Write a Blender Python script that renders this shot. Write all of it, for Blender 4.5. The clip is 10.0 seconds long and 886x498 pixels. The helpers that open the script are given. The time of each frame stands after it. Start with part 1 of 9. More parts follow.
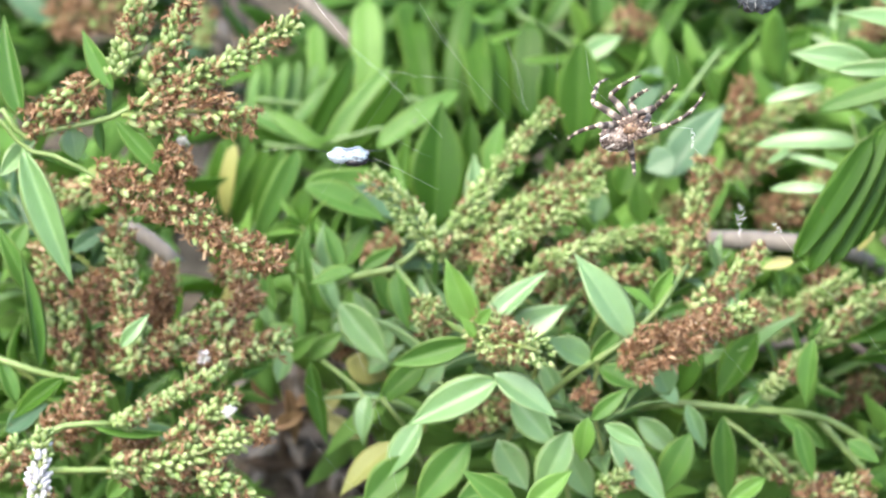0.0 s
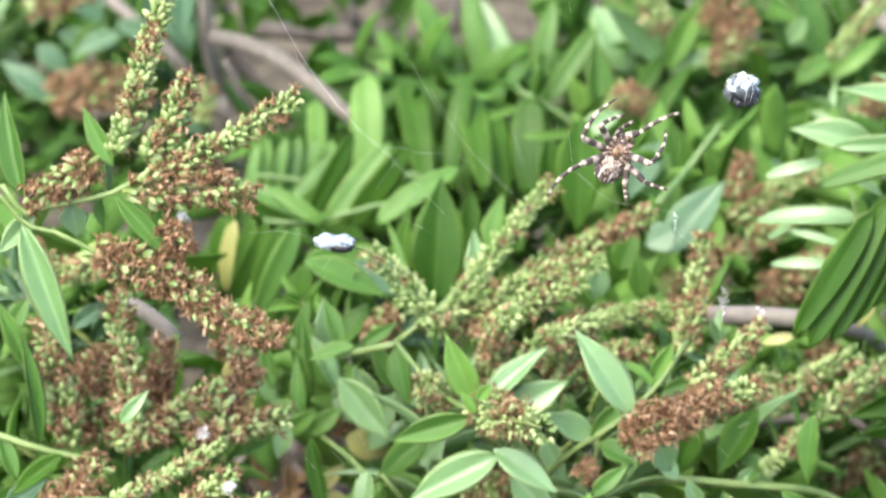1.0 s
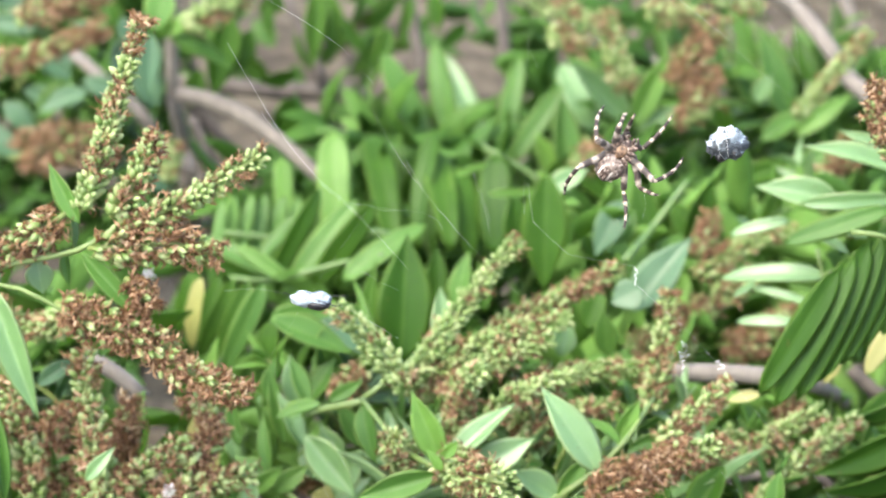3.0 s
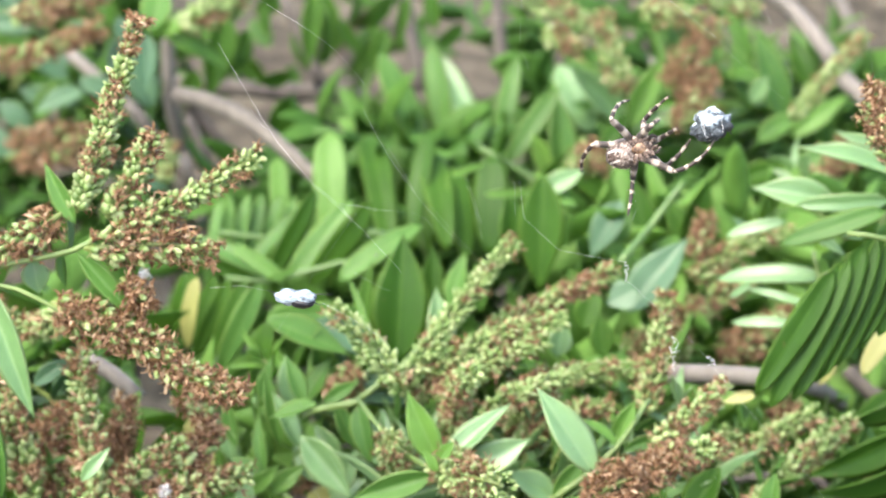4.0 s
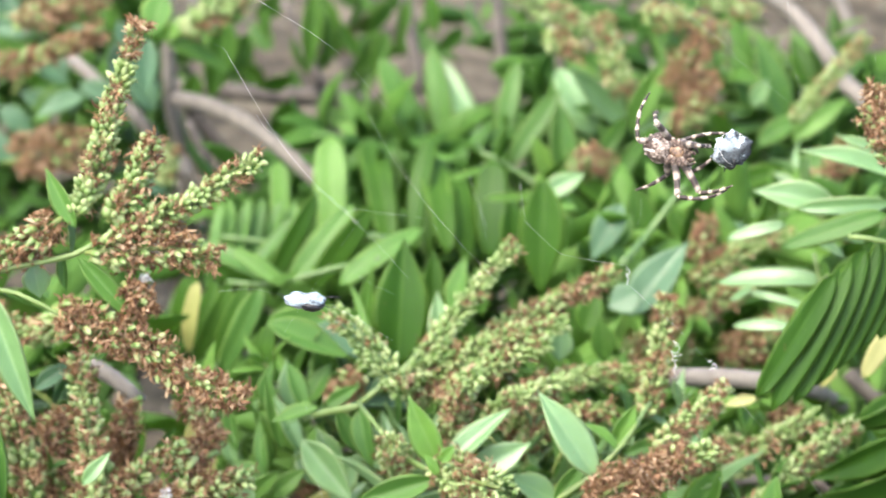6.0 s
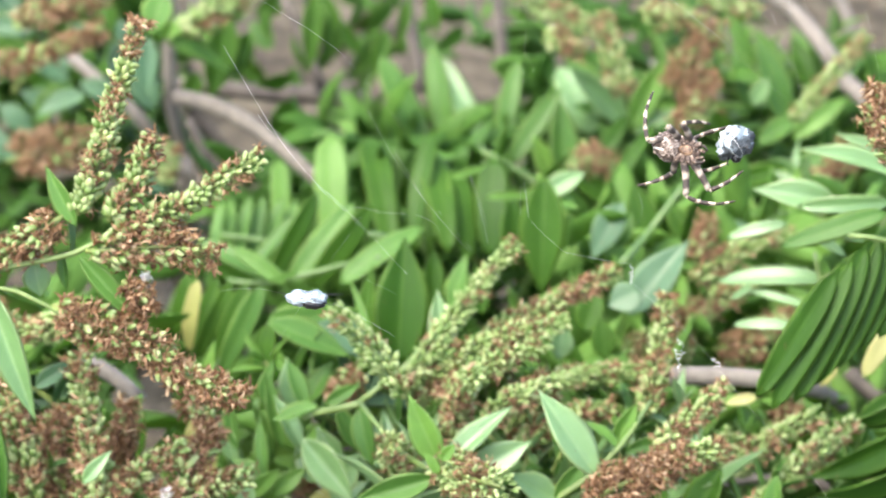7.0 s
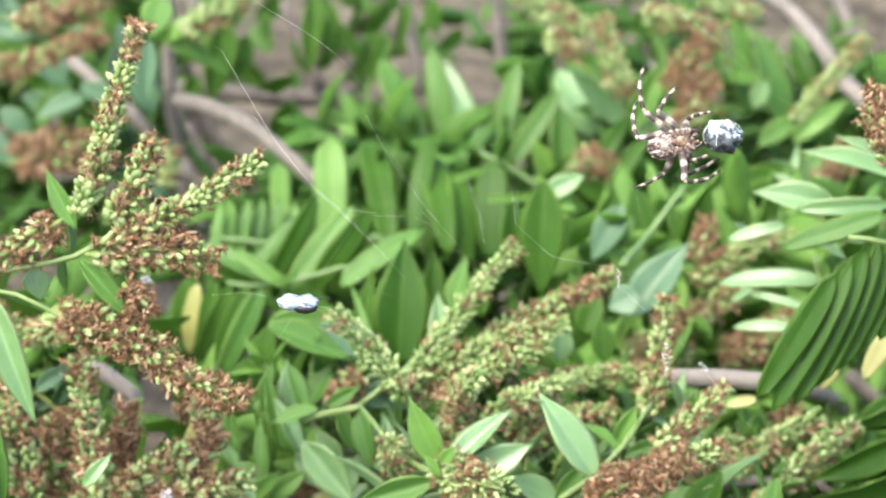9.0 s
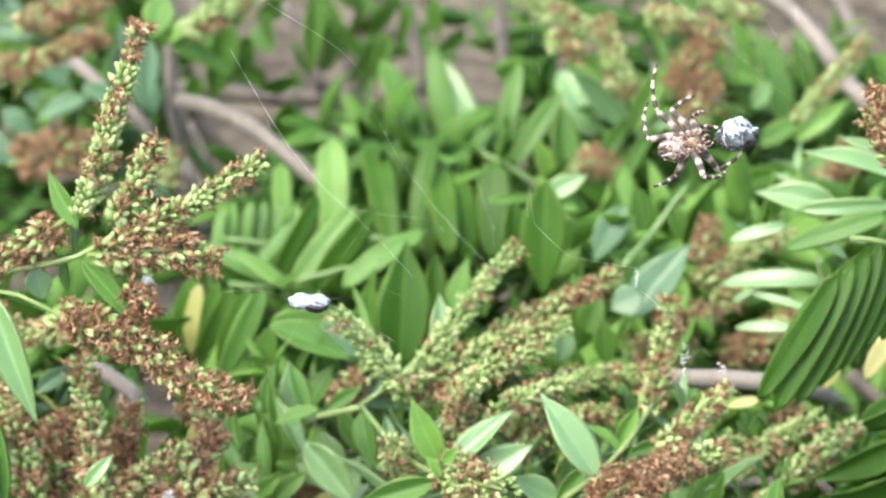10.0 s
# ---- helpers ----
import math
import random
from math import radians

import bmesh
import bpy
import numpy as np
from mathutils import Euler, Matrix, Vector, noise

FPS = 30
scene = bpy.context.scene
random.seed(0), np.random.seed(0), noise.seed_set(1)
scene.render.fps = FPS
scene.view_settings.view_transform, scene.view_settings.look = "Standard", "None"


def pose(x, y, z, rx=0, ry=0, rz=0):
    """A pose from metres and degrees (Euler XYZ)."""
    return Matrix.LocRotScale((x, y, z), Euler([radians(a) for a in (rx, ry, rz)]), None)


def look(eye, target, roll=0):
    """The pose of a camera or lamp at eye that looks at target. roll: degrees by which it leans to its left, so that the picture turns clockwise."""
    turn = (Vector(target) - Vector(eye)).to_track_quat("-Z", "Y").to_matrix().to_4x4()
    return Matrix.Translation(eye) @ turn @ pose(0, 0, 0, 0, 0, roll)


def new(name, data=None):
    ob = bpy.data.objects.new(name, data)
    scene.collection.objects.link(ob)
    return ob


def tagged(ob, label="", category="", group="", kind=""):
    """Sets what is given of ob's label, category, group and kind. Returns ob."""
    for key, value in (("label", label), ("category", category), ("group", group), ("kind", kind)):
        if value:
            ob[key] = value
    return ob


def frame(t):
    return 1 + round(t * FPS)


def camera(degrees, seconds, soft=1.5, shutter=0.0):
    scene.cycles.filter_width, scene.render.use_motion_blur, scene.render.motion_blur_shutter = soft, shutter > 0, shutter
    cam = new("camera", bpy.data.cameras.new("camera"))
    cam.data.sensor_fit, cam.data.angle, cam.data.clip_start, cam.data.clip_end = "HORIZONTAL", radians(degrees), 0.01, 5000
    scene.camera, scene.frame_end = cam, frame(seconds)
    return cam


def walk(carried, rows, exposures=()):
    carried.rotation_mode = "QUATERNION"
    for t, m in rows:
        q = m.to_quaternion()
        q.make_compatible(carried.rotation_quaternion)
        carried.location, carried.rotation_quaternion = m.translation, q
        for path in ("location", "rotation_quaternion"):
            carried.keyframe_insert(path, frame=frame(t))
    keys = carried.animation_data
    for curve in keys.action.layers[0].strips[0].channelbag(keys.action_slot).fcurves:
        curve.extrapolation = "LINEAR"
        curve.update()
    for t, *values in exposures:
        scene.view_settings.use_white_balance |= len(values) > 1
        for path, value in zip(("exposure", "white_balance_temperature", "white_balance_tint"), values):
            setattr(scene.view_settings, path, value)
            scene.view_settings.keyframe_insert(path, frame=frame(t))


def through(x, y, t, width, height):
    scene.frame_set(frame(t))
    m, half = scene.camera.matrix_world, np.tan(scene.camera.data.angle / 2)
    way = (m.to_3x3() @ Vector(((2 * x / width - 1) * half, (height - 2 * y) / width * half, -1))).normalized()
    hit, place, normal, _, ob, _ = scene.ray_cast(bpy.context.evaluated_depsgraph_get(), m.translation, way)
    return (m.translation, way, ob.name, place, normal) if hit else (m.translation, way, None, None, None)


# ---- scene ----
cam = camera(16, 10.0, soft=1.75, shutter=0.6)
cam.data.dof.use_dof, cam.data.dof.focus_distance, cam.data.dof.aperture_fstop = True, 0.825, 19
walk(cam, [
    (0, pose(0, 0, 0.7, 62.498, 0.296, 0.607)),
    (0.5, pose(0, 0, 0.7, 62.989, 0.328, 0.589)),
    (1, pose(0, 0, 0.7, 63.875, 0.334, 0.588)),
    (1.5, pose(0, 0, 0.7, 64.569, 0.099, 0.441)),
    (2, pose(0, 0, 0.7, 64.863, 0.046, 0.142)),
    (2.5, pose(0, 0, 0.7, 64.911, 0.091, 0.062)),
    (4, pose(0, 0, 0.7, 64.924, -0.085, 0.028)),
    (4.5, pose(0, 0, 0.7, 64.978, -0.041, 0.004)),
    (5, pose(0, 0, 0.7, 64.972, -0.043, 0.019)),
    (5.5, pose(0, 0, 0.7, 65.000, 0.000, -0.000)),
    (7, pose(0, 0, 0.7, 64.967, -0.004, 0.016)),
    (7.5, pose(0, 0, 0.7, 64.969, 0.010, 0.009)),
    (8, pose(0, 0, 0.7, 64.975, -0.036, 0.027)),
    (8.5, pose(0, 0, 0.7, 65.006, 0.033, -0.004)),
    (9, pose(0, 0, 0.7, 65.014, 0.067, -0.019)),
    (9.5, pose(0, 0, 0.7, 65.044, 0.014, 0.051)),
    (10, pose(0, 0, 0.7, 65.024, 0.090, 0.006)),
], exposures=[(0, 2.04), (10, 2.04)])

# ---- world and light: a bright overcast sky ----
world = bpy.data.worlds.new("sky")
scene.world = world
world.use_nodes = True
wn = world.node_tree
sky = wn.nodes.new("ShaderNodeTexSky")
sky.sky_type, sky.sun_disc = "NISHITA", False
sky.sun_elevation, sky.sun_rotation = radians(60), radians(225)
sky.air_density, sky.dust_density = 1.0, 4.0
wn.links.new(sky.outputs[0], wn.nodes["Background"].inputs[0])
wn.nodes["Background"].inputs[1].default_value = 0.15
sun = new("sun", bpy.data.lights.new("sun", "SUN"))
sun.data.energy, sun.data.angle, sun.data.color = 1.12, radians(60), (1.0, 0.94, 0.86)
sun.matrix_world = look((0, 0, 0), (0.36, 0.36, -0.86))


# ---- materials ----
class Nodes:
    """A small builder for one node material."""

    def __init__(self, name):
        self.mat = bpy.data.materials.new(name)
        self.mat.use_nodes = True
        self.tree = self.mat.node_tree
        self.out = self.tree.nodes["Material Output"]
        self.bsdf = self.tree.nodes["Principled BSDF"]

    def add(self, kind, **values):
        node = self.tree.nodes.new(kind)
        for key, value in values.items():
            node.inputs[key.replace("_", " ")].default_value = value
        return node

    def link(self, a, b):
        self.tree.links.new(a, b)

    def coords(self, kind="Object"):
        return self.add("ShaderNodeTexCoord").outputs[kind]

    def noise(self, scale, detail=4.0, kind="Object", stretch=None):
        n = self.add("ShaderNodeTexNoise", Scale=scale, Detail=detail)
        co = self.coords(kind)
        if stretch:
            m = self.add("ShaderNodeMapping")
            m.inputs["Scale"].default_value = stretch
            self.link(co, m.inputs[0])
            co = m.outputs[0]
        self.link(co, n.inputs["Vector"])
        return n.outputs["Fac"]

    def world_noise(self, scale, detail=4.0):
        n = self.add("ShaderNodeTexNoise", Scale=scale, Detail=detail)
        self.link(self.add("ShaderNodeNewGeometry").outputs["Position"], n.inputs["Vector"])
        return n.outputs["Fac"]

    def ramp(self, value, *stops):
        r = self.tree.nodes.new("ShaderNodeValToRGB")
        while len(r.color_ramp.elements) < len(stops):
            r.color_ramp.elements.new(0.5)
        for e, (at, c) in zip(r.color_ramp.elements, stops):
            e.position, e.color = at, (*c, 1)
        self.link(value, r.inputs[0])
        return r.outputs[0]

    def mix(self, fac, a, b, blend="MIX"):
        m = self.tree.nodes.new("ShaderNodeMix")
        m.data_type, m.blend_type = "RGBA", blend
        for sock, v in ((m.inputs[0], fac), (m.inputs[6], a), (m.inputs[7], b)):
            if isinstance(v, (int, float)):
                sock.default_value = v
            elif isinstance(v, tuple):
                sock.default_value = (*v, 1)
            else:
                self.link(v, sock)
        return m.outputs[2]

    def math(self, op, a, b=0.0, clamp=False):
        m = self.tree.nodes.new("ShaderNodeMath")
        m.operation, m.use_clamp = op, clamp
        for sock, v in zip(m.inputs, (a, b)):
            if isinstance(v, (int, float)):
                sock.default_value = v
            else:
                self.link(v, sock)
        return m.outputs[0]

    def random(self):
        return self.add("ShaderNodeObjectInfo").outputs["Random"]

    def island(self):
        return self.add("ShaderNodeNewGeometry").outputs["Random Per Island"]

    def bump(self, height, strength, distance):
        b = self.add("ShaderNodeBump", Strength=strength, Distance=distance)
        self.link(height, b.inputs["Height"])
        self.link(b.outputs[0], self.bsdf.inputs["Normal"])
        return b.outputs[0]

    def finish(self, colour, rough=0.5, through=0.0, spec=0.5, sheen=0.0):
        b = self.bsdf
        if isinstance(colour, tuple):
            b.inputs["Base Color"].default_value = (*colour, 1)
        else:
            self.link(colour, b.inputs["Base Color"])
        if isinstance(rough, float):
            b.inputs["Roughness"].default_value = rough
        else:
            self.link(rough, b.inputs["Roughness"])
        b.inputs["Specular IOR Level"].default_value = spec
        b.inputs["Sheen Weight"].default_value = sheen
        if through:
            t = self.add("ShaderNodeBsdfTranslucent")
            if isinstance(colour, tuple):
                t.inputs[0].default_value = (*colour, 1)
            else:
                self.link(self.mix(1.0, colour, (1.25, 1.2, 0.45), "MULTIPLY"), t.inputs[0])
            m = self.add("ShaderNodeMixShader")
            m.inputs[0].default_value = through
            self.link(b.outputs[0], m.inputs[1])
            self.link(t.outputs[0], m.inputs[2])
            self.link(m.outputs[0], self.out.inputs[0])
        return self.mat


def leaf_material(name, low, high, rib, rough=0.4, per_island=False, through=0.3, spec=0.55):
    n = Nodes(name)
    pick = n.island() if per_island else n.random()
    base = n.ramp(pick, (0.0, low), (1.0, high))
    if not per_island:
        sep = n.add("ShaderNodeSeparateXYZ")
        n.link(n.coords(), sep.inputs[0])
        ax = n.math("ABSOLUTE", sep.outputs[0])
        across = n.tree.nodes.new("ShaderNodeAttribute")
        across.attribute_name = "across"
        rim = n.math("MULTIPLY", n.math("POWER", across.outputs["Fac"], 6.0), 0.5)
        base = n.mix(rim, base, (rib[0] * 1.1, rib[1] * 1.05, rib[2]))
        ribbed = n.math("SUBTRACT", 1.0, n.math("MULTIPLY", ax, 24.0), True)
        base = n.mix(n.math("MULTIPLY", ribbed, 0.22), base, rib)
        # faint side veins that run forward from the midrib
        v = n.math("SINE", n.math("MULTIPLY", n.math("SUBTRACT", sep.outputs[1], n.math("MULTIPLY", ax, 0.35)), 70.0))
        vein = n.math("MULTIPLY", n.math("POWER", n.math("ABSOLUTE", v), 8.0), 0.05)
        base = n.mix(vein, base, rib)
        along = n.math("MULTIPLY", v, 0.07)
    patch = n.world_noise(90, 3)
    base = n.mix(n.math("MULTIPLY", n.math("SUBTRACT", patch, 0.36, True), 0.9), base, (low[0] * 0.6, low[1] * 0.62, low[2] * 0.6))
    spots = n.math("GREATER_THAN", n.world_noise(420, 2), 0.735)
    base = n.mix(n.math("MULTIPLY", spots, 0.45), base, (0.16, 0.12, 0.05))
    fine = n.world_noise(900, 2)
    n.bump(n.math("ADD", fine, along) if not per_island else fine, 0.2, 0.0006)
    return n.finish(base, n.math("ADD", rough - 0.08, n.math("MULTIPLY", patch, 0.2)), through, spec)


GREEN = leaf_material("leaf_green", (0.066, 0.176, 0.030), (0.112, 0.255, 0.050), (0.295, 0.428, 0.127), 0.36, through=0.4, spec=0.32)
FRESH = leaf_material("leaf_fresh_green", (0.119, 0.273, 0.041), (0.185, 0.367, 0.071), (0.300, 0.451, 0.176), 0.38, through=0.45, spec=0.4)
# naturally deep leaves, and a darker green for leaves that lie in shade
DEEP = leaf_material("leaf_deep_and_shaded_green", (0.034, 0.105, 0.010), (0.060, 0.152, 0.017), (0.170, 0.300, 0.055), 0.38, through=0.4, spec=0.2)
PALE = leaf_material("leaf_grey_green", (0.130, 0.265, 0.089), (0.181, 0.337, 0.126), (0.374, 0.490, 0.200), 0.30, spec=0.75)
SILVER = leaf_material("leaf_pale_upper", (0.169, 0.316, 0.123), (0.215, 0.377, 0.163), (0.431, 0.530, 0.246), 0.30, spec=0.8)
BLUE = leaf_material("leaf_blue_green", (0.064, 0.149, 0.069), (0.100, 0.199, 0.099), (0.218, 0.338, 0.178), 0.36, spec=0.45)
YELLOW = leaf_material("leaf_yellowing", (0.50, 0.50, 0.20), (0.58, 0.58, 0.28), (0.506, 0.490, 0.253), 0.5)
OLIVE = leaf_material("leaf_olive", (0.24, 0.27, 0.07), (0.32, 0.33, 0.10), (0.40, 0.40, 0.16), 0.5)
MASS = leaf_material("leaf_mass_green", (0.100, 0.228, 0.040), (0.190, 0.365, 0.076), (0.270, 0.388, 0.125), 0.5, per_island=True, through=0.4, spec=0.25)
# darker copy of MASS; its greens stand in for shade behind and between bushes
FAR = leaf_material("leaf_mass_shaded_green", (0.040, 0.115, 0.016), (0.095, 0.215, 0.036), (0.270, 0.388, 0.125), 0.5, per_island=True, spec=0.22)
# litter browns darkened to stand in for shade under the bushes
LITTER = leaf_material("leaf_litter_shaded_brown", (0.034, 0.020, 0.011), (0.100, 0.066, 0.036), (0.186, 0.120, 0.060), 0.7, per_island=True, through=0.1)
DEAD = leaf_material("leaf_dead_brown", (0.14, 0.075, 0.03), (0.26, 0.16, 0.06), (0.3, 0.2, 0.1), 0.6, through=0.2)


def stem_material(name, low, high, rough=0.6, scale=260):
    n = Nodes(name)
    grain = n.noise(scale, 5, stretch=(1, 1, 0.25))
    blotch = n.noise(45, 3)
    c = n.mix(n.math("MULTIPLY", blotch, 0.5), n.ramp(grain, (0.25, low), (0.75, high)), low)
    n.bump(grain, 0.5, 0.001)
    return n.finish(c, rough)


STEM = stem_material("green_stem", (0.119, 0.189, 0.046), (0.192, 0.265, 0.087), 0.45)
LEAFY_STEM = stem_material("leafy_stem", (0.070, 0.140, 0.032), (0.125, 0.205, 0.058), 0.45)
STALK = stem_material("spike_stalk", (0.125, 0.172, 0.040), (0.218, 0.275, 0.080), 0.5)
BARK = stem_material("grey_bark", (0.125, 0.110, 0.090), (0.27, 0.245, 0.205), 0.8)
DARK_BARK = stem_material("dark_bark", (0.052, 0.045, 0.038), (0.160, 0.138, 0.112), 0.85)
# grey bark toned down to stand in for weaker light on the arching branch
DIMMED_BARK = stem_material("dimmed_bark", (0.090, 0.079, 0.064), (0.205, 0.183, 0.148), 0.85)


def seed_material():
    n = Nodes("seed_capsule")
    sep = n.add("ShaderNodeSeparateXYZ")
    n.link(n.coords(), sep.inputs[0])
    base = n.ramp(n.random(), (0.0, (0.130, 0.230, 0.050)), (0.55, (0.235, 0.345, 0.103)), (1.0, (0.42, 0.50, 0.22)))
    tip = n.math("MULTIPLY", n.math("SUBTRACT", sep.outputs[1], 0.55, True), 1.2)
    base = n.mix(tip, base, (0.45, 0.54, 0.27))
    n.bump(n.world_noise(1500, 2), 0.25, 0.0004)
    return n.finish(base, 0.5, 0.25)


def seed_mass_material():
    n = Nodes("seed_capsules_joined")
    base = n.ramp(n.island(), (0.0, (0.145, 0.245, 0.060)), (0.6, (0.270, 0.380, 0.128)), (1.0, (0.45, 0.52, 0.25)))
    n.bump(n.world_noise(1500, 2), 0.25, 0.0004)
    return n.finish(base, 0.5, 0.25)


def dried_material(name, stops, rough=0.75, through=0.25):
    n = Nodes(name)
    base = n.ramp(n.island(), *stops)
    grain = n.world_noise(1800, 3)
    base = n.mix(n.math("MULTIPLY", grain, 0.5), base, stops[0][1])
    n.bump(grain, 0.4, 0.0004)
    return n.finish(base, rough, through)


def bud_material():
    n = Nodes("lilac_white_bud")
    base = n.ramp(n.random(), (0.0, (0.40, 0.47, 0.25)), (0.2, (0.50, 0.51, 0.50)), (1.0, (0.60, 0.59, 0.68)))
    n.bump(n.world_noise(1500, 2), 0.3, 0.0004)
    return n.finish(base, 0.5, 0.2)


BUD = bud_material()
SEED, SEED_MASS = seed_material(), seed_mass_material()
DRIED = dried_material("dried_petals", ((0.0, (0.085, 0.040, 0.020)), (0.35, (0.27, 0.145, 0.072)), (0.75, (0.45, 0.285, 0.16)), (1.0, (0.68, 0.52, 0.34))))
CALYX = dried_material("green_calyx", ((0.0, (0.19, 0.27, 0.085)), (0.6, (0.33, 0.42, 0.155)), (1.0, (0.46, 0.38, 0.21))), 0.6)
BLOOM = dried_material("white_petals", ((0.0, (0.62, 0.62, 0.70)), (1.0, (0.85, 0.84, 0.86))), 0.5)


def soil_material():
    n = Nodes("garden_soil")
    big = n.noise(5, 6)
    fine = n.noise(60, 8)
    c = n.ramp(fine, (0.36, (0.028, 0.022, 0.016)), (0.55, (0.108, 0.091, 0.062)), (0.75, (0.212, 0.182, 0.128)))
    c = n.mix(n.math("MULTIPLY", n.math("SUBTRACT", big, 0.45, True), 1.6), c, (0.190, 0.170, 0.120))
    n.bump(n.math("ADD", fine, n.noise(300, 4)), 0.8, 0.01)
    return n.finish(c, 0.95, spec=0.2)


SOIL = soil_material()


def silk_material(name, dark, threshold, scale, upper=False):
    """White silk drawn in uneven layers over a dark body that shows through where they are thin."""
    n = Nodes(name)
    show = n.ramp(n.noise(scale, 6, stretch=(0.7, 1.3, 1.3)), (threshold, (0, 0, 0)), (threshold + 0.05, (1, 1, 1)))
    strands = n.noise(scale * 3, 4, stretch=(0.6, 4, 4))
    white = n.ramp(strands, (0.32, (0.16, 0.22, 0.26)), (0.55, (0.40, 0.49, 0.53)), (0.72, (0.56, 0.63, 0.66)))
    if upper:
        # white upper side and dark lower side painted in place of light from above
        sep = n.add("ShaderNodeSeparateXYZ")
        n.link(n.coords(), sep.inputs[0])
        toplit = n.math("ADD", n.math("MULTIPLY", sep.outputs[2], 52.0), n.math("MULTIPLY", n.noise(420, 7), 1.05))
        show = n.ramp(toplit, (0.55, (1, 1, 1)), (0.65, (0, 0, 0)))
        white = n.mix(n.math("MULTIPLY", n.ramp(toplit, (0.58, (0, 0, 0)), (0.78, (0.95, 0.95, 0.95))), n.ramp(strands, (0.35, (0.25, 0.25, 0.25)), (0.6, (1, 1, 1)))), white, (0.56, 0.62, 0.65))
    c = n.mix(n.math("MULTIPLY", show, n.ramp(strands, (0.45, (1, 1, 1)), (0.8, (0.4, 0.4, 0.4)))), white, dark)
    n.bump(strands, 0.8, 0.0006)
    return n.finish(c, 0.4, spec=0.5)


SILK_A = silk_material("silk_thick_wrap", (0.09, 0.115, 0.14), 0.525, 380)
SILK_B = silk_material("silk_thin_wrap", (0.022, 0.027, 0.033), 0.455, 420, True)
SILK_C = silk_material("silk_dark_wrap", (0.012, 0.015, 0.02), 0.33, 520)
CREAM = Nodes("cream_mark").finish((0.44, 0.37, 0.28), 0.6)
INSECT = Nodes("black_insect_shell").finish((0.012, 0.012, 0.014), 0.3)
THREAD = Nodes("web_silk").finish((0.92, 0.92, 0.88), 0.3, 0.3)


def spider_body_material():
    """Pinkish-grey skin below, with a dark hind patch between two cream strokes, and a brown scalloped border on the flanks."""
    n = Nodes("spider_abdomen")
    sep = n.add("ShaderNodeSeparateXYZ")
    n.link(n.coords(), sep.inputs[0])
    x, side, z = sep.outputs[0], n.math("ABSOLUTE", sep.outputs[1]), sep.outputs[2]
    mott = n.noise(1500, 5)
    c = n.ramp(mott, (0.36, (0.045, 0.030, 0.022)), (0.44, (0.165, 0.122, 0.095)), (0.54, (0.275, 0.215, 0.175)), (0.66, (0.50, 0.43, 0.36)))
    wobble = n.math("MULTIPLY", n.math("SUBTRACT", n.noise(900, 3), 0.5), 0.0024)
    # scalloped flanks
    wave = n.math("SINE", n.math("ADD", n.math("MULTIPLY", x, 3600.0), n.math("MULTIPLY", n.noise(700, 3), 4.0)))
    edge = n.math("ADD", n.math("ADD", side, wobble), n.math("MULTIPLY", wave, 0.00035))
    c = n.mix(n.ramp(n.math("MULTIPLY", edge, 100.0), (0.24, (0, 0, 0)), (0.27, (0.9, 0.9, 0.9)), (0.33, (0.9, 0.9, 0.9)), (0.36, (0.1, 0.1, 0.1))), c, (0.065, 0.036, 0.022))
    # dark patch behind
    back = n.math("ADD", n.math("MULTIPLY", x, -100.0), n.math("MULTIPLY", wobble, 60.0))
    c = n.mix(n.ramp(back, (0.17, (0, 0, 0)), (0.23, (0.92, 0.92, 0.92))), c, (0.045, 0.026, 0.018))
    stroke = n.math("SUBTRACT", 1.0, n.math("MULTIPLY", n.math("ABSOLUTE", n.math("SUBTRACT", side, 0.0014)), 2600.0), True)
    along = n.ramp(back, (0.08, (0, 0, 0)), (0.12, (1, 1, 1)), (0.32, (1, 1, 1)), (0.36, (0, 0, 0)))
    c = n.mix(n.math("MULTIPLY", stroke, n.math("MULTIPLY", along, n.math("GREATER_THAN", z, 0.0))), c, (0.78, 0.73, 0.64))
    n.bump(mott, 0.8, 0.0005)
    return n.finish(c, 0.55, sheen=0.1)


def spider_chest_material():
    n = Nodes("spider_carapace")
    mott = n.noise(1300, 4)
    c = n.ramp(mott, (0.38, (0.024, 0.014, 0.009)), (0.46, (0.075, 0.045, 0.03)), (0.56, (0.15, 0.10, 0.072)), (0.66, (0.40, 0.33, 0.255)))
    n.bump(n.noise(3000, 3), 0.6, 0.0003)
    return n.finish(c, 0.5, sheen=0.1)


def sternum_material():
    n = Nodes("spider_sternum")
    c = n.ramp(n.noise(1100, 4), (0.36, (0.045, 0.024, 0.014)), (0.55, (0.20, 0.12, 0.068)), (0.70, (0.36, 0.245, 0.15)))
    n.bump(n.noise(3000, 3), 0.5, 0.0003)
    return n.finish(c, 0.4)


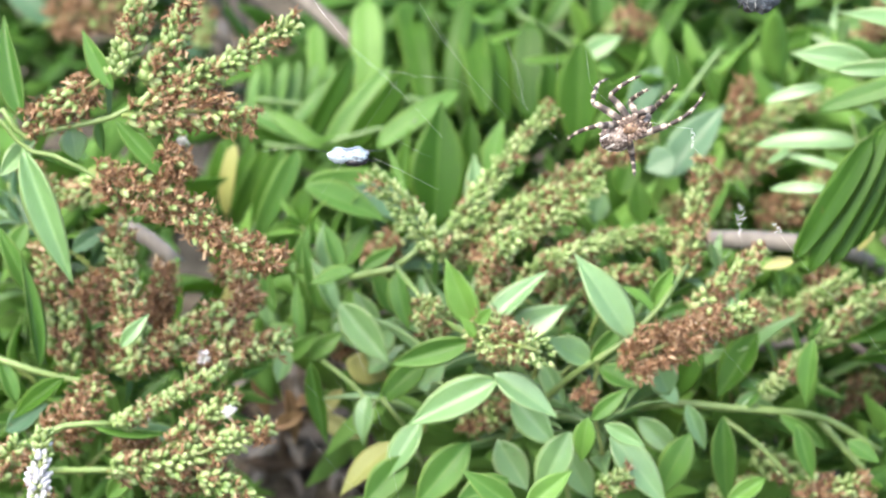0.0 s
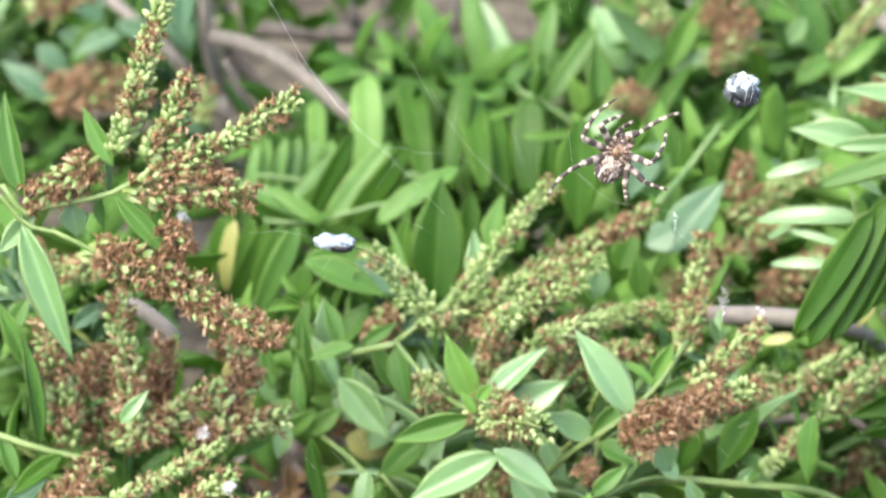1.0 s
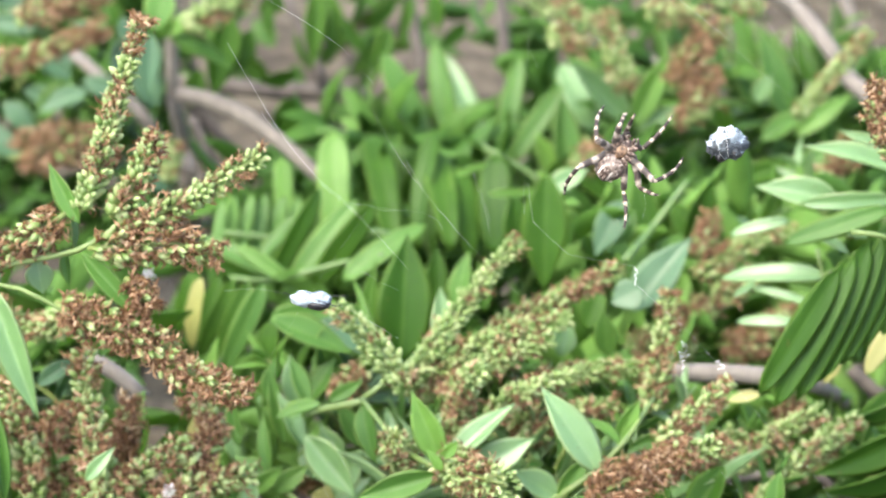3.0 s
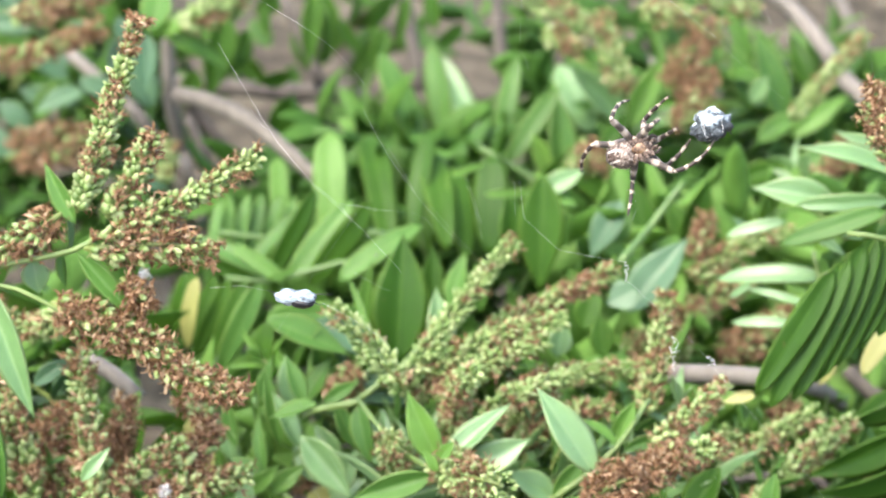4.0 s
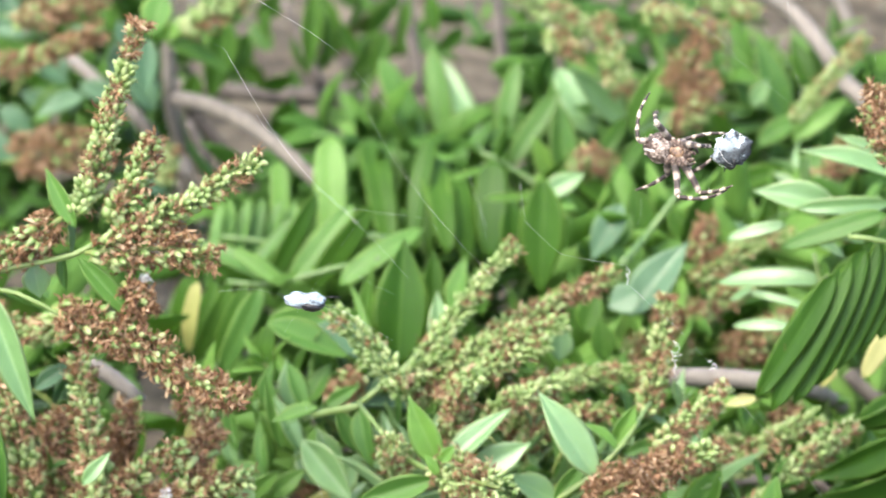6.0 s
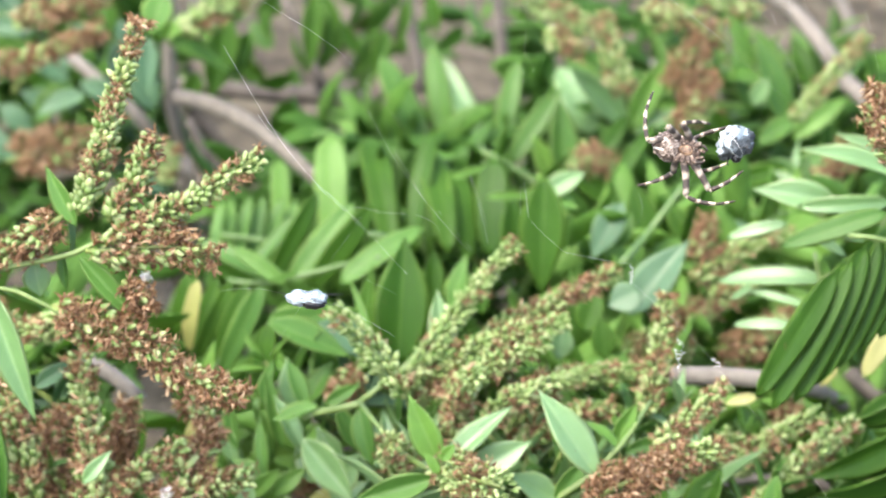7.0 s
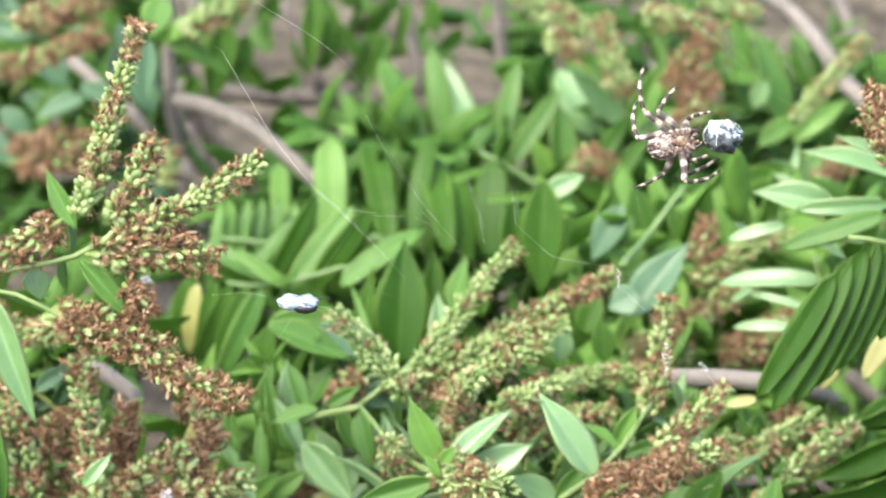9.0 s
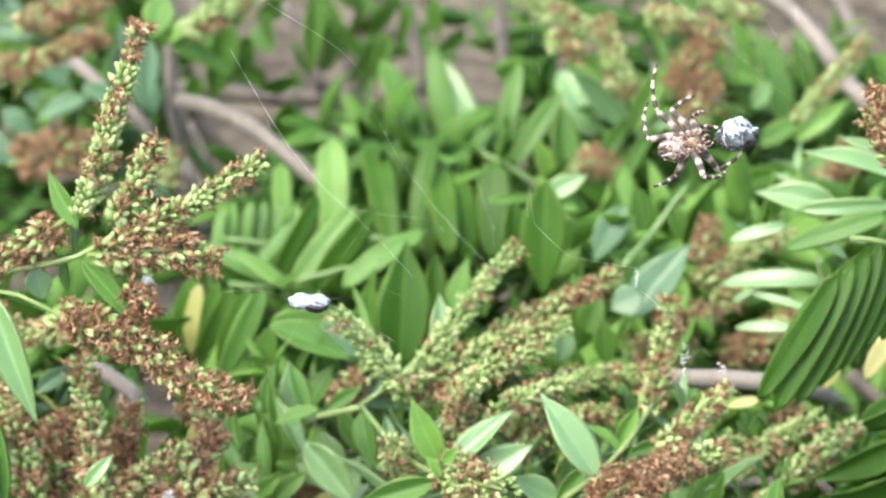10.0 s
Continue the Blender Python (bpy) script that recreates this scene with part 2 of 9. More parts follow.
def leg_material():
    """Cream and blackish rings of uneven width."""
    n = Nodes("banded_leg")
    sep = n.add("ShaderNodeSeparateXYZ")
    n.link(n.coords(), sep.inputs[0])
    wob = n.math("MULTIPLY", n.noise(900, 3), 4.0)
    v = n.math("SINE", n.math("ADD", n.math("MULTIPLY", sep.outputs[1], 1750.0), wob))
    w = n.math("SINE", n.math("ADD", n.math("MULTIPLY", sep.outputs[1], 760.0), wob))
    band = n.math("ADD", n.math("MULTIPLY", v, 0.40), n.math("ADD", n.math("MULTIPLY", w, 0.14), 0.5))
    c = n.ramp(band, (0.44, (0.010, 0.007, 0.006)), (0.53, (0.07, 0.045, 0.028)), (0.62, (0.27, 0.21, 0.15)), (0.72, (0.52, 0.46, 0.36)))
    c = n.mix(n.math("MULTIPLY", n.noise(2600, 4), 0.4), c, (0.14, 0.10, 0.07))
    n.bump(n.noise(4000, 3), 0.5, 0.0002)
    return n.finish(c, 0.55)


def femur_material():
    n = Nodes("hairy_grey_femur")
    sep = n.add("ShaderNodeSeparateXYZ")
    n.link(n.coords(), sep.inputs[0])
    v = n.math("SINE", n.math("ADD", n.math("MULTIPLY", sep.outputs[1], 1500.0), n.math("MULTIPLY", n.noise(1200, 3), 3.5)))
    c = n.ramp(n.math("ADD", n.math("MULTIPLY", v, 0.4), 0.5), (0.28, (0.022, 0.016, 0.012)), (0.46, (0.095, 0.070, 0.053)), (0.64, (0.20, 0.16, 0.125)), (0.84, (0.44, 0.38, 0.31)))
    c = n.mix(n.math("MULTIPLY", n.noise(2600, 4), 0.45), c, (0.11, 0.083, 0.064))
    n.bump(n.noise(4000, 3), 0.6, 0.0002)
    return n.finish(c, 0.6, sheen=0.1)


FEMUR = femur_material()
ABDOMEN, CHEST, STERNUM, LEG = spider_body_material(), spider_chest_material(), sternum_material(), leg_material()

# ---- building blocks ----
rng = random.Random(7)


def mesh_from(name, verts, faces, material, smooth=True):
    me = bpy.data.meshes.new(name)
    me.from_pydata([tuple(v) for v in verts], [], faces)
    me.materials.append(material)
    if smooth:
        me.polygons.foreach_set("use_smooth", [True] * len(me.polygons))
    me.update()
    return me


def child(name, data, parent, m=None, label=""):
    """Links data as one part under a thing or under a part, at the world pose m."""
    ob = new(name, data)
    ob.parent = parent
    root = parent
    while root.parent:
        root = root.parent
    ob.matrix_parent_inverse = Matrix.Translation(-root.location) if parent is root else Matrix()
    if m is not None:
        ob.matrix_basis = m
    return tagged(ob, label)


def thing(name, at, label, category, group="", kind=""):
    ob = new(name)
    ob.empty_display_size = 0.02
    ob.location = at
    return tagged(ob, label, category, group, kind)


def spline(pts, step):
    """Points along a smooth curve through pts, about step apart, and their directions."""
    p = [Vector(q) for q in pts]
    p = [p[0] * 2 - p[1], *p, p[-1] * 2 - p[-2]]
    out = []
    for a, b, c, d in zip(p, p[1:], p[2:], p[3:]):
        k = max(2, int((c - b).length / step))
        for i in range(k):
            t = i / k
            out.append(0.5 * (2 * b + (c - a) * t + (2 * a - 5 * b + 4 * c - d) * t * t + (3 * b - a - 3 * c + d) * t ** 3))
    out.append(p[-2])
    ways = [(out[min(i + 1, len(out) - 1)] - out[max(i - 1, 0)]).normalized() for i in range(len(out))]
    return out, ways


def frame_round(way):
    side = way.cross(Vector((0.13, -0.31, 0.94))).normalized()
    return side, way.cross(side).normalized()


def tube_data(pts, r0, r1, step, sides=8, knots=0.0, seed=0):
    line, ways = spline(pts, step)
    verts, faces = [], []
    for i, (c, w) in enumerate(zip(line, ways)):
        t = i / (len(line) - 1)
        a, b = frame_round(w)
        for k in range(sides):
            ang = 2 * math.pi * k / sides
            r = (r0 + (r1 - r0) * t) * (1 + knots * noise.noise(Vector((i * 0.55 + seed, k * 0.7, seed * 1.7))))
            verts.append(c + (a * math.cos(ang) + b * math.sin(ang)) * r)
    for i in range(len(line) - 1):
        for k in range(sides):
            j = (k + 1) % sides
            faces.append((i * sides + k, i * sides + j, (i + 1) * sides + j, (i + 1) * sides + k))
    faces.append(tuple(range(sides - 1, -1, -1)))
    n = (len(line) - 1) * sides
    faces.append(tuple(n + k for k in range(sides)))
    return verts, faces


def stem(parent, pts, r0, r1, material=None, name="stem", knots=0.15, sides=8):
    v, f = tube_data(pts, r0, r1, 0.006, sides, knots, rng.random() * 50)
    return child(name, mesh_from(name, v, f, material or STEM), parent)


def leaf_shape(foot, point, bend, fold, wave, rows=12, half=4, camber=0.0):
    """A closed leaf blade of length 1 along y and width 1 across x, folded along its midrib and bent along its length."""
    verts, faces = [], []
    cols = 2 * half + 1
    for side in (0, 1):
        for i in range(rows):
            s = i / (rows - 1)
            peak = foot / (foot + point)
            w = 0.5 * s ** foot * (1 - s) ** point / (peak ** foot * (1 - peak) ** point) if 0 < i < rows - 1 else 0.012 + 0.02 * (i == 0)
            for k in range(-half, half + 1):
                x = w * k / half
                z = fold * (math.sqrt(x * x + 0.0016) - 0.04) * 0.34 - camber * x * x - bend * s * s * (0.7 + 0.3 * s) + wave * math.sin(9 * s + 2 * k) * abs(k) / half * 0.010
                verts.append((x, s, z - side * (0.006 + 0.01 * (k == 0))))
    n = rows * cols
    for side in (0, 1):
        for i in range(rows - 1):
            for k in range(cols - 1):
                q = [side * n + i * cols + k, side * n + i * cols + k + 1, side * n + (i + 1) * cols + k + 1, side * n + (i + 1) * cols + k]
                faces.append(tuple(q if side == 0 else q[::-1]))
    rim = [k for k in range(cols)] + [i * cols + cols - 1 for i in range(1, rows)] + [(rows - 1) * cols + k for k in range(cols - 2, -1, -1)] + [i * cols for i in range(rows - 2, 0, -1)]
    for a, b in zip(rim, rim[1:] + rim[:1]):
        faces.append((b, a, a + n, b + n))
    return verts, faces


LEAF_SHAPES = {
    "lance": [leaf_shape(0.92, 1.25, b, f, 1.0) for b, f in ((0.06, 0.55), (0.15, 0.7), (0.24, 0.45), (-0.08, 0.8))],
    "round": [leaf_shape(0.55, 0.34, b, f, 0.6, camber=0.06) for b, f in ((0.24, 0.16), (0.34, 0.18))],
    "strap": [leaf_shape(0.45, 0.55, b, f, 0.8, camber=0.05) for b, f in ((0.24, 0.24), (0.36, 0.24), (0.12, 0.2))],
}
leaf_meshes = {}


def leaf(parent, base, tip, width, material=None, roll=0.0, shape="lance", variant=None, name="leaf", normal=(0, -0.70, 0.71)):
    """One leaf from base to tip; its upper side looks up and out of the bush, then leans by roll degrees."""
    material = material or GREEN
    b, t = Vector(base), Vector(tip)
    k = rng.randrange(len(LEAF_SHAPES[shape])) if variant is None else variant
    key = (shape, k, material.name)
    if key not in leaf_meshes:
        v, f = LEAF_SHAPES[shape][k]
        me = leaf_meshes[key] = mesh_from(name, v, f, material)
        me.attributes.new("across", "FLOAT", "POINT").data.foreach_set("value", [abs(i % 9 - 4) / 4 for i in range(len(v))])
    along = t - b
    length = along.length
    y = along / length
    x = y.cross(Vector(normal)).normalized()
    z = x.cross(y)
    turn = Matrix((x, y, z)).transposed().to_4x4()
    m = Matrix.Translation(b) @ turn @ pose(0, 0, 0, 0, roll + rng.uniform(-9, 9), 0) @ Matrix.Diagonal((width * (0.82 if shape == "lance" else 1.0), length, length, 1))
    return child(name, leaf_meshes[key], parent, m)


def sprig(parent, base, tip, pairs, length, material=None, seed=0):
    """A young leafy shoot: a thin stem with crossed pairs of leaves that grow smaller towards the tip."""
    r = random.Random(seed)
    b, t = Vector(base), Vector(tip)
    mid = b.lerp(t, 0.5) + Vector((r.uniform(-1, 1), r.uniform(-1, 1), r.uniform(-0.5, 0.5))) * 0.12 * (t - b).length
    shoot = stem(parent, [b, mid, t], 0.0009, 0.0005, STALK, "shoot", 0.1, 6)
    line, ways = spline([b, mid, t], 0.002)
    turn0 = r.uniform(0, 90)
    for i in range(pairs + 1):
        s = (0.12 + 0.88 * i / pairs)
        k = min(len(line) - 1, int(s * (len(line) - 1)))
        c, w = line[k], ways[k]
        a, d = frame_round(w)
        n = length * (1.0 - 0.55 * s ** 2) * r.uniform(0.85, 1.1)
        for side in (0, 180):
            ang = radians(turn0 + 90 * (i % 2) + side + r.uniform(-14, 14))
            out = a * math.cos(ang) + d * math.sin(ang)
            rise = 0.35 + 1.3 * s * s + r.uniform(-0.1, 0.2)
            way = (out + w * rise + Vector((0, 0, -0.1))).normalized()
            leaf(shoot, c, c + way * n, n * r.uniform(0.25, 0.33), material, r.uniform(-8, 8), "lance", normal=w - out * 0.4)
    return shoot


def capsule_shape(sides=7):
    """A seed capsule of length 1 along y on a short stalk, with a blunt two-lobed end and a small cup."""
    verts, faces = [], []
    prof = ((0.0, 0.08), (0.10, 0.22), (0.26, 0.38), (0.46, 0.42), (0.72, 0.36), (0.92, 0.20), (1.0, 0.04))
    for y, r in prof:
        for k in range(sides):
            a = 2 * math.pi * k / sides
            verts.append((r * math.cos(a) * (1 + 0.12 * math.cos(2 * a)), y - 0.04 * math.cos(2 * a) * (y > 0.6), r * math.sin(a)))
    for i in range(len(prof) - 1):
        for k in range(sides):
            j = (k + 1) % sides
            faces.append((i * sides + j, i * sides + k, (i + 1) * sides + k, (i + 1) * sides + j))
    faces.append(tuple(range(sides)))
    return verts, faces


CAPSULE = capsule_shape()
CAPSULE_MESH = mesh_from("seed_capsule", *CAPSULE, SEED)
BUD_MESH = mesh_from("flower_bud", *CAPSULE, BUD)


def shard(rng_, size):
    """A shrivelled petal: a short curled strip, as verts and quads."""
    n, verts = 4, []
    curl, twist = rng_.uniform(0.8, 3.6), rng_.uniform(-2.4, 2.4)
    ang, p = 0.0, Vector((0, 0, 0))
    for i in range(n + 1):
        w = size * (0.030 + 0.080 * math.sin(math.pi * (i + 0.35) / (n + 0.7)))
        s = Vector((math.cos(twist * i / n), 0, math.sin(twist * i / n))) * w
        verts += [p - s, p + Vector((0, 0, w * 0.5)), p + s]
        p = p + Vector((0, math.cos(ang), math.sin(ang))) * size / n
        ang += curl / n
    faces = []
    for i in range(n):
        a = 3 * i
        faces += [(a, a + 1, a + 4, a + 3), (a + 1, a + 2, a + 5, a + 4)]
    return verts, faces


def aim(at, way, spin, scale):
    a, b = frame_round(way)
    return Matrix.Translation(at) @ Matrix((a, way, a.cross(way))).transposed().to_4x4() @ pose(0, 0, 0, 0, spin, 0) @ Matrix.Diagonal((*scale, 1))


def spike(parent, pts, radius, brown0, brown1, size=0.0027, single=False, bloom=0.0, seed=0, density=1.0, buds=False):
    """A seed spike: a stalk set with green capsules and shrivelled brown flowers; brown0, brown1: their share at foot and tip."""
    r = random.Random(seed)
    line, ways = spline(pts, size * 0.72 / density)
    v, f = tube_data(pts, 0.0009, 0.0006, 0.006, 6)
    top = child("seed_spike", mesh_from("seed_spike", v, f, STALK), parent)
    dv, df, cv, cf, bv, bf, gv, gf = [], [], [], [], [], [], [], []
    total = len(line) - 1

    def joined(verts, faces, vs, fs, m):
        k = len(verts)
        verts += [m @ Vector(q) for q in vs]
        faces += [tuple(k + i for i in q) for q in fs]

    for i, (c, w) in enumerate(zip(line, ways)):
        s = i / total
        taper = 1.12 * (1 - 0.36 * s) * (0.75 + 0.25 * min(1, s * 6)) * (1 + 0.15 * noise.noise(Vector((s * 9, seed, 1))))
        a, b = frame_round(w)
        ring = 8 if s < 0.8 else 6
        share = brown0 + (brown1 - brown0) * s + 0.45 * noise.noise(Vector((s * 4.5 + seed, seed * 0.37, 0)))
        for k in range(ring):
            ang = 2 * math.pi * (k + 0.5 * (i % 2)) / ring + r.uniform(-0.3, 0.3)
            out = a * math.cos(ang) + b * math.sin(ang)
            lift = r.uniform(0.55, 1.4)
            way = (out + w * lift).normalized()
            local = share + 0.25 * noise.noise(c * 140 + out * 0.8)
            dry = r.random() < local
            if dry:
                for _ in range(13):
                    q = shard(r, size * r.uniform(0.6, 1.7))
                    tw = (way + Vector((r.uniform(-0.9, 0.9), r.uniform(-0.9, 0.9), r.uniform(-0.9, 0.7)))).normalized()
                    joined(dv, df, *q, aim(c + way * radius * taper * r.uniform(0.45, 1.1), tw, r.uniform(0, 360), (1, 1, 1)))
            if dry and r.random() < 0.36 + 0.62 * share:
                continue
            if r.random() < bloom:
                for _ in range(4):
                    q = shard(r, size * 1.3)
                    tw = (way + Vector((r.uniform(-1, 1), r.uniform(-1, 1), r.uniform(-1, 1))) * 0.8).normalized()
                    joined(bv, bf, *q, aim(c + way * radius * taper * 0.7, tw, r.uniform(0, 360), (1, 1, 1)))
            elif r.random() < 0.93:
                k_ = size * r.uniform(0.66, 1.08) * (1 - 0.3 * s)
                m = aim(c + way * max(0.0004, radius * taper * r.uniform(0.85, 1.05) - k_), way, r.uniform(0, 360), (k_ * 1.12, k_ * r.uniform(1.3, 1.75), k_ * 1.12))
                for _ in range(3):
                    q = shard(r, k_ * r.uniform(0.7, 1.3))
                    tw = (way + Vector((r.uniform(-0.5, 0.5), r.uniform(-0.5, 0.5), r.uniform(-0.5, 0.5)))).normalized()
                    joined(gv, gf, *q, aim(c + way * radius * taper * r.uniform(0.4, 0.95), tw, r.uniform(0, 360), (1.3, 1, 1.3)))
                if single:
                    young = buds and s < 0.6 + 0.35 * r.random()
                    child("flower_bud" if young else "seed_capsule", BUD_MESH if young else CAPSULE_MESH, top, m)
                else:
                    joined(cv, cf, *CAPSULE, m)
    for name, vs, fs, material, label in (("dried_bloom", dv, df, DRIED, "shrivelled rust-brown flower remains"), ("petal", bv, bf, BLOOM, "small white petals"),
                                          ("seed_head", cv, cf, SEED_MASS, ""), ("calyx", gv, gf, CALYX, "")):
        if vs:
            tagged(child(name, mesh_from(name, vs, fs, material), top, None, label), kind="stuff")
    return top


def leaf_mass(name, boxes, material, label, length=(0.02, 0.038), seed=3, category="foliage"):
    """Many small leaves joined into one sheet of foliage; boxes: (corner, three edges, count, droop)."""
    r = random.Random(seed)
    lv, lf = leaf_shape(0.6, 0.8, 0.15, 0.8, 0.0, rows=6, half=1)
    verts, faces = [], []
    for corner, ex, ey, ez, count, droop in boxes:
        for _ in range(count):
            at = Vector(corner) + Vector(ex) * r.random() + Vector(ey) * r.random() + Vector(ez) * r.random()
            at.z = max(at.z, 0.006)
            way = Vector((r.uniform(-1, 1), r.uniform(-0.9, 0.5), r.uniform(-0.6, 0.9) - droop)).normalized()
            n = r.uniform(*length)
            m = aim(at, way, r.uniform(0, 360), (n * r.uniform(0.24, 0.36), n, n))
            k = len(verts)
            verts += [m @ Vector(q) for q in lv]
            faces += [tuple(k + i for i in q) for q in lf]
    ob = new(name, mesh_from(name, verts, faces, material))
    return tagged(ob, label, category, kind="stuff")

# ---- ground ----
def make_ground():
    """One sheet of bare soil, finely uneven by the bed and flat to the horizon."""
    xs = [-400, -60, -12, -4, -2] + [-1.2 + 0.06 * i for i in range(41)] + [2, 4, 12, 60, 400]
    ys = [-400, -60, -12, -3, -1, 0, 0.5] + [0.7 + 0.05 * i for i in range(50)] + [4, 6, 12, 60, 400]
    verts = []
    for y in ys:
        for x in xs:
            near = abs(x) < 1.3 and 0.6 < y < 3.4
            z = 0.006 * noise.noise(Vector((x * 7, y * 7, 0))) + 0.004 * noise.noise(Vector((x * 22, y * 22, 3))) if near else 0.0
            verts.append((x, y, z - 0.004))
    n = len(xs)
    faces = [(j * n + i, j * n + i + 1, (j + 1) * n + i + 1, (j + 1) * n + i) for j in range(len(ys) - 1) for i in range(n - 1)]
    return tagged(new("ground", mesh_from("ground", verts, faces, SOIL)), "bare brown garden soil under the bushes", "ground", kind="structure")


make_ground()


def twig(a, b, c, radius, material):
    v, f = tube_data([a, b, c], radius, radius * 0.7, 0.008, 8, 0.25, rng.random() * 40)
    return tagged(new("twig", mesh_from("twig", v, f, material)), "dry grey twig lying on the soil", "twig", "twigs on the soil")


left_bush = thing("hebe_bush", (-0.1701, 0.9108, 0.0000), "evergreen bush with lance leaves and browning seed spikes", "shrub", group="bushes in the bed")
# leafy shoots
stem(left_bush, [(-0.1701, 0.9108, 0.0000), (-0.1449, 0.8300, 0.2912), (-0.1304, 0.8170, 0.3106), (-0.1175, 0.8184, 0.3136), (-0.1061, 0.8195, 0.3159), (-0.0980, 0.8213, 0.3199)], 0.0014, 0.0008, STEM, "stem", 0.15)
stem(left_bush, [(-0.1671, 0.9108, 0.0000), (-0.1499, 0.8300, 0.2912), (-0.1288, 0.8153, 0.3071), (-0.1110, 0.8124, 0.3008), (-0.0996, 0.8093, 0.2942)], 0.0010, 0.0007, STEM, "stem", 0.15)
leaf(left_bush, (-0.1048, 0.8192, 0.3155), (-0.0870, 0.8100, 0.2978), 0.0078, GREEN, roll=15)
leaf(left_bush, (-0.1053, 0.8227, 0.3228), (-0.1147, 0.8303, 0.3386), 0.0075, GREEN, roll=-20)
leaf(left_bush, (-0.0996, 0.8203, 0.3177), (-0.0864, 0.8247, 0.3260), 0.0051, FRESH, roll=25)
leaf(left_bush, (-0.1312, 0.8189, 0.3147), (-0.1393, 0.8344, 0.3416), 0.0106, GREEN, roll=-15)
leaf(left_bush, (-0.1317, 0.8158, 0.3081), (-0.1175, 0.7992, 0.2716), 0.0123, PALE, roll=12, variant=0)
leaf(left_bush, (-0.1188, 0.8273, 0.3090), (-0.1172, 0.8238, 0.2997), 0.0103, PALE, roll=10)
leaf(left_bush, (-0.1294, 0.8259, 0.3060), (-0.1395, 0.8175, 0.2974), 0.0086, PALE)
leaf(left_bush, (-0.1081, 0.8286, 0.3120), (-0.1091, 0.8337, 0.3259), 0.0045, PALE, roll=50)
leaf(left_bush, (-0.1106, 0.8286, 0.3120), (-0.1098, 0.8247, 0.3011), 0.0052, GREEN, roll=30)
# seed spikes
spike(left_bush, [(-0.1053, 0.8240, 0.3258), (-0.1004, 0.8292, 0.3368), (-0.0964, 0.8354, 0.3500), (-0.0923, 0.8408, 0.3618), (-0.0879, 0.8467, 0.3743)], 0.0048, 0.15, 0.35, 0.0026, single=True, seed=1)
spike(left_bush, [(-0.0964, 0.8234, 0.3243), (-0.0899, 0.8271, 0.3324), (-0.0844, 0.8328, 0.3444)], 0.0053, 0.25, 0.3, 0.0026, single=True, seed=2)
spike(left_bush, [(-0.0964, 0.8210, 0.3191), (-0.0842, 0.8236, 0.3247), (-0.0704, 0.8264, 0.3309), (-0.0545, 0.8307, 0.3400)], 0.0051, 0.5, 0.2, 0.0024, single=True, seed=3)
spike(left_bush, [(-0.1093, 0.8240, 0.3258), (-0.1175, 0.8213, 0.3199), (-0.1272, 0.8192, 0.3155)], 0.0070, 0.95, 0.75, 0.0026, single=True, seed=4)
spike(left_bush, [(-0.1029, 0.8197, 0.3165), (-0.0899, 0.8199, 0.3169), (-0.0785, 0.8203, 0.3177), (-0.0685, 0.8192, 0.3155)], 0.0072, 0.7, 0.6, 0.0026, single=True, seed=5)
spike(left_bush, [(-0.1126, 0.8131, 0.3022), (-0.0964, 0.8103, 0.2964), (-0.0850, 0.8079, 0.2912), (-0.0737, 0.8045, 0.2839), (-0.0607, 0.8025, 0.2794)], 0.0072, 0.85, 0.72, 0.0026, single=True, seed=6)
spike(left_bush, [(-0.0923, 0.8162, 0.3089), (-0.0858, 0.8131, 0.3022)], 0.0043, 0.9, 0.9, 0.0027, single=True, seed=7)
spike(left_bush, [(-0.1043, 0.8309, 0.2221), (-0.1068, 0.8403, 0.2423), (-0.1099, 0.8504, 0.2640)], 0.0068, 0.44, 0.36, 0.0029, single=True, seed=8)
spike(left_bush, [(-0.1252, 0.8403, 0.2186), (-0.1296, 0.8483, 0.2359), (-0.1330, 0.8557, 0.2516)], 0.0065, 0.41, 0.34, 0.0029, single=True, seed=9)
spike(left_bush, [(-0.0994, 0.8497, 0.2152), (-0.0994, 0.8564, 0.2295), (-0.0977, 0.8623, 0.2422)], 0.0046, 0.85, 0.70, 0.0027, single=True, seed=10)
spike(left_bush, [(-0.1190, 0.8585, 0.2103), (-0.1217, 0.8644, 0.2231), (-0.1217, 0.8697, 0.2343)], 0.0050, 0.85, 0.80, 0.0028, single=True, seed=11)
spike(left_bush, [(-0.1120, 0.8323, 0.2252), (-0.0974, 0.8352, 0.2314), (-0.0803, 0.8396, 0.2407)], 0.0052, 0.41, 0.24, 0.0027, single=True, seed=12)
spike(left_bush, [(-0.0906, 0.8330, 0.2267), (-0.0760, 0.8345, 0.2298), (-0.0606, 0.8359, 0.2329)], 0.0059, 0.60, 0.40, 0.0025, single=True, seed=13)
spike(left_bush, [(-0.0794, 0.8367, 0.2345), (-0.0716, 0.8505, 0.2406), (-0.0768, 0.8542, 0.2484)], 0.0050, 0.70, 0.60, 0.0029, single=True, seed=14)
spike(left_bush, [(-0.1084, 0.7992, 0.2251), (-0.0943, 0.8020, 0.2311), (-0.0769, 0.8062, 0.2401)], 0.0031, 0.05, 0.05, 0.0023, single=True, bloom=0.03, seed=15)
spike(left_bush, [(-0.1089, 0.7850, 0.2183), (-0.0900, 0.7860, 0.2205), (-0.0777, 0.7877, 0.2243), (-0.0638, 0.7902, 0.2295)], 0.0057, 0.36, 0.19, 0.0026, single=True, seed=16)
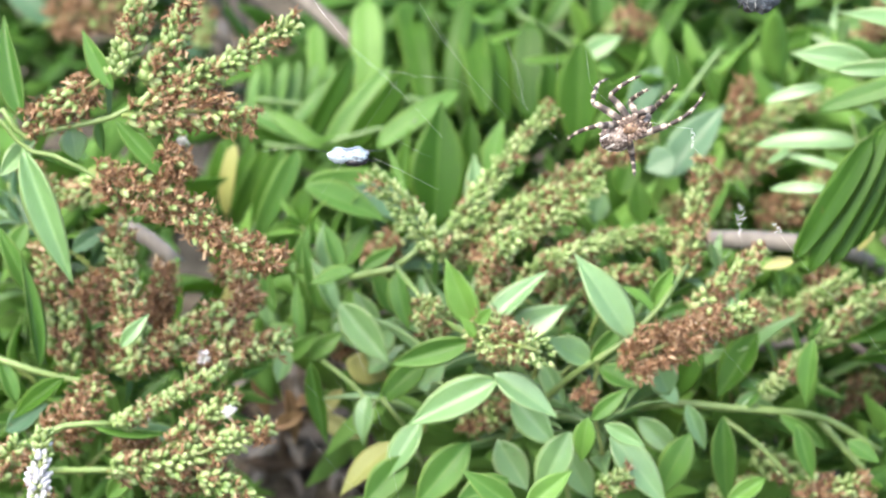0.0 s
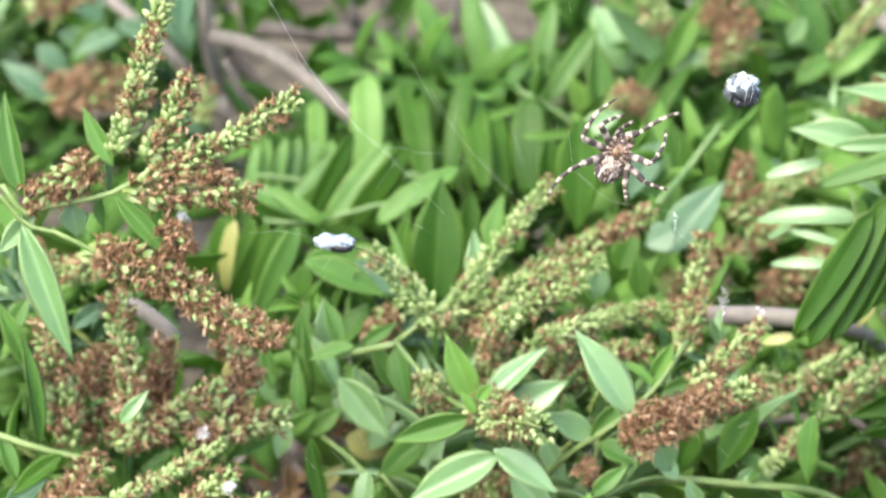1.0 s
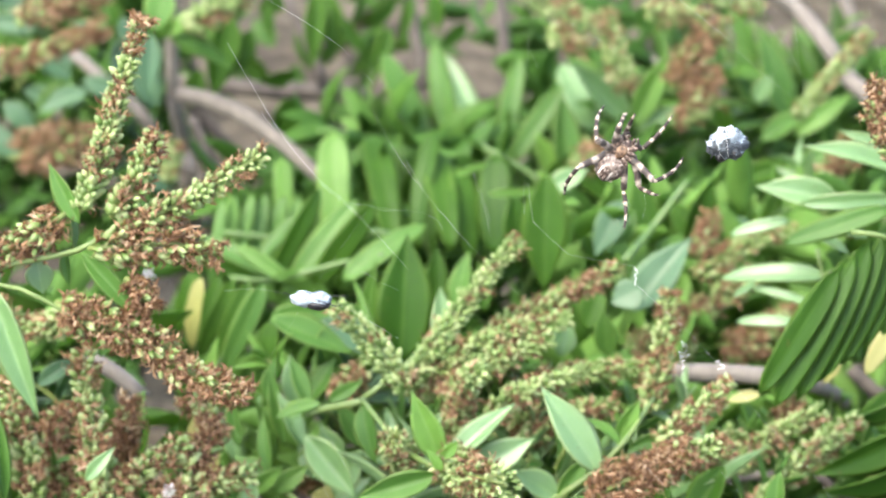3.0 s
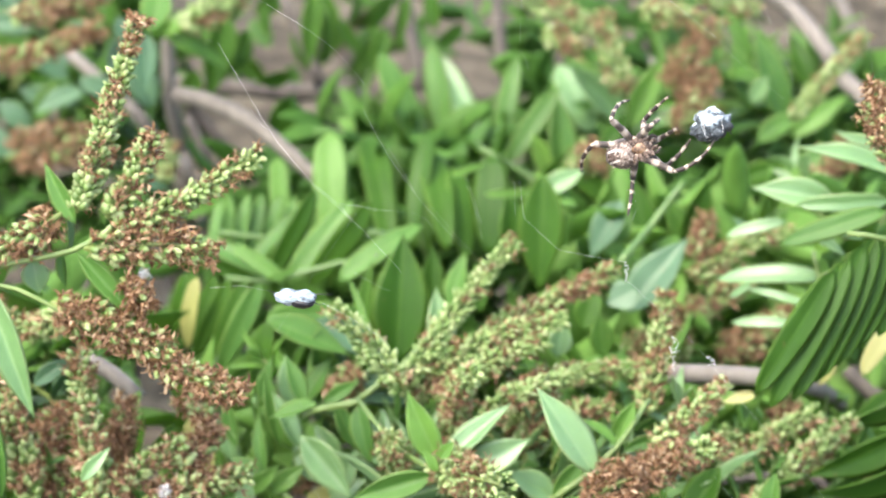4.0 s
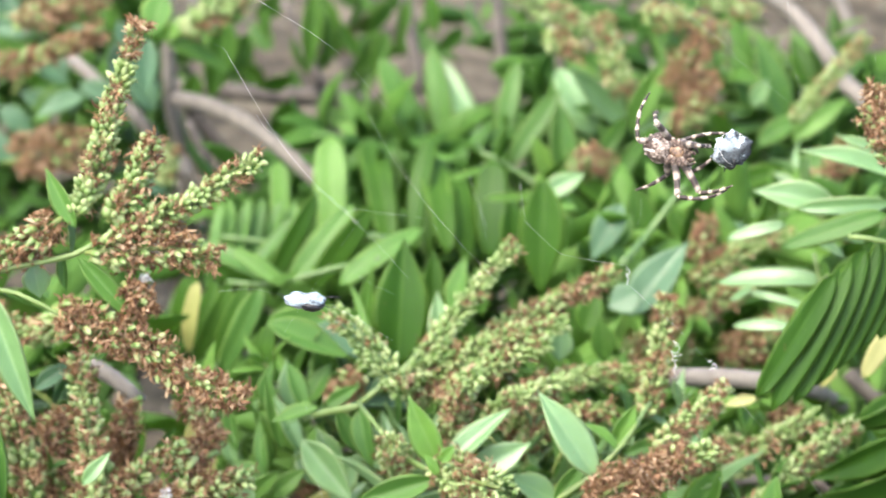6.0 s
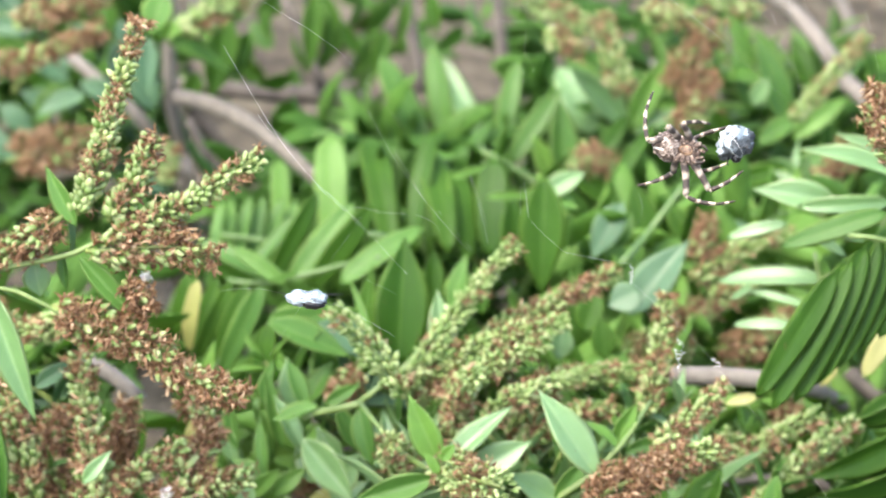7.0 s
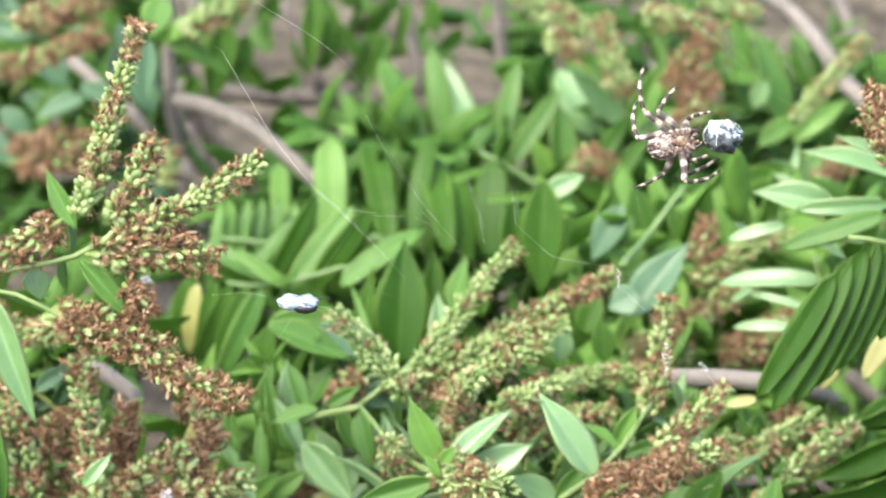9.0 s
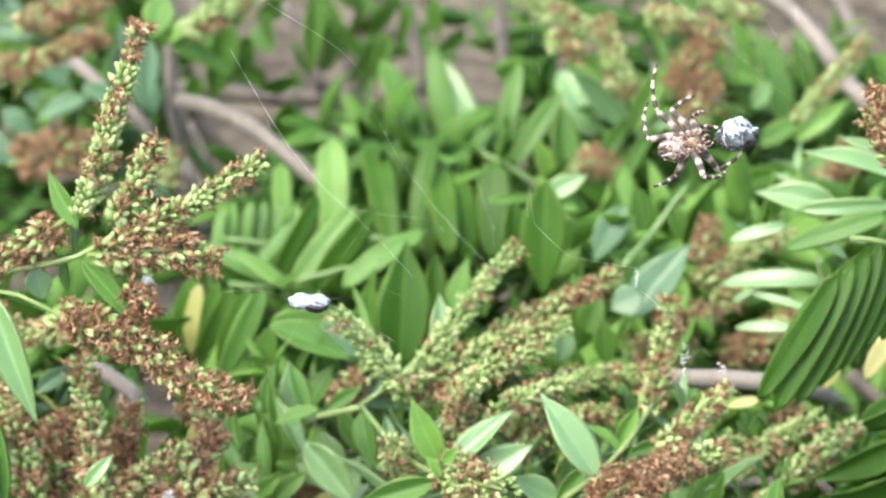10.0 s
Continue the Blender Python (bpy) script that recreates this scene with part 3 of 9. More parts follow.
spike(left_bush, [(-0.0919, 0.7964, 0.2191), (-0.0836, 0.7992, 0.2251), (-0.0745, 0.8023, 0.2318)], 0.0049, 0.41, 0.29, 0.0026, single=True, seed=17)
spike(left_bush, [(-0.0827, 0.7843, 0.2168), (-0.0728, 0.7829, 0.2139), (-0.0654, 0.7808, 0.2094)], 0.0052, 0.46, 0.24, 0.0026, single=True, seed=18)
spike(left_bush, [(-0.1314, 0.8057, 0.2154), (-0.1230, 0.8078, 0.2199), (-0.1155, 0.8117, 0.2283)], 0.0079, 0.85, 0.80, 0.0026, single=True, seed=19)
spike(left_bush, [(-0.1113, 0.8050, 0.2139), (-0.0996, 0.8050, 0.2139)], 0.0053, 0.90, 0.90, 0.0025, single=True, seed=20)
spike(left_bush, [(-0.1401, 0.7836, 0.2153), (-0.1352, 0.7877, 0.2243)], 0.0052, 0.56, 0.34, 0.0026, single=True, seed=21)
spike(left_bush, [(-0.0985, 0.7908, 0.2070), (-0.0753, 0.7936, 0.2130)], 0.0043, 0.70, 0.50, 0.0024, single=True, seed=22)
spike(left_bush, [(-0.1143, 0.8749, 0.2691), (-0.1278, 0.8816, 0.2599), (-0.1384, 0.8838, 0.2647)], 0.0055, 0.3, 0.2, 0.0029, single=True, seed=23)
stem(left_bush, [(-0.1582, 0.8359, 0.2329), (-0.1430, 0.8247, 0.2325), (-0.1277, 0.8227, 0.2283), (-0.1142, 0.8218, 0.2263)], 0.0013, 0.0009, STEM, "stem", 0.15)
stem(left_bush, [(-0.1267, 0.7936, 0.2130), (-0.1081, 0.7851, 0.2186)], 0.0010, 0.0009, STEM, "stem", 0.15)
stem(left_bush, [(-0.1325, 0.7971, 0.2206), (-0.1225, 0.7992, 0.2251), (-0.1084, 0.7995, 0.2258)], 0.0014, 0.0008, STEM, "stem", 0.15)
leaf(left_bush, (-0.1239, 0.8138, 0.2328), (-0.1406, 0.8084, 0.2225), 0.0081, DEEP, roll=10)
leaf(left_bush, (-0.1142, 0.7992, 0.2251), (-0.0904, 0.7991, 0.2209), 0.0042, FRESH, roll=40)
leaf(left_bush, (-0.1060, 0.8090, 0.2461), (-0.0979, 0.8106, 0.2560), 0.0059, PALE, roll=10)
leaf(left_bush, (-0.1342, 0.8323, 0.2252), (-0.1372, 0.8443, 0.2585), 0.0072, GREEN, roll=35)
leaf(left_bush, (-0.1388, 0.8593, 0.2358), (-0.1495, 0.8651, 0.2584), 0.0080, GREEN)
leaf(left_bush, (-0.1120, 0.8236, 0.2066), (-0.0896, 0.8232, 0.2088), 0.0090, BLUE)
leaf(left_bush, (-0.1396, 0.8193, 0.2209), (-0.1445, 0.8250, 0.2352), 0.0071, GREEN, roll=14)
leaf(left_bush, (-0.1125, 0.8071, 0.1948), (-0.1019, 0.8087, 0.2077), 0.0078, FRESH, roll=14)
leaf(left_bush, (-0.1445, 0.8244, 0.2081), (-0.1304, 0.8254, 0.2174), 0.0090, BLUE)
leaf(left_bush, (-0.1095, 0.8868, 0.2473), (-0.1012, 0.8899, 0.2617), 0.0082, GREEN)
leaf(left_bush, (-0.1291, 0.8830, 0.2392), (-0.1163, 0.8840, 0.2487), 0.0075, BLUE)
leaf(left_bush, (-0.1077, 0.8807, 0.2344), (-0.1199, 0.8751, 0.2294), 0.0078, DEEP, roll=-20)
leaf(left_bush, (-0.0952, 0.8823, 0.2376), (-0.1022, 0.8748, 0.2254), 0.0075, GREEN, roll=25)
leaf(left_bush, (-0.0810, 0.8747, 0.2215), (-0.0753, 0.8772, 0.2363), 0.0067, OLIVE, roll=-20)
leaf(left_bush, (-0.0747, 0.8694, 0.2101), (-0.0727, 0.8736, 0.2261), 0.0063, OLIVE, roll=-20)
leaf(left_bush, (-0.1095, 0.8611, 0.1924), (-0.0972, 0.8687, 0.2044), 0.0075, GREEN, roll=-20)
leaf(left_bush, (-0.0863, 0.8627, 0.1956), (-0.0810, 0.8581, 0.1839), 0.0075, DEEP, roll=-20)
leaf(left_bush, (-0.1434, 0.8868, 0.2473), (-0.1511, 0.8786, 0.2355), 0.0086, GREEN)
leaf(left_bush, (-0.1363, 0.8506, 0.1697), (-0.1486, 0.8542, 0.1800), 0.0086, DEEP, roll=-20)
# white flower spike
spike(left_bush, [(-0.1253, 0.7519, 0.2183), (-0.1244, 0.7582, 0.2319), (-0.1234, 0.7634, 0.2430)], 0.0042, 0.0, 0.0, 0.0023, single=True, buds=True, density=1.25, seed=24)
spike(left_bush, [(-0.0868, 0.8431, 0.2957), (-0.0882, 0.8434, 0.2963)], 0.0012, 0.0, 0.0, 0.0019, bloom=1.0, seed=25)
spike(left_bush, [(-0.0819, 0.8202, 0.2348), (-0.0829, 0.8208, 0.2360)], 0.0011, 0.0, 0.0, 0.0018, bloom=1.0, seed=26)
spike(left_bush, [(-0.0720, 0.7918, 0.2329), (-0.0730, 0.7922, 0.2338)], 0.0014, 0.0, 0.0, 0.0015, bloom=1.0, seed=27)
leaf(left_bush, (-0.1306, 0.7610, 0.2143), (-0.1209, 0.7656, 0.2246), 0.0051, GREEN, roll=30)

centre_bush = thing("hebe_bush", (0.0342, 0.9833, 0.0000), "low evergreen bush with pale lance leaves and green seed spikes", "shrub", group="bushes in the bed")
# rosette of leaves round the young tip
stem(centre_bush, [(0.0342, 0.9833, 0.0000), (0.0281, 0.8317, 0.1766), (0.0159, 0.8450, 0.2051), (0.0036, 0.8335, 0.2277), (-0.0007, 0.8287, 0.2411)], 0.0013, 0.0007, STEM, "stem", 0.15)
leaf(centre_bush, (-0.0012, 0.8287, 0.2411), (-0.0105, 0.8338, 0.2623), 0.0116, FRESH, roll=-25, variant=0)
leaf(centre_bush, (-0.0002, 0.8285, 0.2406), (0.0202, 0.8387, 0.2570), 0.0103, SILVER, roll=-15, variant=0)
leaf(centre_bush, (0.0053, 0.8316, 0.2355), (0.0267, 0.8361, 0.2457), 0.0132, SILVER, roll=10, variant=0)
leaf(centre_bush, (-0.0024, 0.8229, 0.2404), (-0.0269, 0.8220, 0.2330), 0.0103, GREEN, roll=-20)
leaf(centre_bush, (0.0060, 0.8138, 0.2327), (-0.0223, 0.8098, 0.2193), 0.0142, PALE, variant=0)
leaf(centre_bush, (0.0038, 0.8101, 0.2367), (0.0231, 0.8017, 0.2270), 0.0113, SILVER, roll=-15, variant=0)
leaf(centre_bush, (0.0095, 0.8201, 0.2226), (0.0231, 0.8113, 0.2101), 0.0123, PALE, roll=10, variant=0)
leaf(centre_bush, (-0.0007, 0.8206, 0.2474), (0.0035, 0.8216, 0.2526), 0.0051, FRESH)
leaf(centre_bush, (-0.0012, 0.8189, 0.2436), (-0.0057, 0.8202, 0.2505), 0.0044, FRESH, roll=20)
leaf(centre_bush, (-0.0164, 0.8509, 0.2178), (-0.0325, 0.8414, 0.2088), 0.0112, DEEP)
leaf(centre_bush, (-0.0192, 0.8559, 0.2048), (-0.0104, 0.8580, 0.2138), 0.0103, PALE)
leaf(centre_bush, (-0.0449, 0.8851, 0.2201), (-0.0286, 0.8758, 0.2026), 0.0140, PALE, roll=10)
leaf(centre_bush, (-0.0266, 0.8804, 0.2337), (-0.0238, 0.8682, 0.2192), 0.0096, GREEN, roll=30)
leaf(centre_bush, (-0.0362, 0.8858, 0.1980), (-0.0271, 0.8918, 0.2113), 0.0129, PALE)
stem(centre_bush, [(0.0144, 0.8605, 0.1909), (0.0261, 0.8396, 0.2172), (0.0361, 0.8338, 0.2284), (0.0447, 0.8364, 0.2339), (0.0541, 0.8403, 0.2424), (0.0640, 0.8635, 0.2447)], 0.0012, 0.0007, STEM, "stem", 0.15)
leaf(centre_bush, (0.0457, 0.8229, 0.2404), (0.0287, 0.8302, 0.2664), 0.0140, SILVER, roll=8, variant=0)
leaf(centre_bush, (0.0529, 0.8396, 0.2409), (0.0437, 0.8419, 0.2503), 0.0068, FRESH, roll=35)
leaf(centre_bush, (0.0336, 0.8335, 0.2277), (0.0439, 0.8387, 0.2375), 0.0081, GREEN, roll=20)
leaf(centre_bush, (0.0348, 0.8418, 0.2219), (0.0200, 0.8439, 0.2297), 0.0113, PALE, roll=10)
leaf(centre_bush, (0.0361, 0.8327, 0.2261), (0.0480, 0.8281, 0.2209), 0.0093, GREEN)
leaf(centre_bush, (0.0521, 0.8491, 0.2376), (0.0589, 0.8535, 0.2500), 0.0081, FRESH, roll=25)
leaf(centre_bush, (0.0555, 0.8480, 0.2353), (0.0702, 0.8502, 0.2400), 0.0061, GREEN, roll=10)
leaf(centre_bush, (0.0575, 0.8291, 0.2184), (0.0513, 0.8316, 0.2317), 0.0121, PALE)
leaf(centre_bush, (0.0317, 0.8003, 0.2275), (0.0294, 0.7956, 0.2141), 0.0086, FRESH)
leaf(centre_bush, (0.0329, 0.8086, 0.2216), (0.0436, 0.8093, 0.2318), 0.0067, GREEN, roll=10)
leaf(centre_bush, (0.0368, 0.8038, 0.2231), (0.0489, 0.8011, 0.2170), 0.0071, PALE, roll=5)
leaf(centre_bush, (0.0271, 0.8115, 0.2160), (0.0162, 0.8035, 0.1963), 0.0131, PALE, roll=10)
leaf(centre_bush, (0.0108, 0.7759, 0.2107), (-0.0044, 0.7766, 0.2236), 0.0100, GREEN)
leaf(centre_bush, (0.0132, 0.7759, 0.2107), (0.0266, 0.7814, 0.2213), 0.0096, FRESH, roll=10)
leaf(centre_bush, (-0.0032, 0.8144, 0.2103), (-0.0204, 0.8029, 0.1938), 0.0148, GREEN)
leaf(centre_bush, (-0.0178, 0.8257, 0.2109), (-0.0292, 0.8174, 0.1956), 0.0113, PALE, roll=20)
leaf(centre_bush, (-0.0348, 0.8465, 0.2083), (-0.0378, 0.8369, 0.1970), 0.0090, PALE, roll=20)
leaf(centre_bush, (-0.0258, 0.8316, 0.2000), (-0.0442, 0.8208, 0.1903), 0.0106, OLIVE, roll=10)
leaf(centre_bush, (-0.0542, 0.8771, 0.2029), (-0.0491, 0.8609, 0.1809), 0.0081, DEEP, roll=20)
leaf(centre_bush, (0.0054, 0.8320, 0.2008), (0.0149, 0.8268, 0.1858), 0.0131, SILVER, roll=20)
leaf(centre_bush, (0.0086, 0.8054, 0.2030), (-0.0082, 0.7988, 0.1973), 0.0119, GREEN, roll=10)
leaf(centre_bush, (-0.0221, 0.8212, 0.2013), (-0.0358, 0.8149, 0.1872), 0.0132, GREEN)
leaf(centre_bush, (-0.0444, 0.8980, 0.2240), (-0.0501, 0.9060, 0.2381), 0.0081, GREEN, roll=10)
leaf(centre_bush, (-0.0398, 0.8894, 0.2294), (-0.0548, 0.8883, 0.2239), 0.0077, GREEN, roll=30)
leaf(centre_bush, (-0.0377, 0.8897, 0.2299), (-0.0268, 0.8908, 0.2364), 0.0063, GREEN, roll=20)
leaf(centre_bush, (-0.0678, 0.8992, 0.2030), (-0.0723, 0.9034, 0.2164), 0.0073, PALE, roll=10)
leaf(centre_bush, (-0.0573, 0.9072, 0.1965), (-0.0609, 0.9152, 0.2174), 0.0079, DEEP, roll=40)
leaf(centre_bush, (-0.0580, 0.8881, 0.2029), (-0.0681, 0.8915, 0.2094), 0.0086, GREEN)
leaf(centre_bush, (-0.0635, 0.8858, 0.1980), (-0.0524, 0.8869, 0.2078), 0.0077, FRESH, roll=20)
leaf(centre_bush, (-0.0611, 0.8786, 0.2062), (-0.0647, 0.8742, 0.1963), 0.0085, PALE, roll=20)
leaf(centre_bush, (-0.0494, 0.8984, 0.2014), (-0.0366, 0.9012, 0.2062), 0.0108, GREEN, roll=20)
leaf(centre_bush, (-0.0439, 0.8946, 0.1930), (-0.0292, 0.8930, 0.1876), 0.0130, OLIVE, roll=10)
leaf(centre_bush, (0.0196, 0.8611, 0.2160), (0.0160, 0.8632, 0.2270), 0.0084, GREEN, roll=40)
leaf(centre_bush, (0.0194, 0.8509, 0.2178), (0.0264, 0.8462, 0.2044), 0.0090, SILVER, roll=20)
leaf(centre_bush, (0.0391, 0.8154, 0.2127), (0.0565, 0.8011, 0.1968), 0.0131, SILVER, roll=10)
leaf(centre_bush, (0.0486, 0.8349, 0.2070), (0.0614, 0.8277, 0.1973), 0.0103, PALE, roll=20)
leaf(centre_bush, (0.0639, 0.8242, 0.2078), (0.0532, 0.8146, 0.1894), 0.0125, GREEN)
leaf(centre_bush, (0.0264, 0.8391, 0.1924), (0.0352, 0.8336, 0.1775), 0.0123, PALE, roll=10)
leaf(centre_bush, (-0.0156, 0.8347, 0.1829), (-0.0085, 0.8382, 0.1950), 0.0103, GREEN, roll=10)
stem(centre_bush, [(0.0142, 0.9933, 0.0000), (-0.0237, 0.8511, 0.1944), (-0.0334, 0.8537, 0.2000), (-0.0408, 0.8654, 0.2014), (-0.0503, 0.8771, 0.2029)], 0.0011, 0.0008, STEM, "stem", 0.15)
stem(centre_bush, [(-0.0015, 0.8276, 0.2388), (-0.0137, 0.8484, 0.2360), (-0.0263, 0.8722, 0.2397)], 0.0010, 0.0007, STEM, "stem", 0.15)
stem(centre_bush, [(-0.0266, 0.8808, 0.2346), (-0.0404, 0.8885, 0.2274), (-0.0449, 0.8878, 0.2258)], 0.0012, 0.0010, STEM, "stem", 0.15)
stem(centre_bush, [(-0.0286, 0.8893, 0.2291), (-0.0106, 0.8954, 0.2421), (0.0002, 0.9007, 0.2536)], 0.0010, 0.0008, STEM, "stem", 0.15)
leaf(centre_bush, (-0.0665, 0.9042, 0.1937), (-0.0723, 0.9087, 0.2150), 0.0082, PALE, roll=20)
leaf(centre_bush, (-0.0634, 0.8997, 0.1952), (-0.0577, 0.9037, 0.2119), 0.0073, FRESH)
leaf(centre_bush, (-0.0572, 0.8898, 0.2028), (-0.0609, 0.8983, 0.2210), 0.0064, GREEN, roll=-20)
leaf(centre_bush, (-0.0520, 0.8977, 0.2089), (-0.0572, 0.9039, 0.2345), 0.0073, GREEN)
leaf(centre_bush, (-0.0463, 0.8932, 0.2114), (-0.0535, 0.8997, 0.2285), 0.0086, PALE, roll=20)
leaf(centre_bush, (-0.0411, 0.8948, 0.1980), (-0.0484, 0.9011, 0.2112), 0.0095, PALE, roll=-20)
leaf(centre_bush, (-0.0557, 0.8921, 0.1953), (-0.0446, 0.8948, 0.2042), 0.0086, FRESH)
leaf(centre_bush, (-0.0668, 0.8997, 0.2078), (-0.0706, 0.9091, 0.2236), 0.0064, GREEN, roll=-20)
leaf(centre_bush, (-0.0339, 0.9012, 0.2007), (-0.0412, 0.9048, 0.2134), 0.0099, PALE)
leaf(centre_bush, (-0.0281, 0.8959, 0.2099), (-0.0354, 0.9013, 0.2235), 0.0095, GREEN, roll=20)
leaf(centre_bush, (-0.0737, 0.8900, 0.2006), (-0.0798, 0.8926, 0.2137), 0.0073, GREEN)
leaf(centre_bush, (-0.0365, 0.8918, 0.1902), (-0.0263, 0.8931, 0.2010), 0.0099, PALE, roll=-20)
leaf(centre_bush, (-0.0585, 0.9059, 0.2211), (-0.0561, 0.9108, 0.2350), 0.0064, GREEN, roll=-20)
# seed spikes
spike(centre_bush, [(-0.0112, 0.8645, 0.2469), (-0.0217, 0.8701, 0.2588), (-0.0322, 0.8749, 0.2691)], 0.0060, 0.34, 0.12, 0.0022, single=True, seed=28)
spike(centre_bush, [(-0.0124, 0.8919, 0.2346), (0.0029, 0.9010, 0.2542), (0.0119, 0.9060, 0.2648), (0.0218, 0.9109, 0.2754)], 0.0053, 0.26, 0.14, 0.0023, seed=29)
spike(centre_bush, [(-0.0116, 0.8984, 0.2250), (0.0047, 0.8957, 0.2428), (0.0191, 0.8987, 0.2493), (0.0371, 0.9006, 0.2534)], 0.0055, 0.34, 0.17, 0.0023, seed=30)
spike(centre_bush, [(0.0140, 0.9166, 0.2403), (0.0338, 0.9119, 0.2539), (0.0539, 0.9161, 0.2630)], 0.0048, 0.29, 0.32, 0.0023, seed=31)
spike(centre_bush, [(0.0028, 0.8659, 0.2263), (0.0045, 0.8630, 0.2438), (0.0087, 0.8488, 0.2606)], 0.0057, 0.55, 0.05, 0.0022, single=True, seed=32)
spike(centre_bush, [(-0.0121, 0.8549, 0.2263), (-0.0161, 0.8403, 0.2423)], 0.0073, 0.45, 0.1, 0.0022, single=True, seed=33)
spike(centre_bush, [(0.0010, 0.8374, 0.2360), (0.0076, 0.8097, 0.2476), (0.0166, 0.7999, 0.2503)], 0.0086, 0.85, 0.0, 0.0022, single=True, seed=34)
spike(centre_bush, [(0.0211, 0.8931, 0.2135), (0.0320, 0.9008, 0.2300), (0.0466, 0.9024, 0.2336), (0.0648, 0.9031, 0.2349)], 0.0055, 0.34, 0.17, 0.0023, seed=35)
spike(centre_bush, [(0.0635, 0.8792, 0.2312), (0.0671, 0.8860, 0.2457), (0.0703, 0.8943, 0.2635)], 0.0054, 0.44, 0.22, 0.0022, seed=36)
spike(centre_bush, [(0.0633, 0.8483, 0.2359), (0.0754, 0.8524, 0.2445), (0.0855, 0.8562, 0.2528)], 0.0049, 0.49, 0.22, 0.0022, single=True, seed=37)
spike(centre_bush, [(0.0423, 0.8192, 0.2326), (0.0496, 0.8170, 0.2397), (0.0613, 0.8191, 0.2442), (0.0697, 0.8209, 0.2480)], 0.0076, 0.99, 0.95, 0.0025, single=True, density=1.3, seed=38)
spike(centre_bush, [(0.0676, 0.8246, 0.2441), (0.0819, 0.8267, 0.2487)], 0.0055, 0.24, 0.12, 0.0021, single=True, seed=39)
spike(centre_bush, [(0.0281, 0.8866, 0.2232), (0.0362, 0.8896, 0.2297)], 0.0056, 0.6, 0.6, 0.0023, seed=40)
spike(centre_bush, [(0.0197, 0.9162, 0.2157), (0.0178, 0.9224, 0.2291)], 0.0068, 0.5, 0.5, 0.0023, seed=41)
spike(centre_bush, [(-0.0267, 0.9216, 0.2274), (-0.0341, 0.9177, 0.2190)], 0.0058, 0.9, 0.9, 0.0023, seed=42)
spike(centre_bush, [(-0.0070, 0.8596, 0.1891), (0.0099, 0.8540, 0.2007)], 0.0056, 0.6, 0.3, 0.0022, seed=43)
spike(centre_bush, [(-0.0508, 0.9044, 0.1905), (-0.0416, 0.9060, 0.1938)], 0.0048, 0.9, 0.9, 0.0023, seed=44)
spike(centre_bush, [(0.0347, 0.8036, 0.1990), (0.0431, 0.8057, 0.2036)], 0.0044, 0.3, 0.1, 0.0021, single=True, seed=45)
spike(centre_bush, [(0.0301, 0.8280, 0.2159), (0.0327, 0.8294, 0.2190)], 0.0032, 0.95, 0.95, 0.0027, single=True, seed=46)
spike(centre_bush, [(-0.0025, 0.8856, 0.2329), (0.0136, 0.8901, 0.2426), (0.0315, 0.8934, 0.2496)], 0.0052, 0.45, 0.2, 0.0023, seed=501)
spike(centre_bush, [(0.0117, 0.8733, 0.2303), (0.0232, 0.8774, 0.2391), (0.0405, 0.8888, 0.2399)], 0.0048, 0.4, 0.15, 0.0023, seed=502)
spike(centre_bush, [(0.0217, 0.8791, 0.2191), (0.0369, 0.8833, 0.2280), (0.0513, 0.8848, 0.2312)], 0.0047, 0.5, 0.25, 0.0023, seed=503)
# dead leaves hanging below
leaf(centre_bush, (-0.0644, 0.9081, 0.1747), (-0.0595, 0.9017, 0.1567), 0.0075, DEAD, roll=-25)
leaf(centre_bush, (-0.0541, 0.9045, 0.1670), (-0.0383, 0.9020, 0.1577), 0.0087, YELLOW, roll=15)
leaf(centre_bush, (-0.0747, 0.9108, 0.1806), (-0.0709, 0.9024, 0.1661), 0.0067, DEAD, roll=15)
leaf(centre_bush, (-0.0457, 0.9081, 0.1747), (-0.0541, 0.9027, 0.1659), 0.0067, OLIVE, roll=15)
leaf(centre_bush, (-0.0616, 0.9057, 0.1696), (-0.0540, 0.9057, 0.1739), 0.0058, DEAD, roll=-25)
leaf(centre_bush, (-0.0513, 0.9152, 0.1899), (-0.0391, 0.9132, 0.1867), 0.0067, DEAD, roll=-25)
leaf(centre_bush, (-0.0691, 0.9025, 0.1628), (-0.0579, 0.9055, 0.1675), 0.0067, DEAD, roll=15)
leaf(centre_bush, (-0.0392, 0.9104, 0.1798), (-0.0297, 0.9059, 0.1759), 0.0075, OLIVE, roll=-25)

right_bush = thing("hebe_bush", (0.1316, 0.9562, 0.0000), "evergreen bush with arching leafy shoots and faded seed spikes", "shrub", group="bushes in the bed")
# arching shoot with two rows of hanging leaves
stem(right_bush, [(0.1616, 0.9562, 0.0000), (0.1557, 0.9108, 0.2514), (0.1444, 0.8815, 0.2834), (0.1346, 0.8663, 0.2981), (0.1226, 0.8670, 0.2997)], 0.0013, 0.0008, STEM, "stem", 0.15)
leaf(right_bush, (0.1188, 0.8623, 0.2894), (0.0953, 0.8428, 0.2571), 0.0092, DEEP, roll=-3, shape="strap", variant=2, normal=(0.05, -0.9, 0.4))
leaf(right_bush, (0.1238, 0.8651, 0.2926), (0.0993, 0.8423, 0.2532), 0.0103, DEEP, roll=2, shape="strap", variant=2, normal=(0.05, -0.9, 0.4))
leaf(right_bush, (0.1284, 0.8679, 0.2959), (0.1070, 0.8442, 0.2545), 0.0106, DEEP, roll=-3, shape="strap", variant=2, normal=(0.05, -0.9, 0.4))
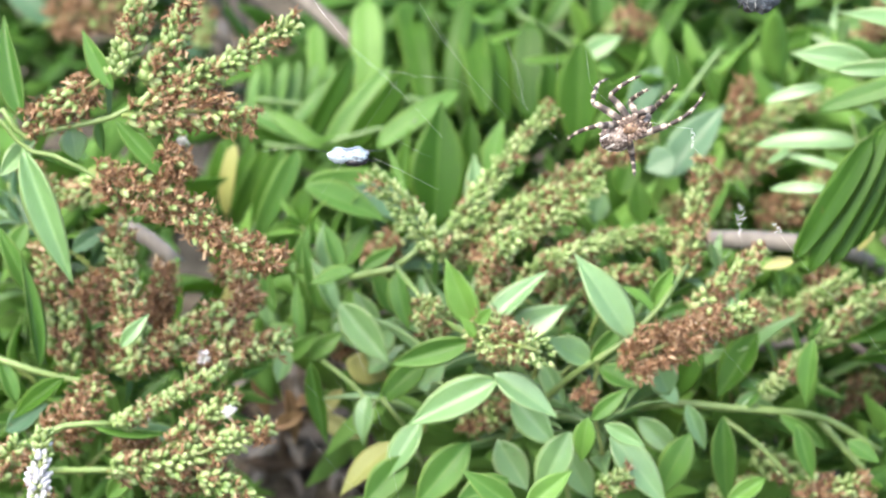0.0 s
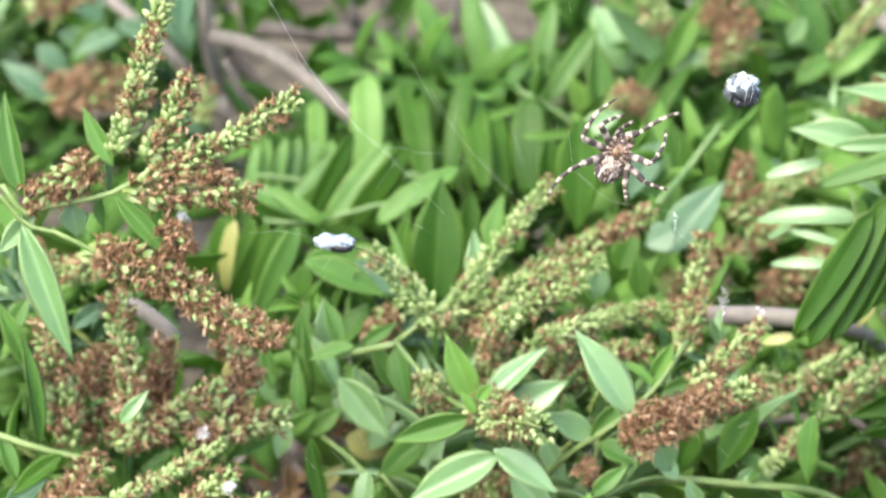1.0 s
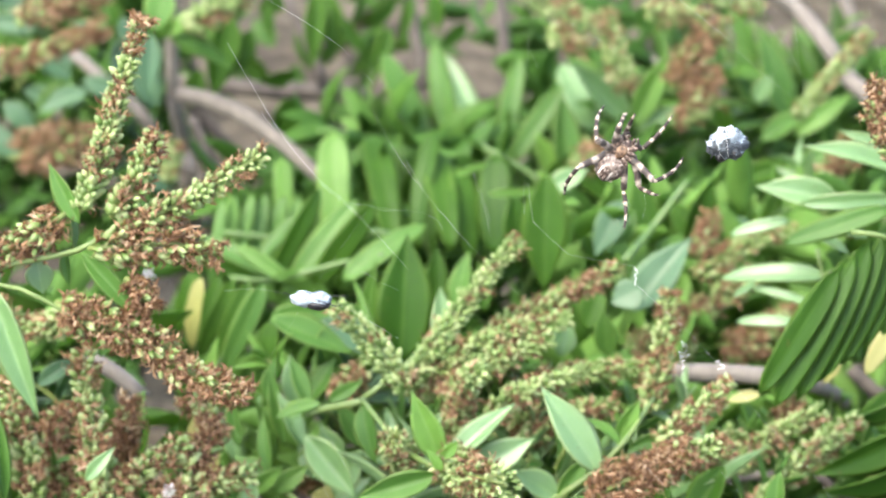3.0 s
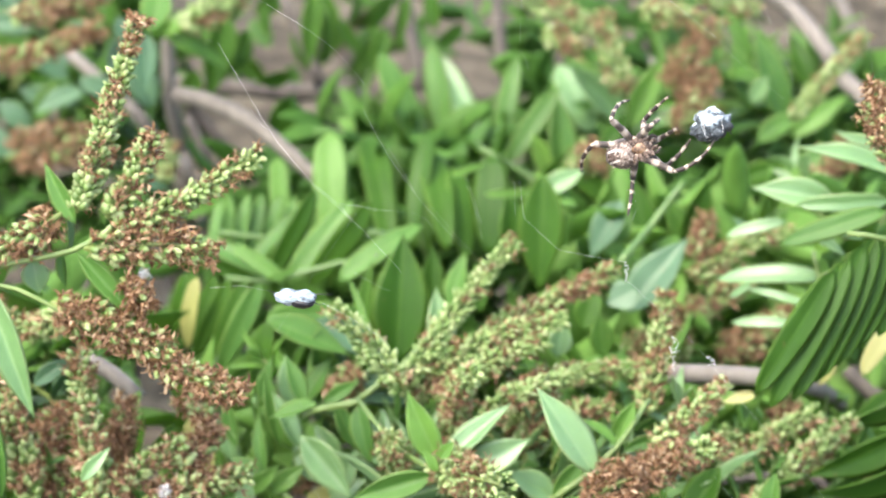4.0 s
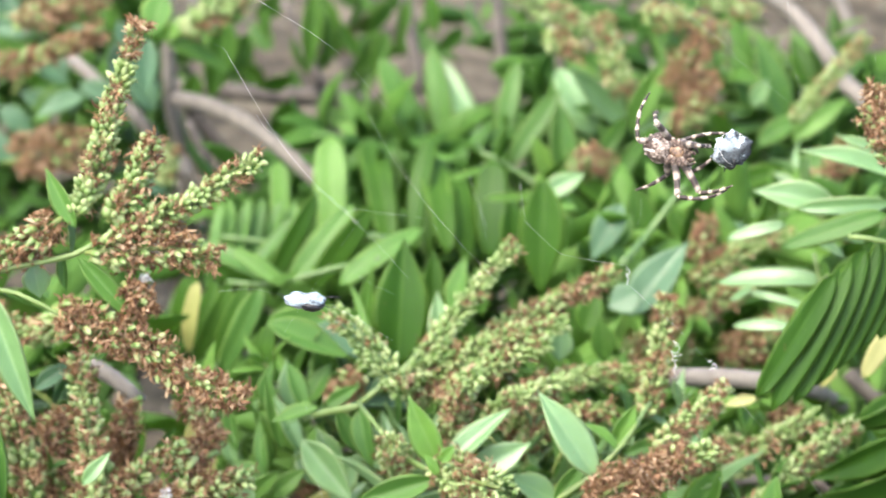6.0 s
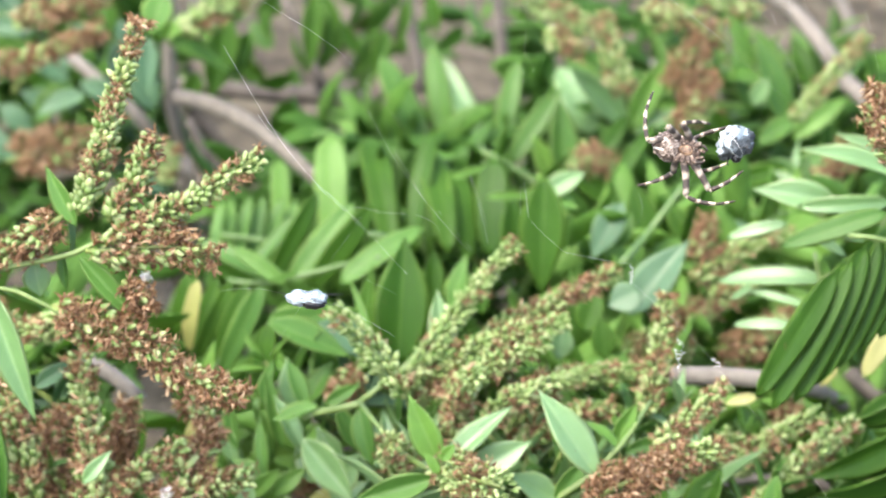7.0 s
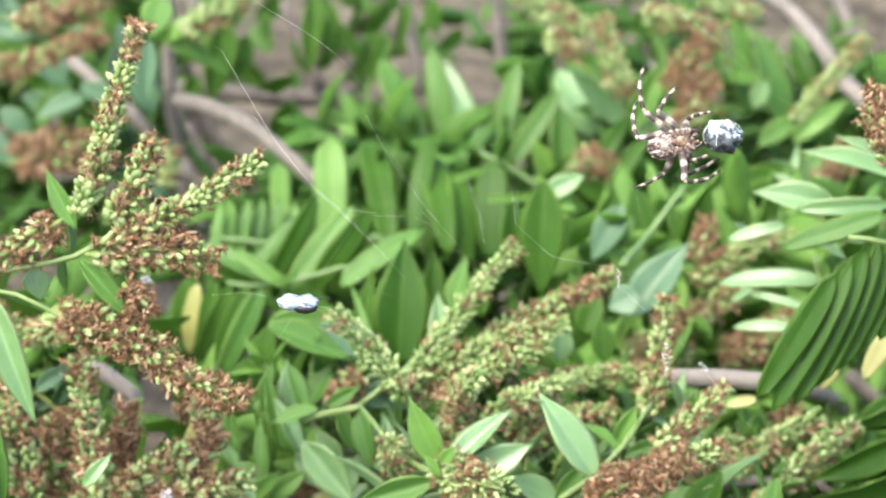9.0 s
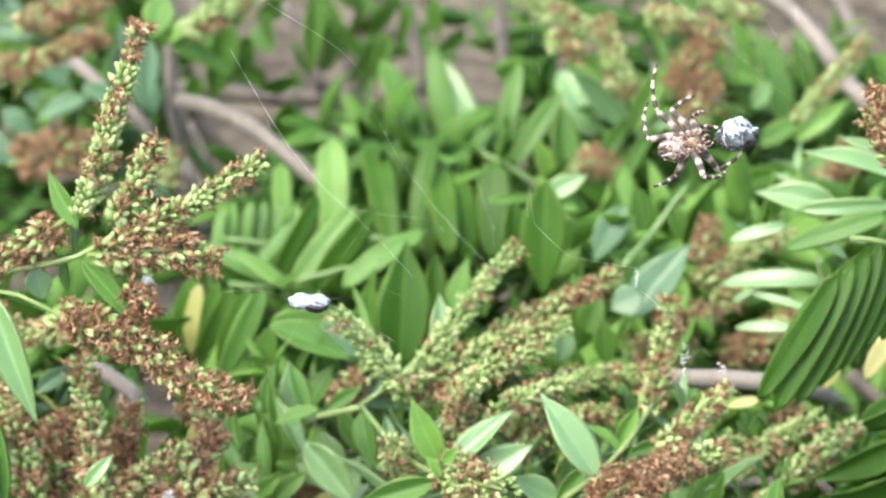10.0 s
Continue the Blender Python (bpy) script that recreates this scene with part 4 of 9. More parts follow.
leaf(right_bush, (0.1323, 0.8702, 0.2978), (0.1136, 0.8477, 0.2592), 0.0107, DEEP, roll=2, shape="strap", variant=2, normal=(0.05, -0.9, 0.4))
leaf(right_bush, (0.1363, 0.8720, 0.2989), (0.1210, 0.8508, 0.2630), 0.0107, DEEP, roll=-3, shape="strap", variant=2, normal=(0.05, -0.9, 0.4))
leaf(right_bush, (0.1402, 0.8732, 0.2987), (0.1273, 0.8544, 0.2677), 0.0103, DEEP, roll=2, shape="strap", variant=2, normal=(0.05, -0.9, 0.4))
leaf(right_bush, (0.1442, 0.8737, 0.2970), (0.1333, 0.8569, 0.2703), 0.0103, DEEP, roll=-3, shape="strap", variant=2, normal=(0.05, -0.9, 0.4))
# pale shoot
stem(right_bush, [(0.1666, 0.9662, 0.0000), (0.1588, 0.9397, 0.2661), (0.1440, 0.9412, 0.2695), (0.1310, 0.9432, 0.2737)], 0.0012, 0.0008, STEM, "stem", 0.15)
leaf(right_bush, (0.1283, 0.9349, 0.2795), (0.1014, 0.9342, 0.2864), 0.0130, SILVER, roll=-8, shape="lance", variant=1)
leaf(right_bush, (0.1423, 0.9200, 0.2832), (0.1079, 0.9158, 0.2744), 0.0079, GREEN, roll=-10, shape="strap", variant=2)
leaf(right_bush, (0.1439, 0.9260, 0.2841), (0.1152, 0.9211, 0.2843), 0.0065, PALE, roll=-25, shape="strap", variant=0)
leaf(right_bush, (0.1128, 0.9414, 0.2698), (0.0934, 0.9385, 0.2675), 0.0046, SILVER, shape="strap", variant=0)
leaf(right_bush, (0.1308, 0.9276, 0.2640), (0.1151, 0.9319, 0.2722), 0.0058, SILVER, roll=10, shape="lance", variant=0)
leaf(right_bush, (0.1384, 0.9389, 0.2644), (0.1217, 0.9411, 0.2695), 0.0066, PALE, roll=10, shape="lance", variant=0)
leaf(right_bush, (0.1485, 0.9292, 0.2910), (0.1160, 0.9296, 0.3043), 0.0103, SILVER, roll=5, shape="lance")
leaf(right_bush, (0.1499, 0.9399, 0.2903), (0.1281, 0.9469, 0.3003), 0.0077, PALE, roll=15, shape="lance")
leaf(right_bush, (0.1245, 0.9336, 0.2530), (0.0920, 0.9347, 0.2574), 0.0074, SILVER, shape="strap", variant=1)
leaf(right_bush, (0.1202, 0.9296, 0.2446), (0.1005, 0.9319, 0.2518), 0.0033, SILVER, roll=-10, shape="strap", variant=1)
leaf(right_bush, (0.1013, 0.9328, 0.2513), (0.0944, 0.9290, 0.2482), 0.0027, PALE, roll=-10, shape="strap", variant=0)
leaf(right_bush, (0.1152, 0.9271, 0.2392), (0.0960, 0.9269, 0.2416), 0.0043, SILVER, roll=-10, shape="strap", variant=1)
leaf(right_bush, (0.1256, 0.9332, 0.2522), (0.1238, 0.9355, 0.2609), 0.0050, FRESH, roll=10)
leaf(right_bush, (0.1366, 0.9420, 0.2712), (0.1430, 0.9454, 0.2788), 0.0070, SILVER)
leaf(right_bush, (0.1529, 0.9503, 0.2653), (0.1415, 0.9460, 0.2591), 0.0086, GREEN, roll=10)
stem(right_bush, [(0.1316, 0.9662, 0.0000), (0.1285, 0.9353, 0.2331), (0.1236, 0.9334, 0.2527), (0.1217, 0.9373, 0.2611)], 0.0009, 0.0007, STEM, "stem", 0.15)
leaf(right_bush, (0.1438, 0.8921, 0.2586), (0.1317, 0.8854, 0.2424), 0.0066, YELLOW, shape="strap", variant=0)
leaf(right_bush, (0.1032, 0.9173, 0.2182), (0.0920, 0.9161, 0.2161), 0.0050, YELLOW, shape="lance")
leaf(right_bush, (0.1304, 0.9313, 0.2246), (0.1248, 0.9277, 0.2159), 0.0059, OLIVE)
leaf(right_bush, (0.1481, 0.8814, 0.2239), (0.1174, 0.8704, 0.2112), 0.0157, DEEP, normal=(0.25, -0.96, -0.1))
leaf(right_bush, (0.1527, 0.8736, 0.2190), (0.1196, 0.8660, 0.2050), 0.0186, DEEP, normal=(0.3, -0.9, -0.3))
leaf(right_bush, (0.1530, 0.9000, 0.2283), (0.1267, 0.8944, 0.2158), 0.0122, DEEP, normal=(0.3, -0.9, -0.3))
leaf(right_bush, (0.1529, 0.9305, 0.2229), (0.1417, 0.9342, 0.2294), 0.0098, GREEN)
leaf(right_bush, (0.1529, 0.9266, 0.2144), (0.1338, 0.9193, 0.2056), 0.0098, DEEP, roll=10)
# low shoot with hanging leaves
stem(right_bush, [(0.0501, 0.8622, 0.1946), (0.0620, 0.8541, 0.2010), (0.0770, 0.8535, 0.1997), (0.0920, 0.8531, 0.1987), (0.1090, 0.8607, 0.1914), (0.1281, 0.8649, 0.1768)], 0.0013, 0.0011, STEM, "stem", 0.15)
stem(right_bush, [(0.0761, 0.8520, 0.1965), (0.0876, 0.8485, 0.1888), (0.0973, 0.8440, 0.1792)], 0.0009, 0.0007, STEM, "stem", 0.15)
stem(right_bush, [(0.1083, 0.8691, 0.1858), (0.1245, 0.8615, 0.1695)], 0.0013, 0.0011, STEM, "stem", 0.15)
leaf(right_bush, (0.0680, 0.8533, 0.2228), (0.0597, 0.8458, 0.2043), 0.0106, DEEP, roll=-20)
leaf(right_bush, (0.0867, 0.8634, 0.2208), (0.0748, 0.8558, 0.2013), 0.0137, DEEP, roll=10)
leaf(right_bush, (0.1033, 0.8539, 0.2241), (0.0998, 0.8447, 0.2049), 0.0091, GREEN, roll=25)
leaf(right_bush, (0.0876, 0.8559, 0.2048), (0.0797, 0.8541, 0.1987), 0.0092, GREEN, roll=20)
leaf(right_bush, (0.0753, 0.8437, 0.2023), (0.0768, 0.8336, 0.1744), 0.0106, GREEN, roll=10)
leaf(right_bush, (0.0981, 0.8428, 0.2003), (0.1035, 0.8339, 0.1844), 0.0080, GREEN, roll=10)
leaf(right_bush, (0.0866, 0.8184, 0.1954), (0.0737, 0.8138, 0.1879), 0.0079, FRESH)
leaf(right_bush, (0.1149, 0.8492, 0.1904), (0.1252, 0.8440, 0.1854), 0.0074, GREEN)
leaf(right_bush, (0.0906, 0.8559, 0.2048), (0.0779, 0.8581, 0.2081), 0.0055, GREEN, roll=10)
leaf(right_bush, (0.0796, 0.8533, 0.1992), (0.0877, 0.8566, 0.2044), 0.0055, PALE, roll=10)
leaf(right_bush, (0.0613, 0.8453, 0.2057), (0.0525, 0.8485, 0.2152), 0.0084, SILVER, roll=10)
leaf(right_bush, (0.0640, 0.8453, 0.2057), (0.0701, 0.8390, 0.1925), 0.0073, PALE, roll=10)
leaf(right_bush, (0.0933, 0.8482, 0.2002), (0.1091, 0.8434, 0.1898), 0.0066, GREEN, roll=20)
spike(right_bush, [(0.0876, 0.8552, 0.2032), (0.0946, 0.8574, 0.2080), (0.0999, 0.8600, 0.2136)], 0.0033, 0.05, 0.0, 0.0028, single=True, seed=47)
# some brown is real here; shares raised further to darken spikes in shade
spike(right_bush, [(0.1065, 0.8790, 0.2070), (0.1173, 0.8832, 0.2160), (0.1299, 0.8870, 0.2242)], 0.0056, 0.1, 0.05, 0.0024, seed=48)
spike(right_bush, [(0.1061, 0.9256, 0.1445), (0.1202, 0.9211, 0.1606), (0.1383, 0.9255, 0.1700)], 0.0078, 0.65, 0.45, 0.0024, single=True, seed=49)
spike(right_bush, [(0.0867, 0.8649, 0.1768), (0.1029, 0.8611, 0.1686)], 0.0056, 0.2, 0.2, 0.0024, seed=50)
spike(right_bush, [(0.0973, 0.8410, 0.1728), (0.1185, 0.8432, 0.1776)], 0.0065, 0.65, 0.6, 0.0024, single=True, seed=51)
spike(right_bush, [(0.0722, 0.8588, 0.1637), (0.0867, 0.8604, 0.1670)], 0.0047, 0.3, 0.3, 0.0024, seed=52)
spike(right_bush, [(0.0921, 0.8885, 0.2036), (0.1030, 0.8931, 0.2135), (0.1194, 0.8969, 0.2217)], 0.0053, 0.45, 0.3, 0.0023, seed=53)
spike(right_bush, [(0.1095, 0.8957, 0.1954), (0.1187, 0.8991, 0.2029), (0.1310, 0.9118, 0.2064)], 0.0040, 0.45, 0.3, 0.0021, seed=54)
spike(right_bush, [(0.0819, 0.8933, 0.1904), (0.0930, 0.9026, 0.2104)], 0.0054, 0.4, 0.3, 0.0023, seed=56)
spike(right_bush, [(0.1079, 0.9195, 0.1991), (0.1154, 0.9250, 0.2110)], 0.0053, 0.6, 0.5, 0.0023, seed=58)
# dry spikes hanging at the edge
spike(right_bush, [(0.1322, 0.8390, 0.3343), (0.1273, 0.8432, 0.3432), (0.1256, 0.8481, 0.3536)], 0.0048, 0.75, 0.75, 0.0022, single=True, seed=59)
spike(right_bush, [(0.1355, 0.8467, 0.3506), (0.1289, 0.8449, 0.3469), (0.1232, 0.8453, 0.3476)], 0.0038, 0.4, 0.2, 0.0022, single=True, seed=60)
stem(right_bush, [(0.1716, 0.9262, 0.0000), (0.1568, 0.8670, 0.2997), (0.1419, 0.8461, 0.3258), (0.1322, 0.8390, 0.3343)], 0.0008, 0.0006, STEM, "stem", 0.15)

back_bush = thing("hebe_bush", (-0.0198, 1.1918, 0.0000), "leafy evergreen bush with close rows of glossy strap leaves", "shrub", group="bushes in the bed")
stem(back_bush, [(-0.0198, 1.1918, 0.0000), (-0.0192, 1.0264, 0.2036), (-0.0289, 1.0126, 0.2214), (-0.0450, 1.0113, 0.2187), (-0.0630, 1.0096, 0.2150), (-0.0771, 1.0101, 0.2159)], 0.0014, 0.0010, LEAFY_STEM, "stem", 0.15)
stem(back_bush, [(-0.0198, 1.1918, 0.0000), (-0.0175, 1.0488, 0.2043), (-0.0386, 1.0605, 0.2057), (-0.0638, 1.0614, 0.2076), (-0.0826, 1.0622, 0.2095)], 0.0015, 0.0010, LEAFY_STEM, "stem", 0.15)
stem(back_bush, [(-0.0198, 1.1918, 0.0000), (-0.0052, 1.1030, 0.1787), (-0.0184, 1.1058, 0.1846), (-0.0359, 1.1058, 0.1846), (-0.0577, 1.1076, 0.1886)], 0.0015, 0.0011, LEAFY_STEM, "stem", 0.15)
stem(back_bush, [(-0.0198, 1.1918, 0.0000), (0.0188, 1.1067, 0.1866), (0.0169, 1.1371, 0.2044), (0.0142, 1.1406, 0.2120)], 0.0018, 0.0011, LEAFY_STEM, "stem", 0.15)
stem(back_bush, [(-0.0198, 1.1918, 0.0000), (0.0379, 1.0877, 0.1931), (0.0374, 1.1150, 0.2044), (0.0265, 1.1187, 0.2124), (0.0144, 1.1215, 0.2183)], 0.0017, 0.0011, LEAFY_STEM, "stem", 0.15)
# upright rounded leaves at the top of the bush
leaf(back_bush, (-0.0422, 1.0868, 0.1911), (-0.0432, 1.1058, 0.2320), 0.0138, FRESH, roll=-8, shape="round", variant=0)
leaf(back_bush, (-0.0628, 1.1076, 0.1886), (-0.0625, 1.1200, 0.2151), 0.0083, FRESH, roll=10, shape="round", variant=0)
# deep green on these three stands in for shadow on their lower parts
leaf(back_bush, (-0.0202, 1.0868, 0.1911), (-0.0261, 1.1184, 0.2305), 0.0133, DEEP, roll=14, shape="round", variant=1)
leaf(back_bush, (-0.0109, 1.0777, 0.1953), (-0.0100, 1.0973, 0.2375), 0.0094, DEEP, roll=-18, shape="round", variant=1)
leaf(back_bush, (0.0017, 1.0686, 0.1996), (-0.0021, 1.0997, 0.2330), 0.0127, DEEP, roll=12, shape="round", variant=1)
leaf(back_bush, (-0.0314, 1.1013, 0.1867), (-0.0340, 1.1114, 0.2084), 0.0087, DEEP, roll=10, shape="round", variant=0, normal=(0.1, -0.98, 0.05))
leaf(back_bush, (-0.0057, 1.0999, 0.1838), (-0.0070, 1.1141, 0.2144), 0.0091, DEEP, roll=-25, shape="round", variant=0)
leaf(back_bush, (0.0090, 1.0759, 0.1915), (0.0081, 1.0912, 0.2243), 0.0111, DEEP, roll=25, shape="round", variant=0, normal=(0.1, -0.98, 0.05))
leaf(back_bush, (0.0179, 1.0768, 0.1934), (0.0175, 1.0928, 0.2278), 0.0137, DEEP, roll=-15, shape="round", variant=0, normal=(0.1, -0.98, 0.05))
leaf(back_bush, (0.0262, 1.0877, 0.1931), (0.0256, 1.0977, 0.2145), 0.0103, DEEP, roll=20, shape="strap", variant=2, normal=(0.1, -0.98, 0.05))
leaf(back_bush, (0.0361, 1.0255, 0.2490), (0.0343, 1.0079, 0.2114), 0.0206, DEEP, roll=8, variant=0, normal=(0.1, -0.98, 0.05))
leaf(back_bush, (0.0247, 1.0406, 0.2341), (0.0262, 1.0298, 0.2110), 0.0140, DEEP, roll=-20, variant=0, normal=(0.1, -0.98, 0.05))
leaf(back_bush, (0.0466, 1.0476, 0.2254), (0.0445, 1.0371, 0.2030), 0.0131, DEEP, roll=25, variant=0, normal=(0.1, -0.98, 0.05))
leaf(back_bush, (0.0153, 1.0500, 0.2306), (0.0379, 1.0504, 0.2314), 0.0035, FRESH, roll=35, shape="strap", variant=0)
leaf(back_bush, (0.0033, 1.0621, 0.2329), (0.0154, 1.0637, 0.2363), 0.0031, FRESH, roll=35, shape="strap", variant=0)
leaf(back_bush, (0.0363, 1.0504, 0.2314), (0.0519, 1.0540, 0.2392), 0.0106, PALE, roll=5, variant=0)
leaf(back_bush, (0.0388, 1.0500, 0.2306), (0.0495, 1.0483, 0.2269), 0.0085, FRESH, roll=-20, variant=0)
# close upright row on the shoot behind
leaf(back_bush, (-0.0859, 1.0630, 0.1994), (-0.0838, 1.0719, 0.2185), 0.0051, GREEN, roll=-14, shape="strap", variant=2)
leaf(back_bush, (-0.0816, 1.0667, 0.1977), (-0.0790, 1.0765, 0.2188), 0.0055, FRESH, roll=12, shape="strap", variant=2)
leaf(back_bush, (-0.0772, 1.0703, 0.1960), (-0.0736, 1.0803, 0.2175), 0.0059, GREEN, roll=-14, shape="strap", variant=2)
leaf(back_bush, (-0.0723, 1.0739, 0.1943), (-0.0681, 1.0840, 0.2159), 0.0060, GREEN, roll=12, shape="strap", variant=2)
leaf(back_bush, (-0.0670, 1.0775, 0.1926), (-0.0623, 1.0874, 0.2139), 0.0064, GREEN, roll=-14, shape="strap", variant=2)
leaf(back_bush, (-0.0617, 1.0811, 0.1909), (-0.0561, 1.0907, 0.2115), 0.0064, GREEN, roll=12, shape="strap", variant=2)
# slanting row in front of it
leaf(back_bush, (-0.0631, 1.0371, 0.2030), (-0.0449, 1.0506, 0.2319), 0.0087, DEEP, roll=10, shape="strap", variant=2, normal=(0.0, -0.95, 0.2))
leaf(back_bush, (-0.0556, 1.0274, 0.2058), (-0.0331, 1.0404, 0.2336), 0.0098, GREEN, roll=-8, shape="strap", variant=2)
leaf(back_bush, (-0.0478, 1.0180, 0.2094), (-0.0241, 1.0304, 0.2358), 0.0113, DEEP, roll=12, shape="strap", variant=2, normal=(0.0, -0.95, 0.2))
leaf(back_bush, (-0.0368, 1.0051, 0.2172), (-0.0092, 1.0146, 0.2375), 0.0092, GREEN, roll=-5, shape="strap", variant=0)
leaf(back_bush, (-0.0396, 1.0264, 0.2036), (-0.0249, 1.0341, 0.2203), 0.0082, DEEP, roll=10, shape="strap", variant=2, normal=(0.0, -0.95, 0.2))
leaf(back_bush, (-0.0708, 1.0524, 0.2003), (-0.0551, 1.0614, 0.2196), 0.0063, GREEN, roll=-12, shape="strap", variant=2)
leaf(back_bush, (-0.0589, 1.0144, 0.2134), (-0.0871, 1.0217, 0.2291), 0.0081, GREEN, roll=8, shape="strap", variant=0)
leaf(back_bush, (-0.0558, 1.0050, 0.2170), (-0.0748, 1.0106, 0.2290), 0.0064, FRESH, roll=-14, shape="strap", variant=2)
leaf(back_bush, (-0.0642, 1.0274, 0.2058), (-0.0883, 1.0307, 0.2128), 0.0074, DEEP, roll=5, shape="strap", variant=2, normal=(0.0, -0.95, 0.2))
leaf(back_bush, (-0.0603, 0.9920, 0.2246), (-0.0505, 0.9932, 0.2271), 0.0028, FRESH, roll=20, shape="strap", variant=0)
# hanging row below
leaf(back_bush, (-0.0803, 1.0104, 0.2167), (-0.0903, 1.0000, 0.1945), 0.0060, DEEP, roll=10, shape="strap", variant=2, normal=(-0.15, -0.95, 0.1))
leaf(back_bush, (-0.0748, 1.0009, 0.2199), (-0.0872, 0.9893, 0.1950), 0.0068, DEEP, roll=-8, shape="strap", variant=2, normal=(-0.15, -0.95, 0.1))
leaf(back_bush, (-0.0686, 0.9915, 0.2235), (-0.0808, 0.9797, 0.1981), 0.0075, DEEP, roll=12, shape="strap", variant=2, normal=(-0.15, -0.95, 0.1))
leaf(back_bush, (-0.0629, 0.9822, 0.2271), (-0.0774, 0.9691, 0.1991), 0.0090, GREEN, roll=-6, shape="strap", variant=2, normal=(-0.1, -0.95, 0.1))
leaf(back_bush, (-0.0856, 0.9920, 0.2246), (-0.0919, 0.9816, 0.2022), 0.0067, OLIVE, roll=12, shape="strap", variant=0)
leaf(back_bush, (-0.0920, 1.0199, 0.2134), (-0.0980, 1.0105, 0.1933), 0.0053, DEEP, roll=12, shape="strap", variant=0)
# broad leaves before the gap
leaf(back_bush, (-0.0154, 0.9439, 0.2160), (-0.0129, 0.9622, 0.2553), 0.0241, DEEP, roll=6, variant=0)
leaf(back_bush, (-0.0008, 0.9358, 0.2223), (-0.0019, 0.9457, 0.2435), 0.0106, PALE, roll=10, variant=0)
leaf(back_bush, (-0.0222, 0.9269, 0.2269), (-0.0295, 0.9379, 0.2505), 0.0028, FRESH, roll=15, shape="strap", variant=0)
leaf(back_bush, (-0.0281, 0.9714, 0.2041), (-0.0252, 0.9855, 0.2342), 0.0105, DEEP, roll=-20, variant=0)
leaf(back_bush, (-0.0045, 1.0139, 0.2006), (-0.0032, 1.0242, 0.2226), 0.0114, DEEP, roll=25, variant=0)
leaf(back_bush, (0.0032, 1.0050, 0.2050), (0.0076, 1.0141, 0.2247), 0.0108, GREEN, roll=-20, variant=0)
leaf(back_bush, (0.0133, 1.0050, 0.2050), (0.0116, 1.0126, 0.2214), 0.0098, DEEP, roll=15, variant=0)
leaf(back_bush, (-0.0584, 0.9367, 0.2361), (-0.0303, 0.9320, 0.2259), 0.0133, GREEN, roll=-10, variant=0)
leaf(back_bush, (-0.0589, 0.9506, 0.2305), (-0.0264, 0.9511, 0.2315), 0.0084, GREEN, roll=18, shape="strap", variant=0)
leaf(back_bush, (-0.0422, 0.9410, 0.2334), (-0.0158, 0.9358, 0.2223), 0.0138, BLUE, roll=10, variant=0)
leaf(back_bush, (-0.0576, 0.9410, 0.2336), (-0.0636, 0.9305, 0.2110), 0.0087, DEEP, roll=10, shape="strap", variant=2)
leaf(back_bush, (-0.0487, 0.9109, 0.2163), (-0.0513, 0.9183, 0.2321), 0.0104, PALE, roll=5, variant=0)
leaf(back_bush, (-0.0378, 0.9399, 0.2074), (-0.0426, 0.9479, 0.2246), 0.0120, DEEP, roll=10, variant=0)
leaf(back_bush, (-0.0459, 0.9294, 0.2087), (-0.0373, 0.9358, 0.2223), 0.0101, GREEN, roll=-15, variant=0)
# leaves at the back of the bush
leaf(back_bush, (-0.0092, 1.2050, 0.1845), (-0.0249, 1.2213, 0.2194), 0.0132, GREEN, roll=8, shape="strap", variant=2)
leaf(back_bush, (0.0019, 1.2142, 0.1805), (-0.0064, 1.2320, 0.2187), 0.0114, GREEN, roll=-14, shape="strap", variant=2)
leaf(back_bush, (0.0147, 1.2154, 0.1831), (-0.0005, 1.2308, 0.2161), 0.0104, PALE, roll=10, shape="strap", variant=0)
leaf(back_bush, (0.0231, 1.1858, 0.1907), (0.0301, 1.2019, 0.2250), 0.0092, GREEN, roll=-10, shape="strap", variant=2)
leaf(back_bush, (0.0266, 1.1741, 0.1892), (0.0473, 1.1877, 0.2183), 0.0092, GREEN, roll=10, shape="strap", variant=2)
leaf(back_bush, (0.0611, 1.1980, 0.1930), (0.0494, 1.2102, 0.2192), 0.0144, PALE, roll=5, shape="strap", variant=0)
leaf(back_bush, (0.0695, 1.2122, 0.1998), (0.0507, 1.2215, 0.2198), 0.0115, GREEN, roll=-10, variant=0)
leaf(back_bush, (-0.0200, 1.2226, 0.1749), (-0.0308, 1.2327, 0.1965), 0.0095, DEEP, roll=10, shape="strap", variant=0)
leaf(back_bush, (0.0086, 1.2318, 0.1709), (0.0074, 1.2430, 0.1949), 0.0096, DEEP, roll=10, shape="strap", variant=0)
leaf(back_bush, (0.0364, 1.1960, 0.1888), (0.0224, 1.2023, 0.2023), 0.0102, FRESH, roll=10, variant=0)
leaf(back_bush, (0.0569, 1.1352, 0.2003), (0.0720, 1.1460, 0.2235), 0.0080, DEEP, roll=8, shape="strap", variant=0)
leaf(back_bush, (0.0604, 1.1113, 0.1965), (0.0800, 1.1266, 0.2292), 0.0066, DEEP, roll=-8, shape="strap", variant=0)
leaf(back_bush, (-0.0343, 1.2269, 0.1839), (-0.0534, 1.2317, 0.1943), 0.0047, GREEN, roll=10, variant=0)
leaf(back_bush, (-0.0343, 1.2269, 0.1839), (-0.0520, 1.2291, 0.1887), 0.0047, GREEN, roll=10, variant=0)
leaf(back_bush, (-0.0343, 1.2269, 0.1839), (-0.0463, 1.2332, 0.1976), 0.0044, GREEN, roll=10, variant=0)
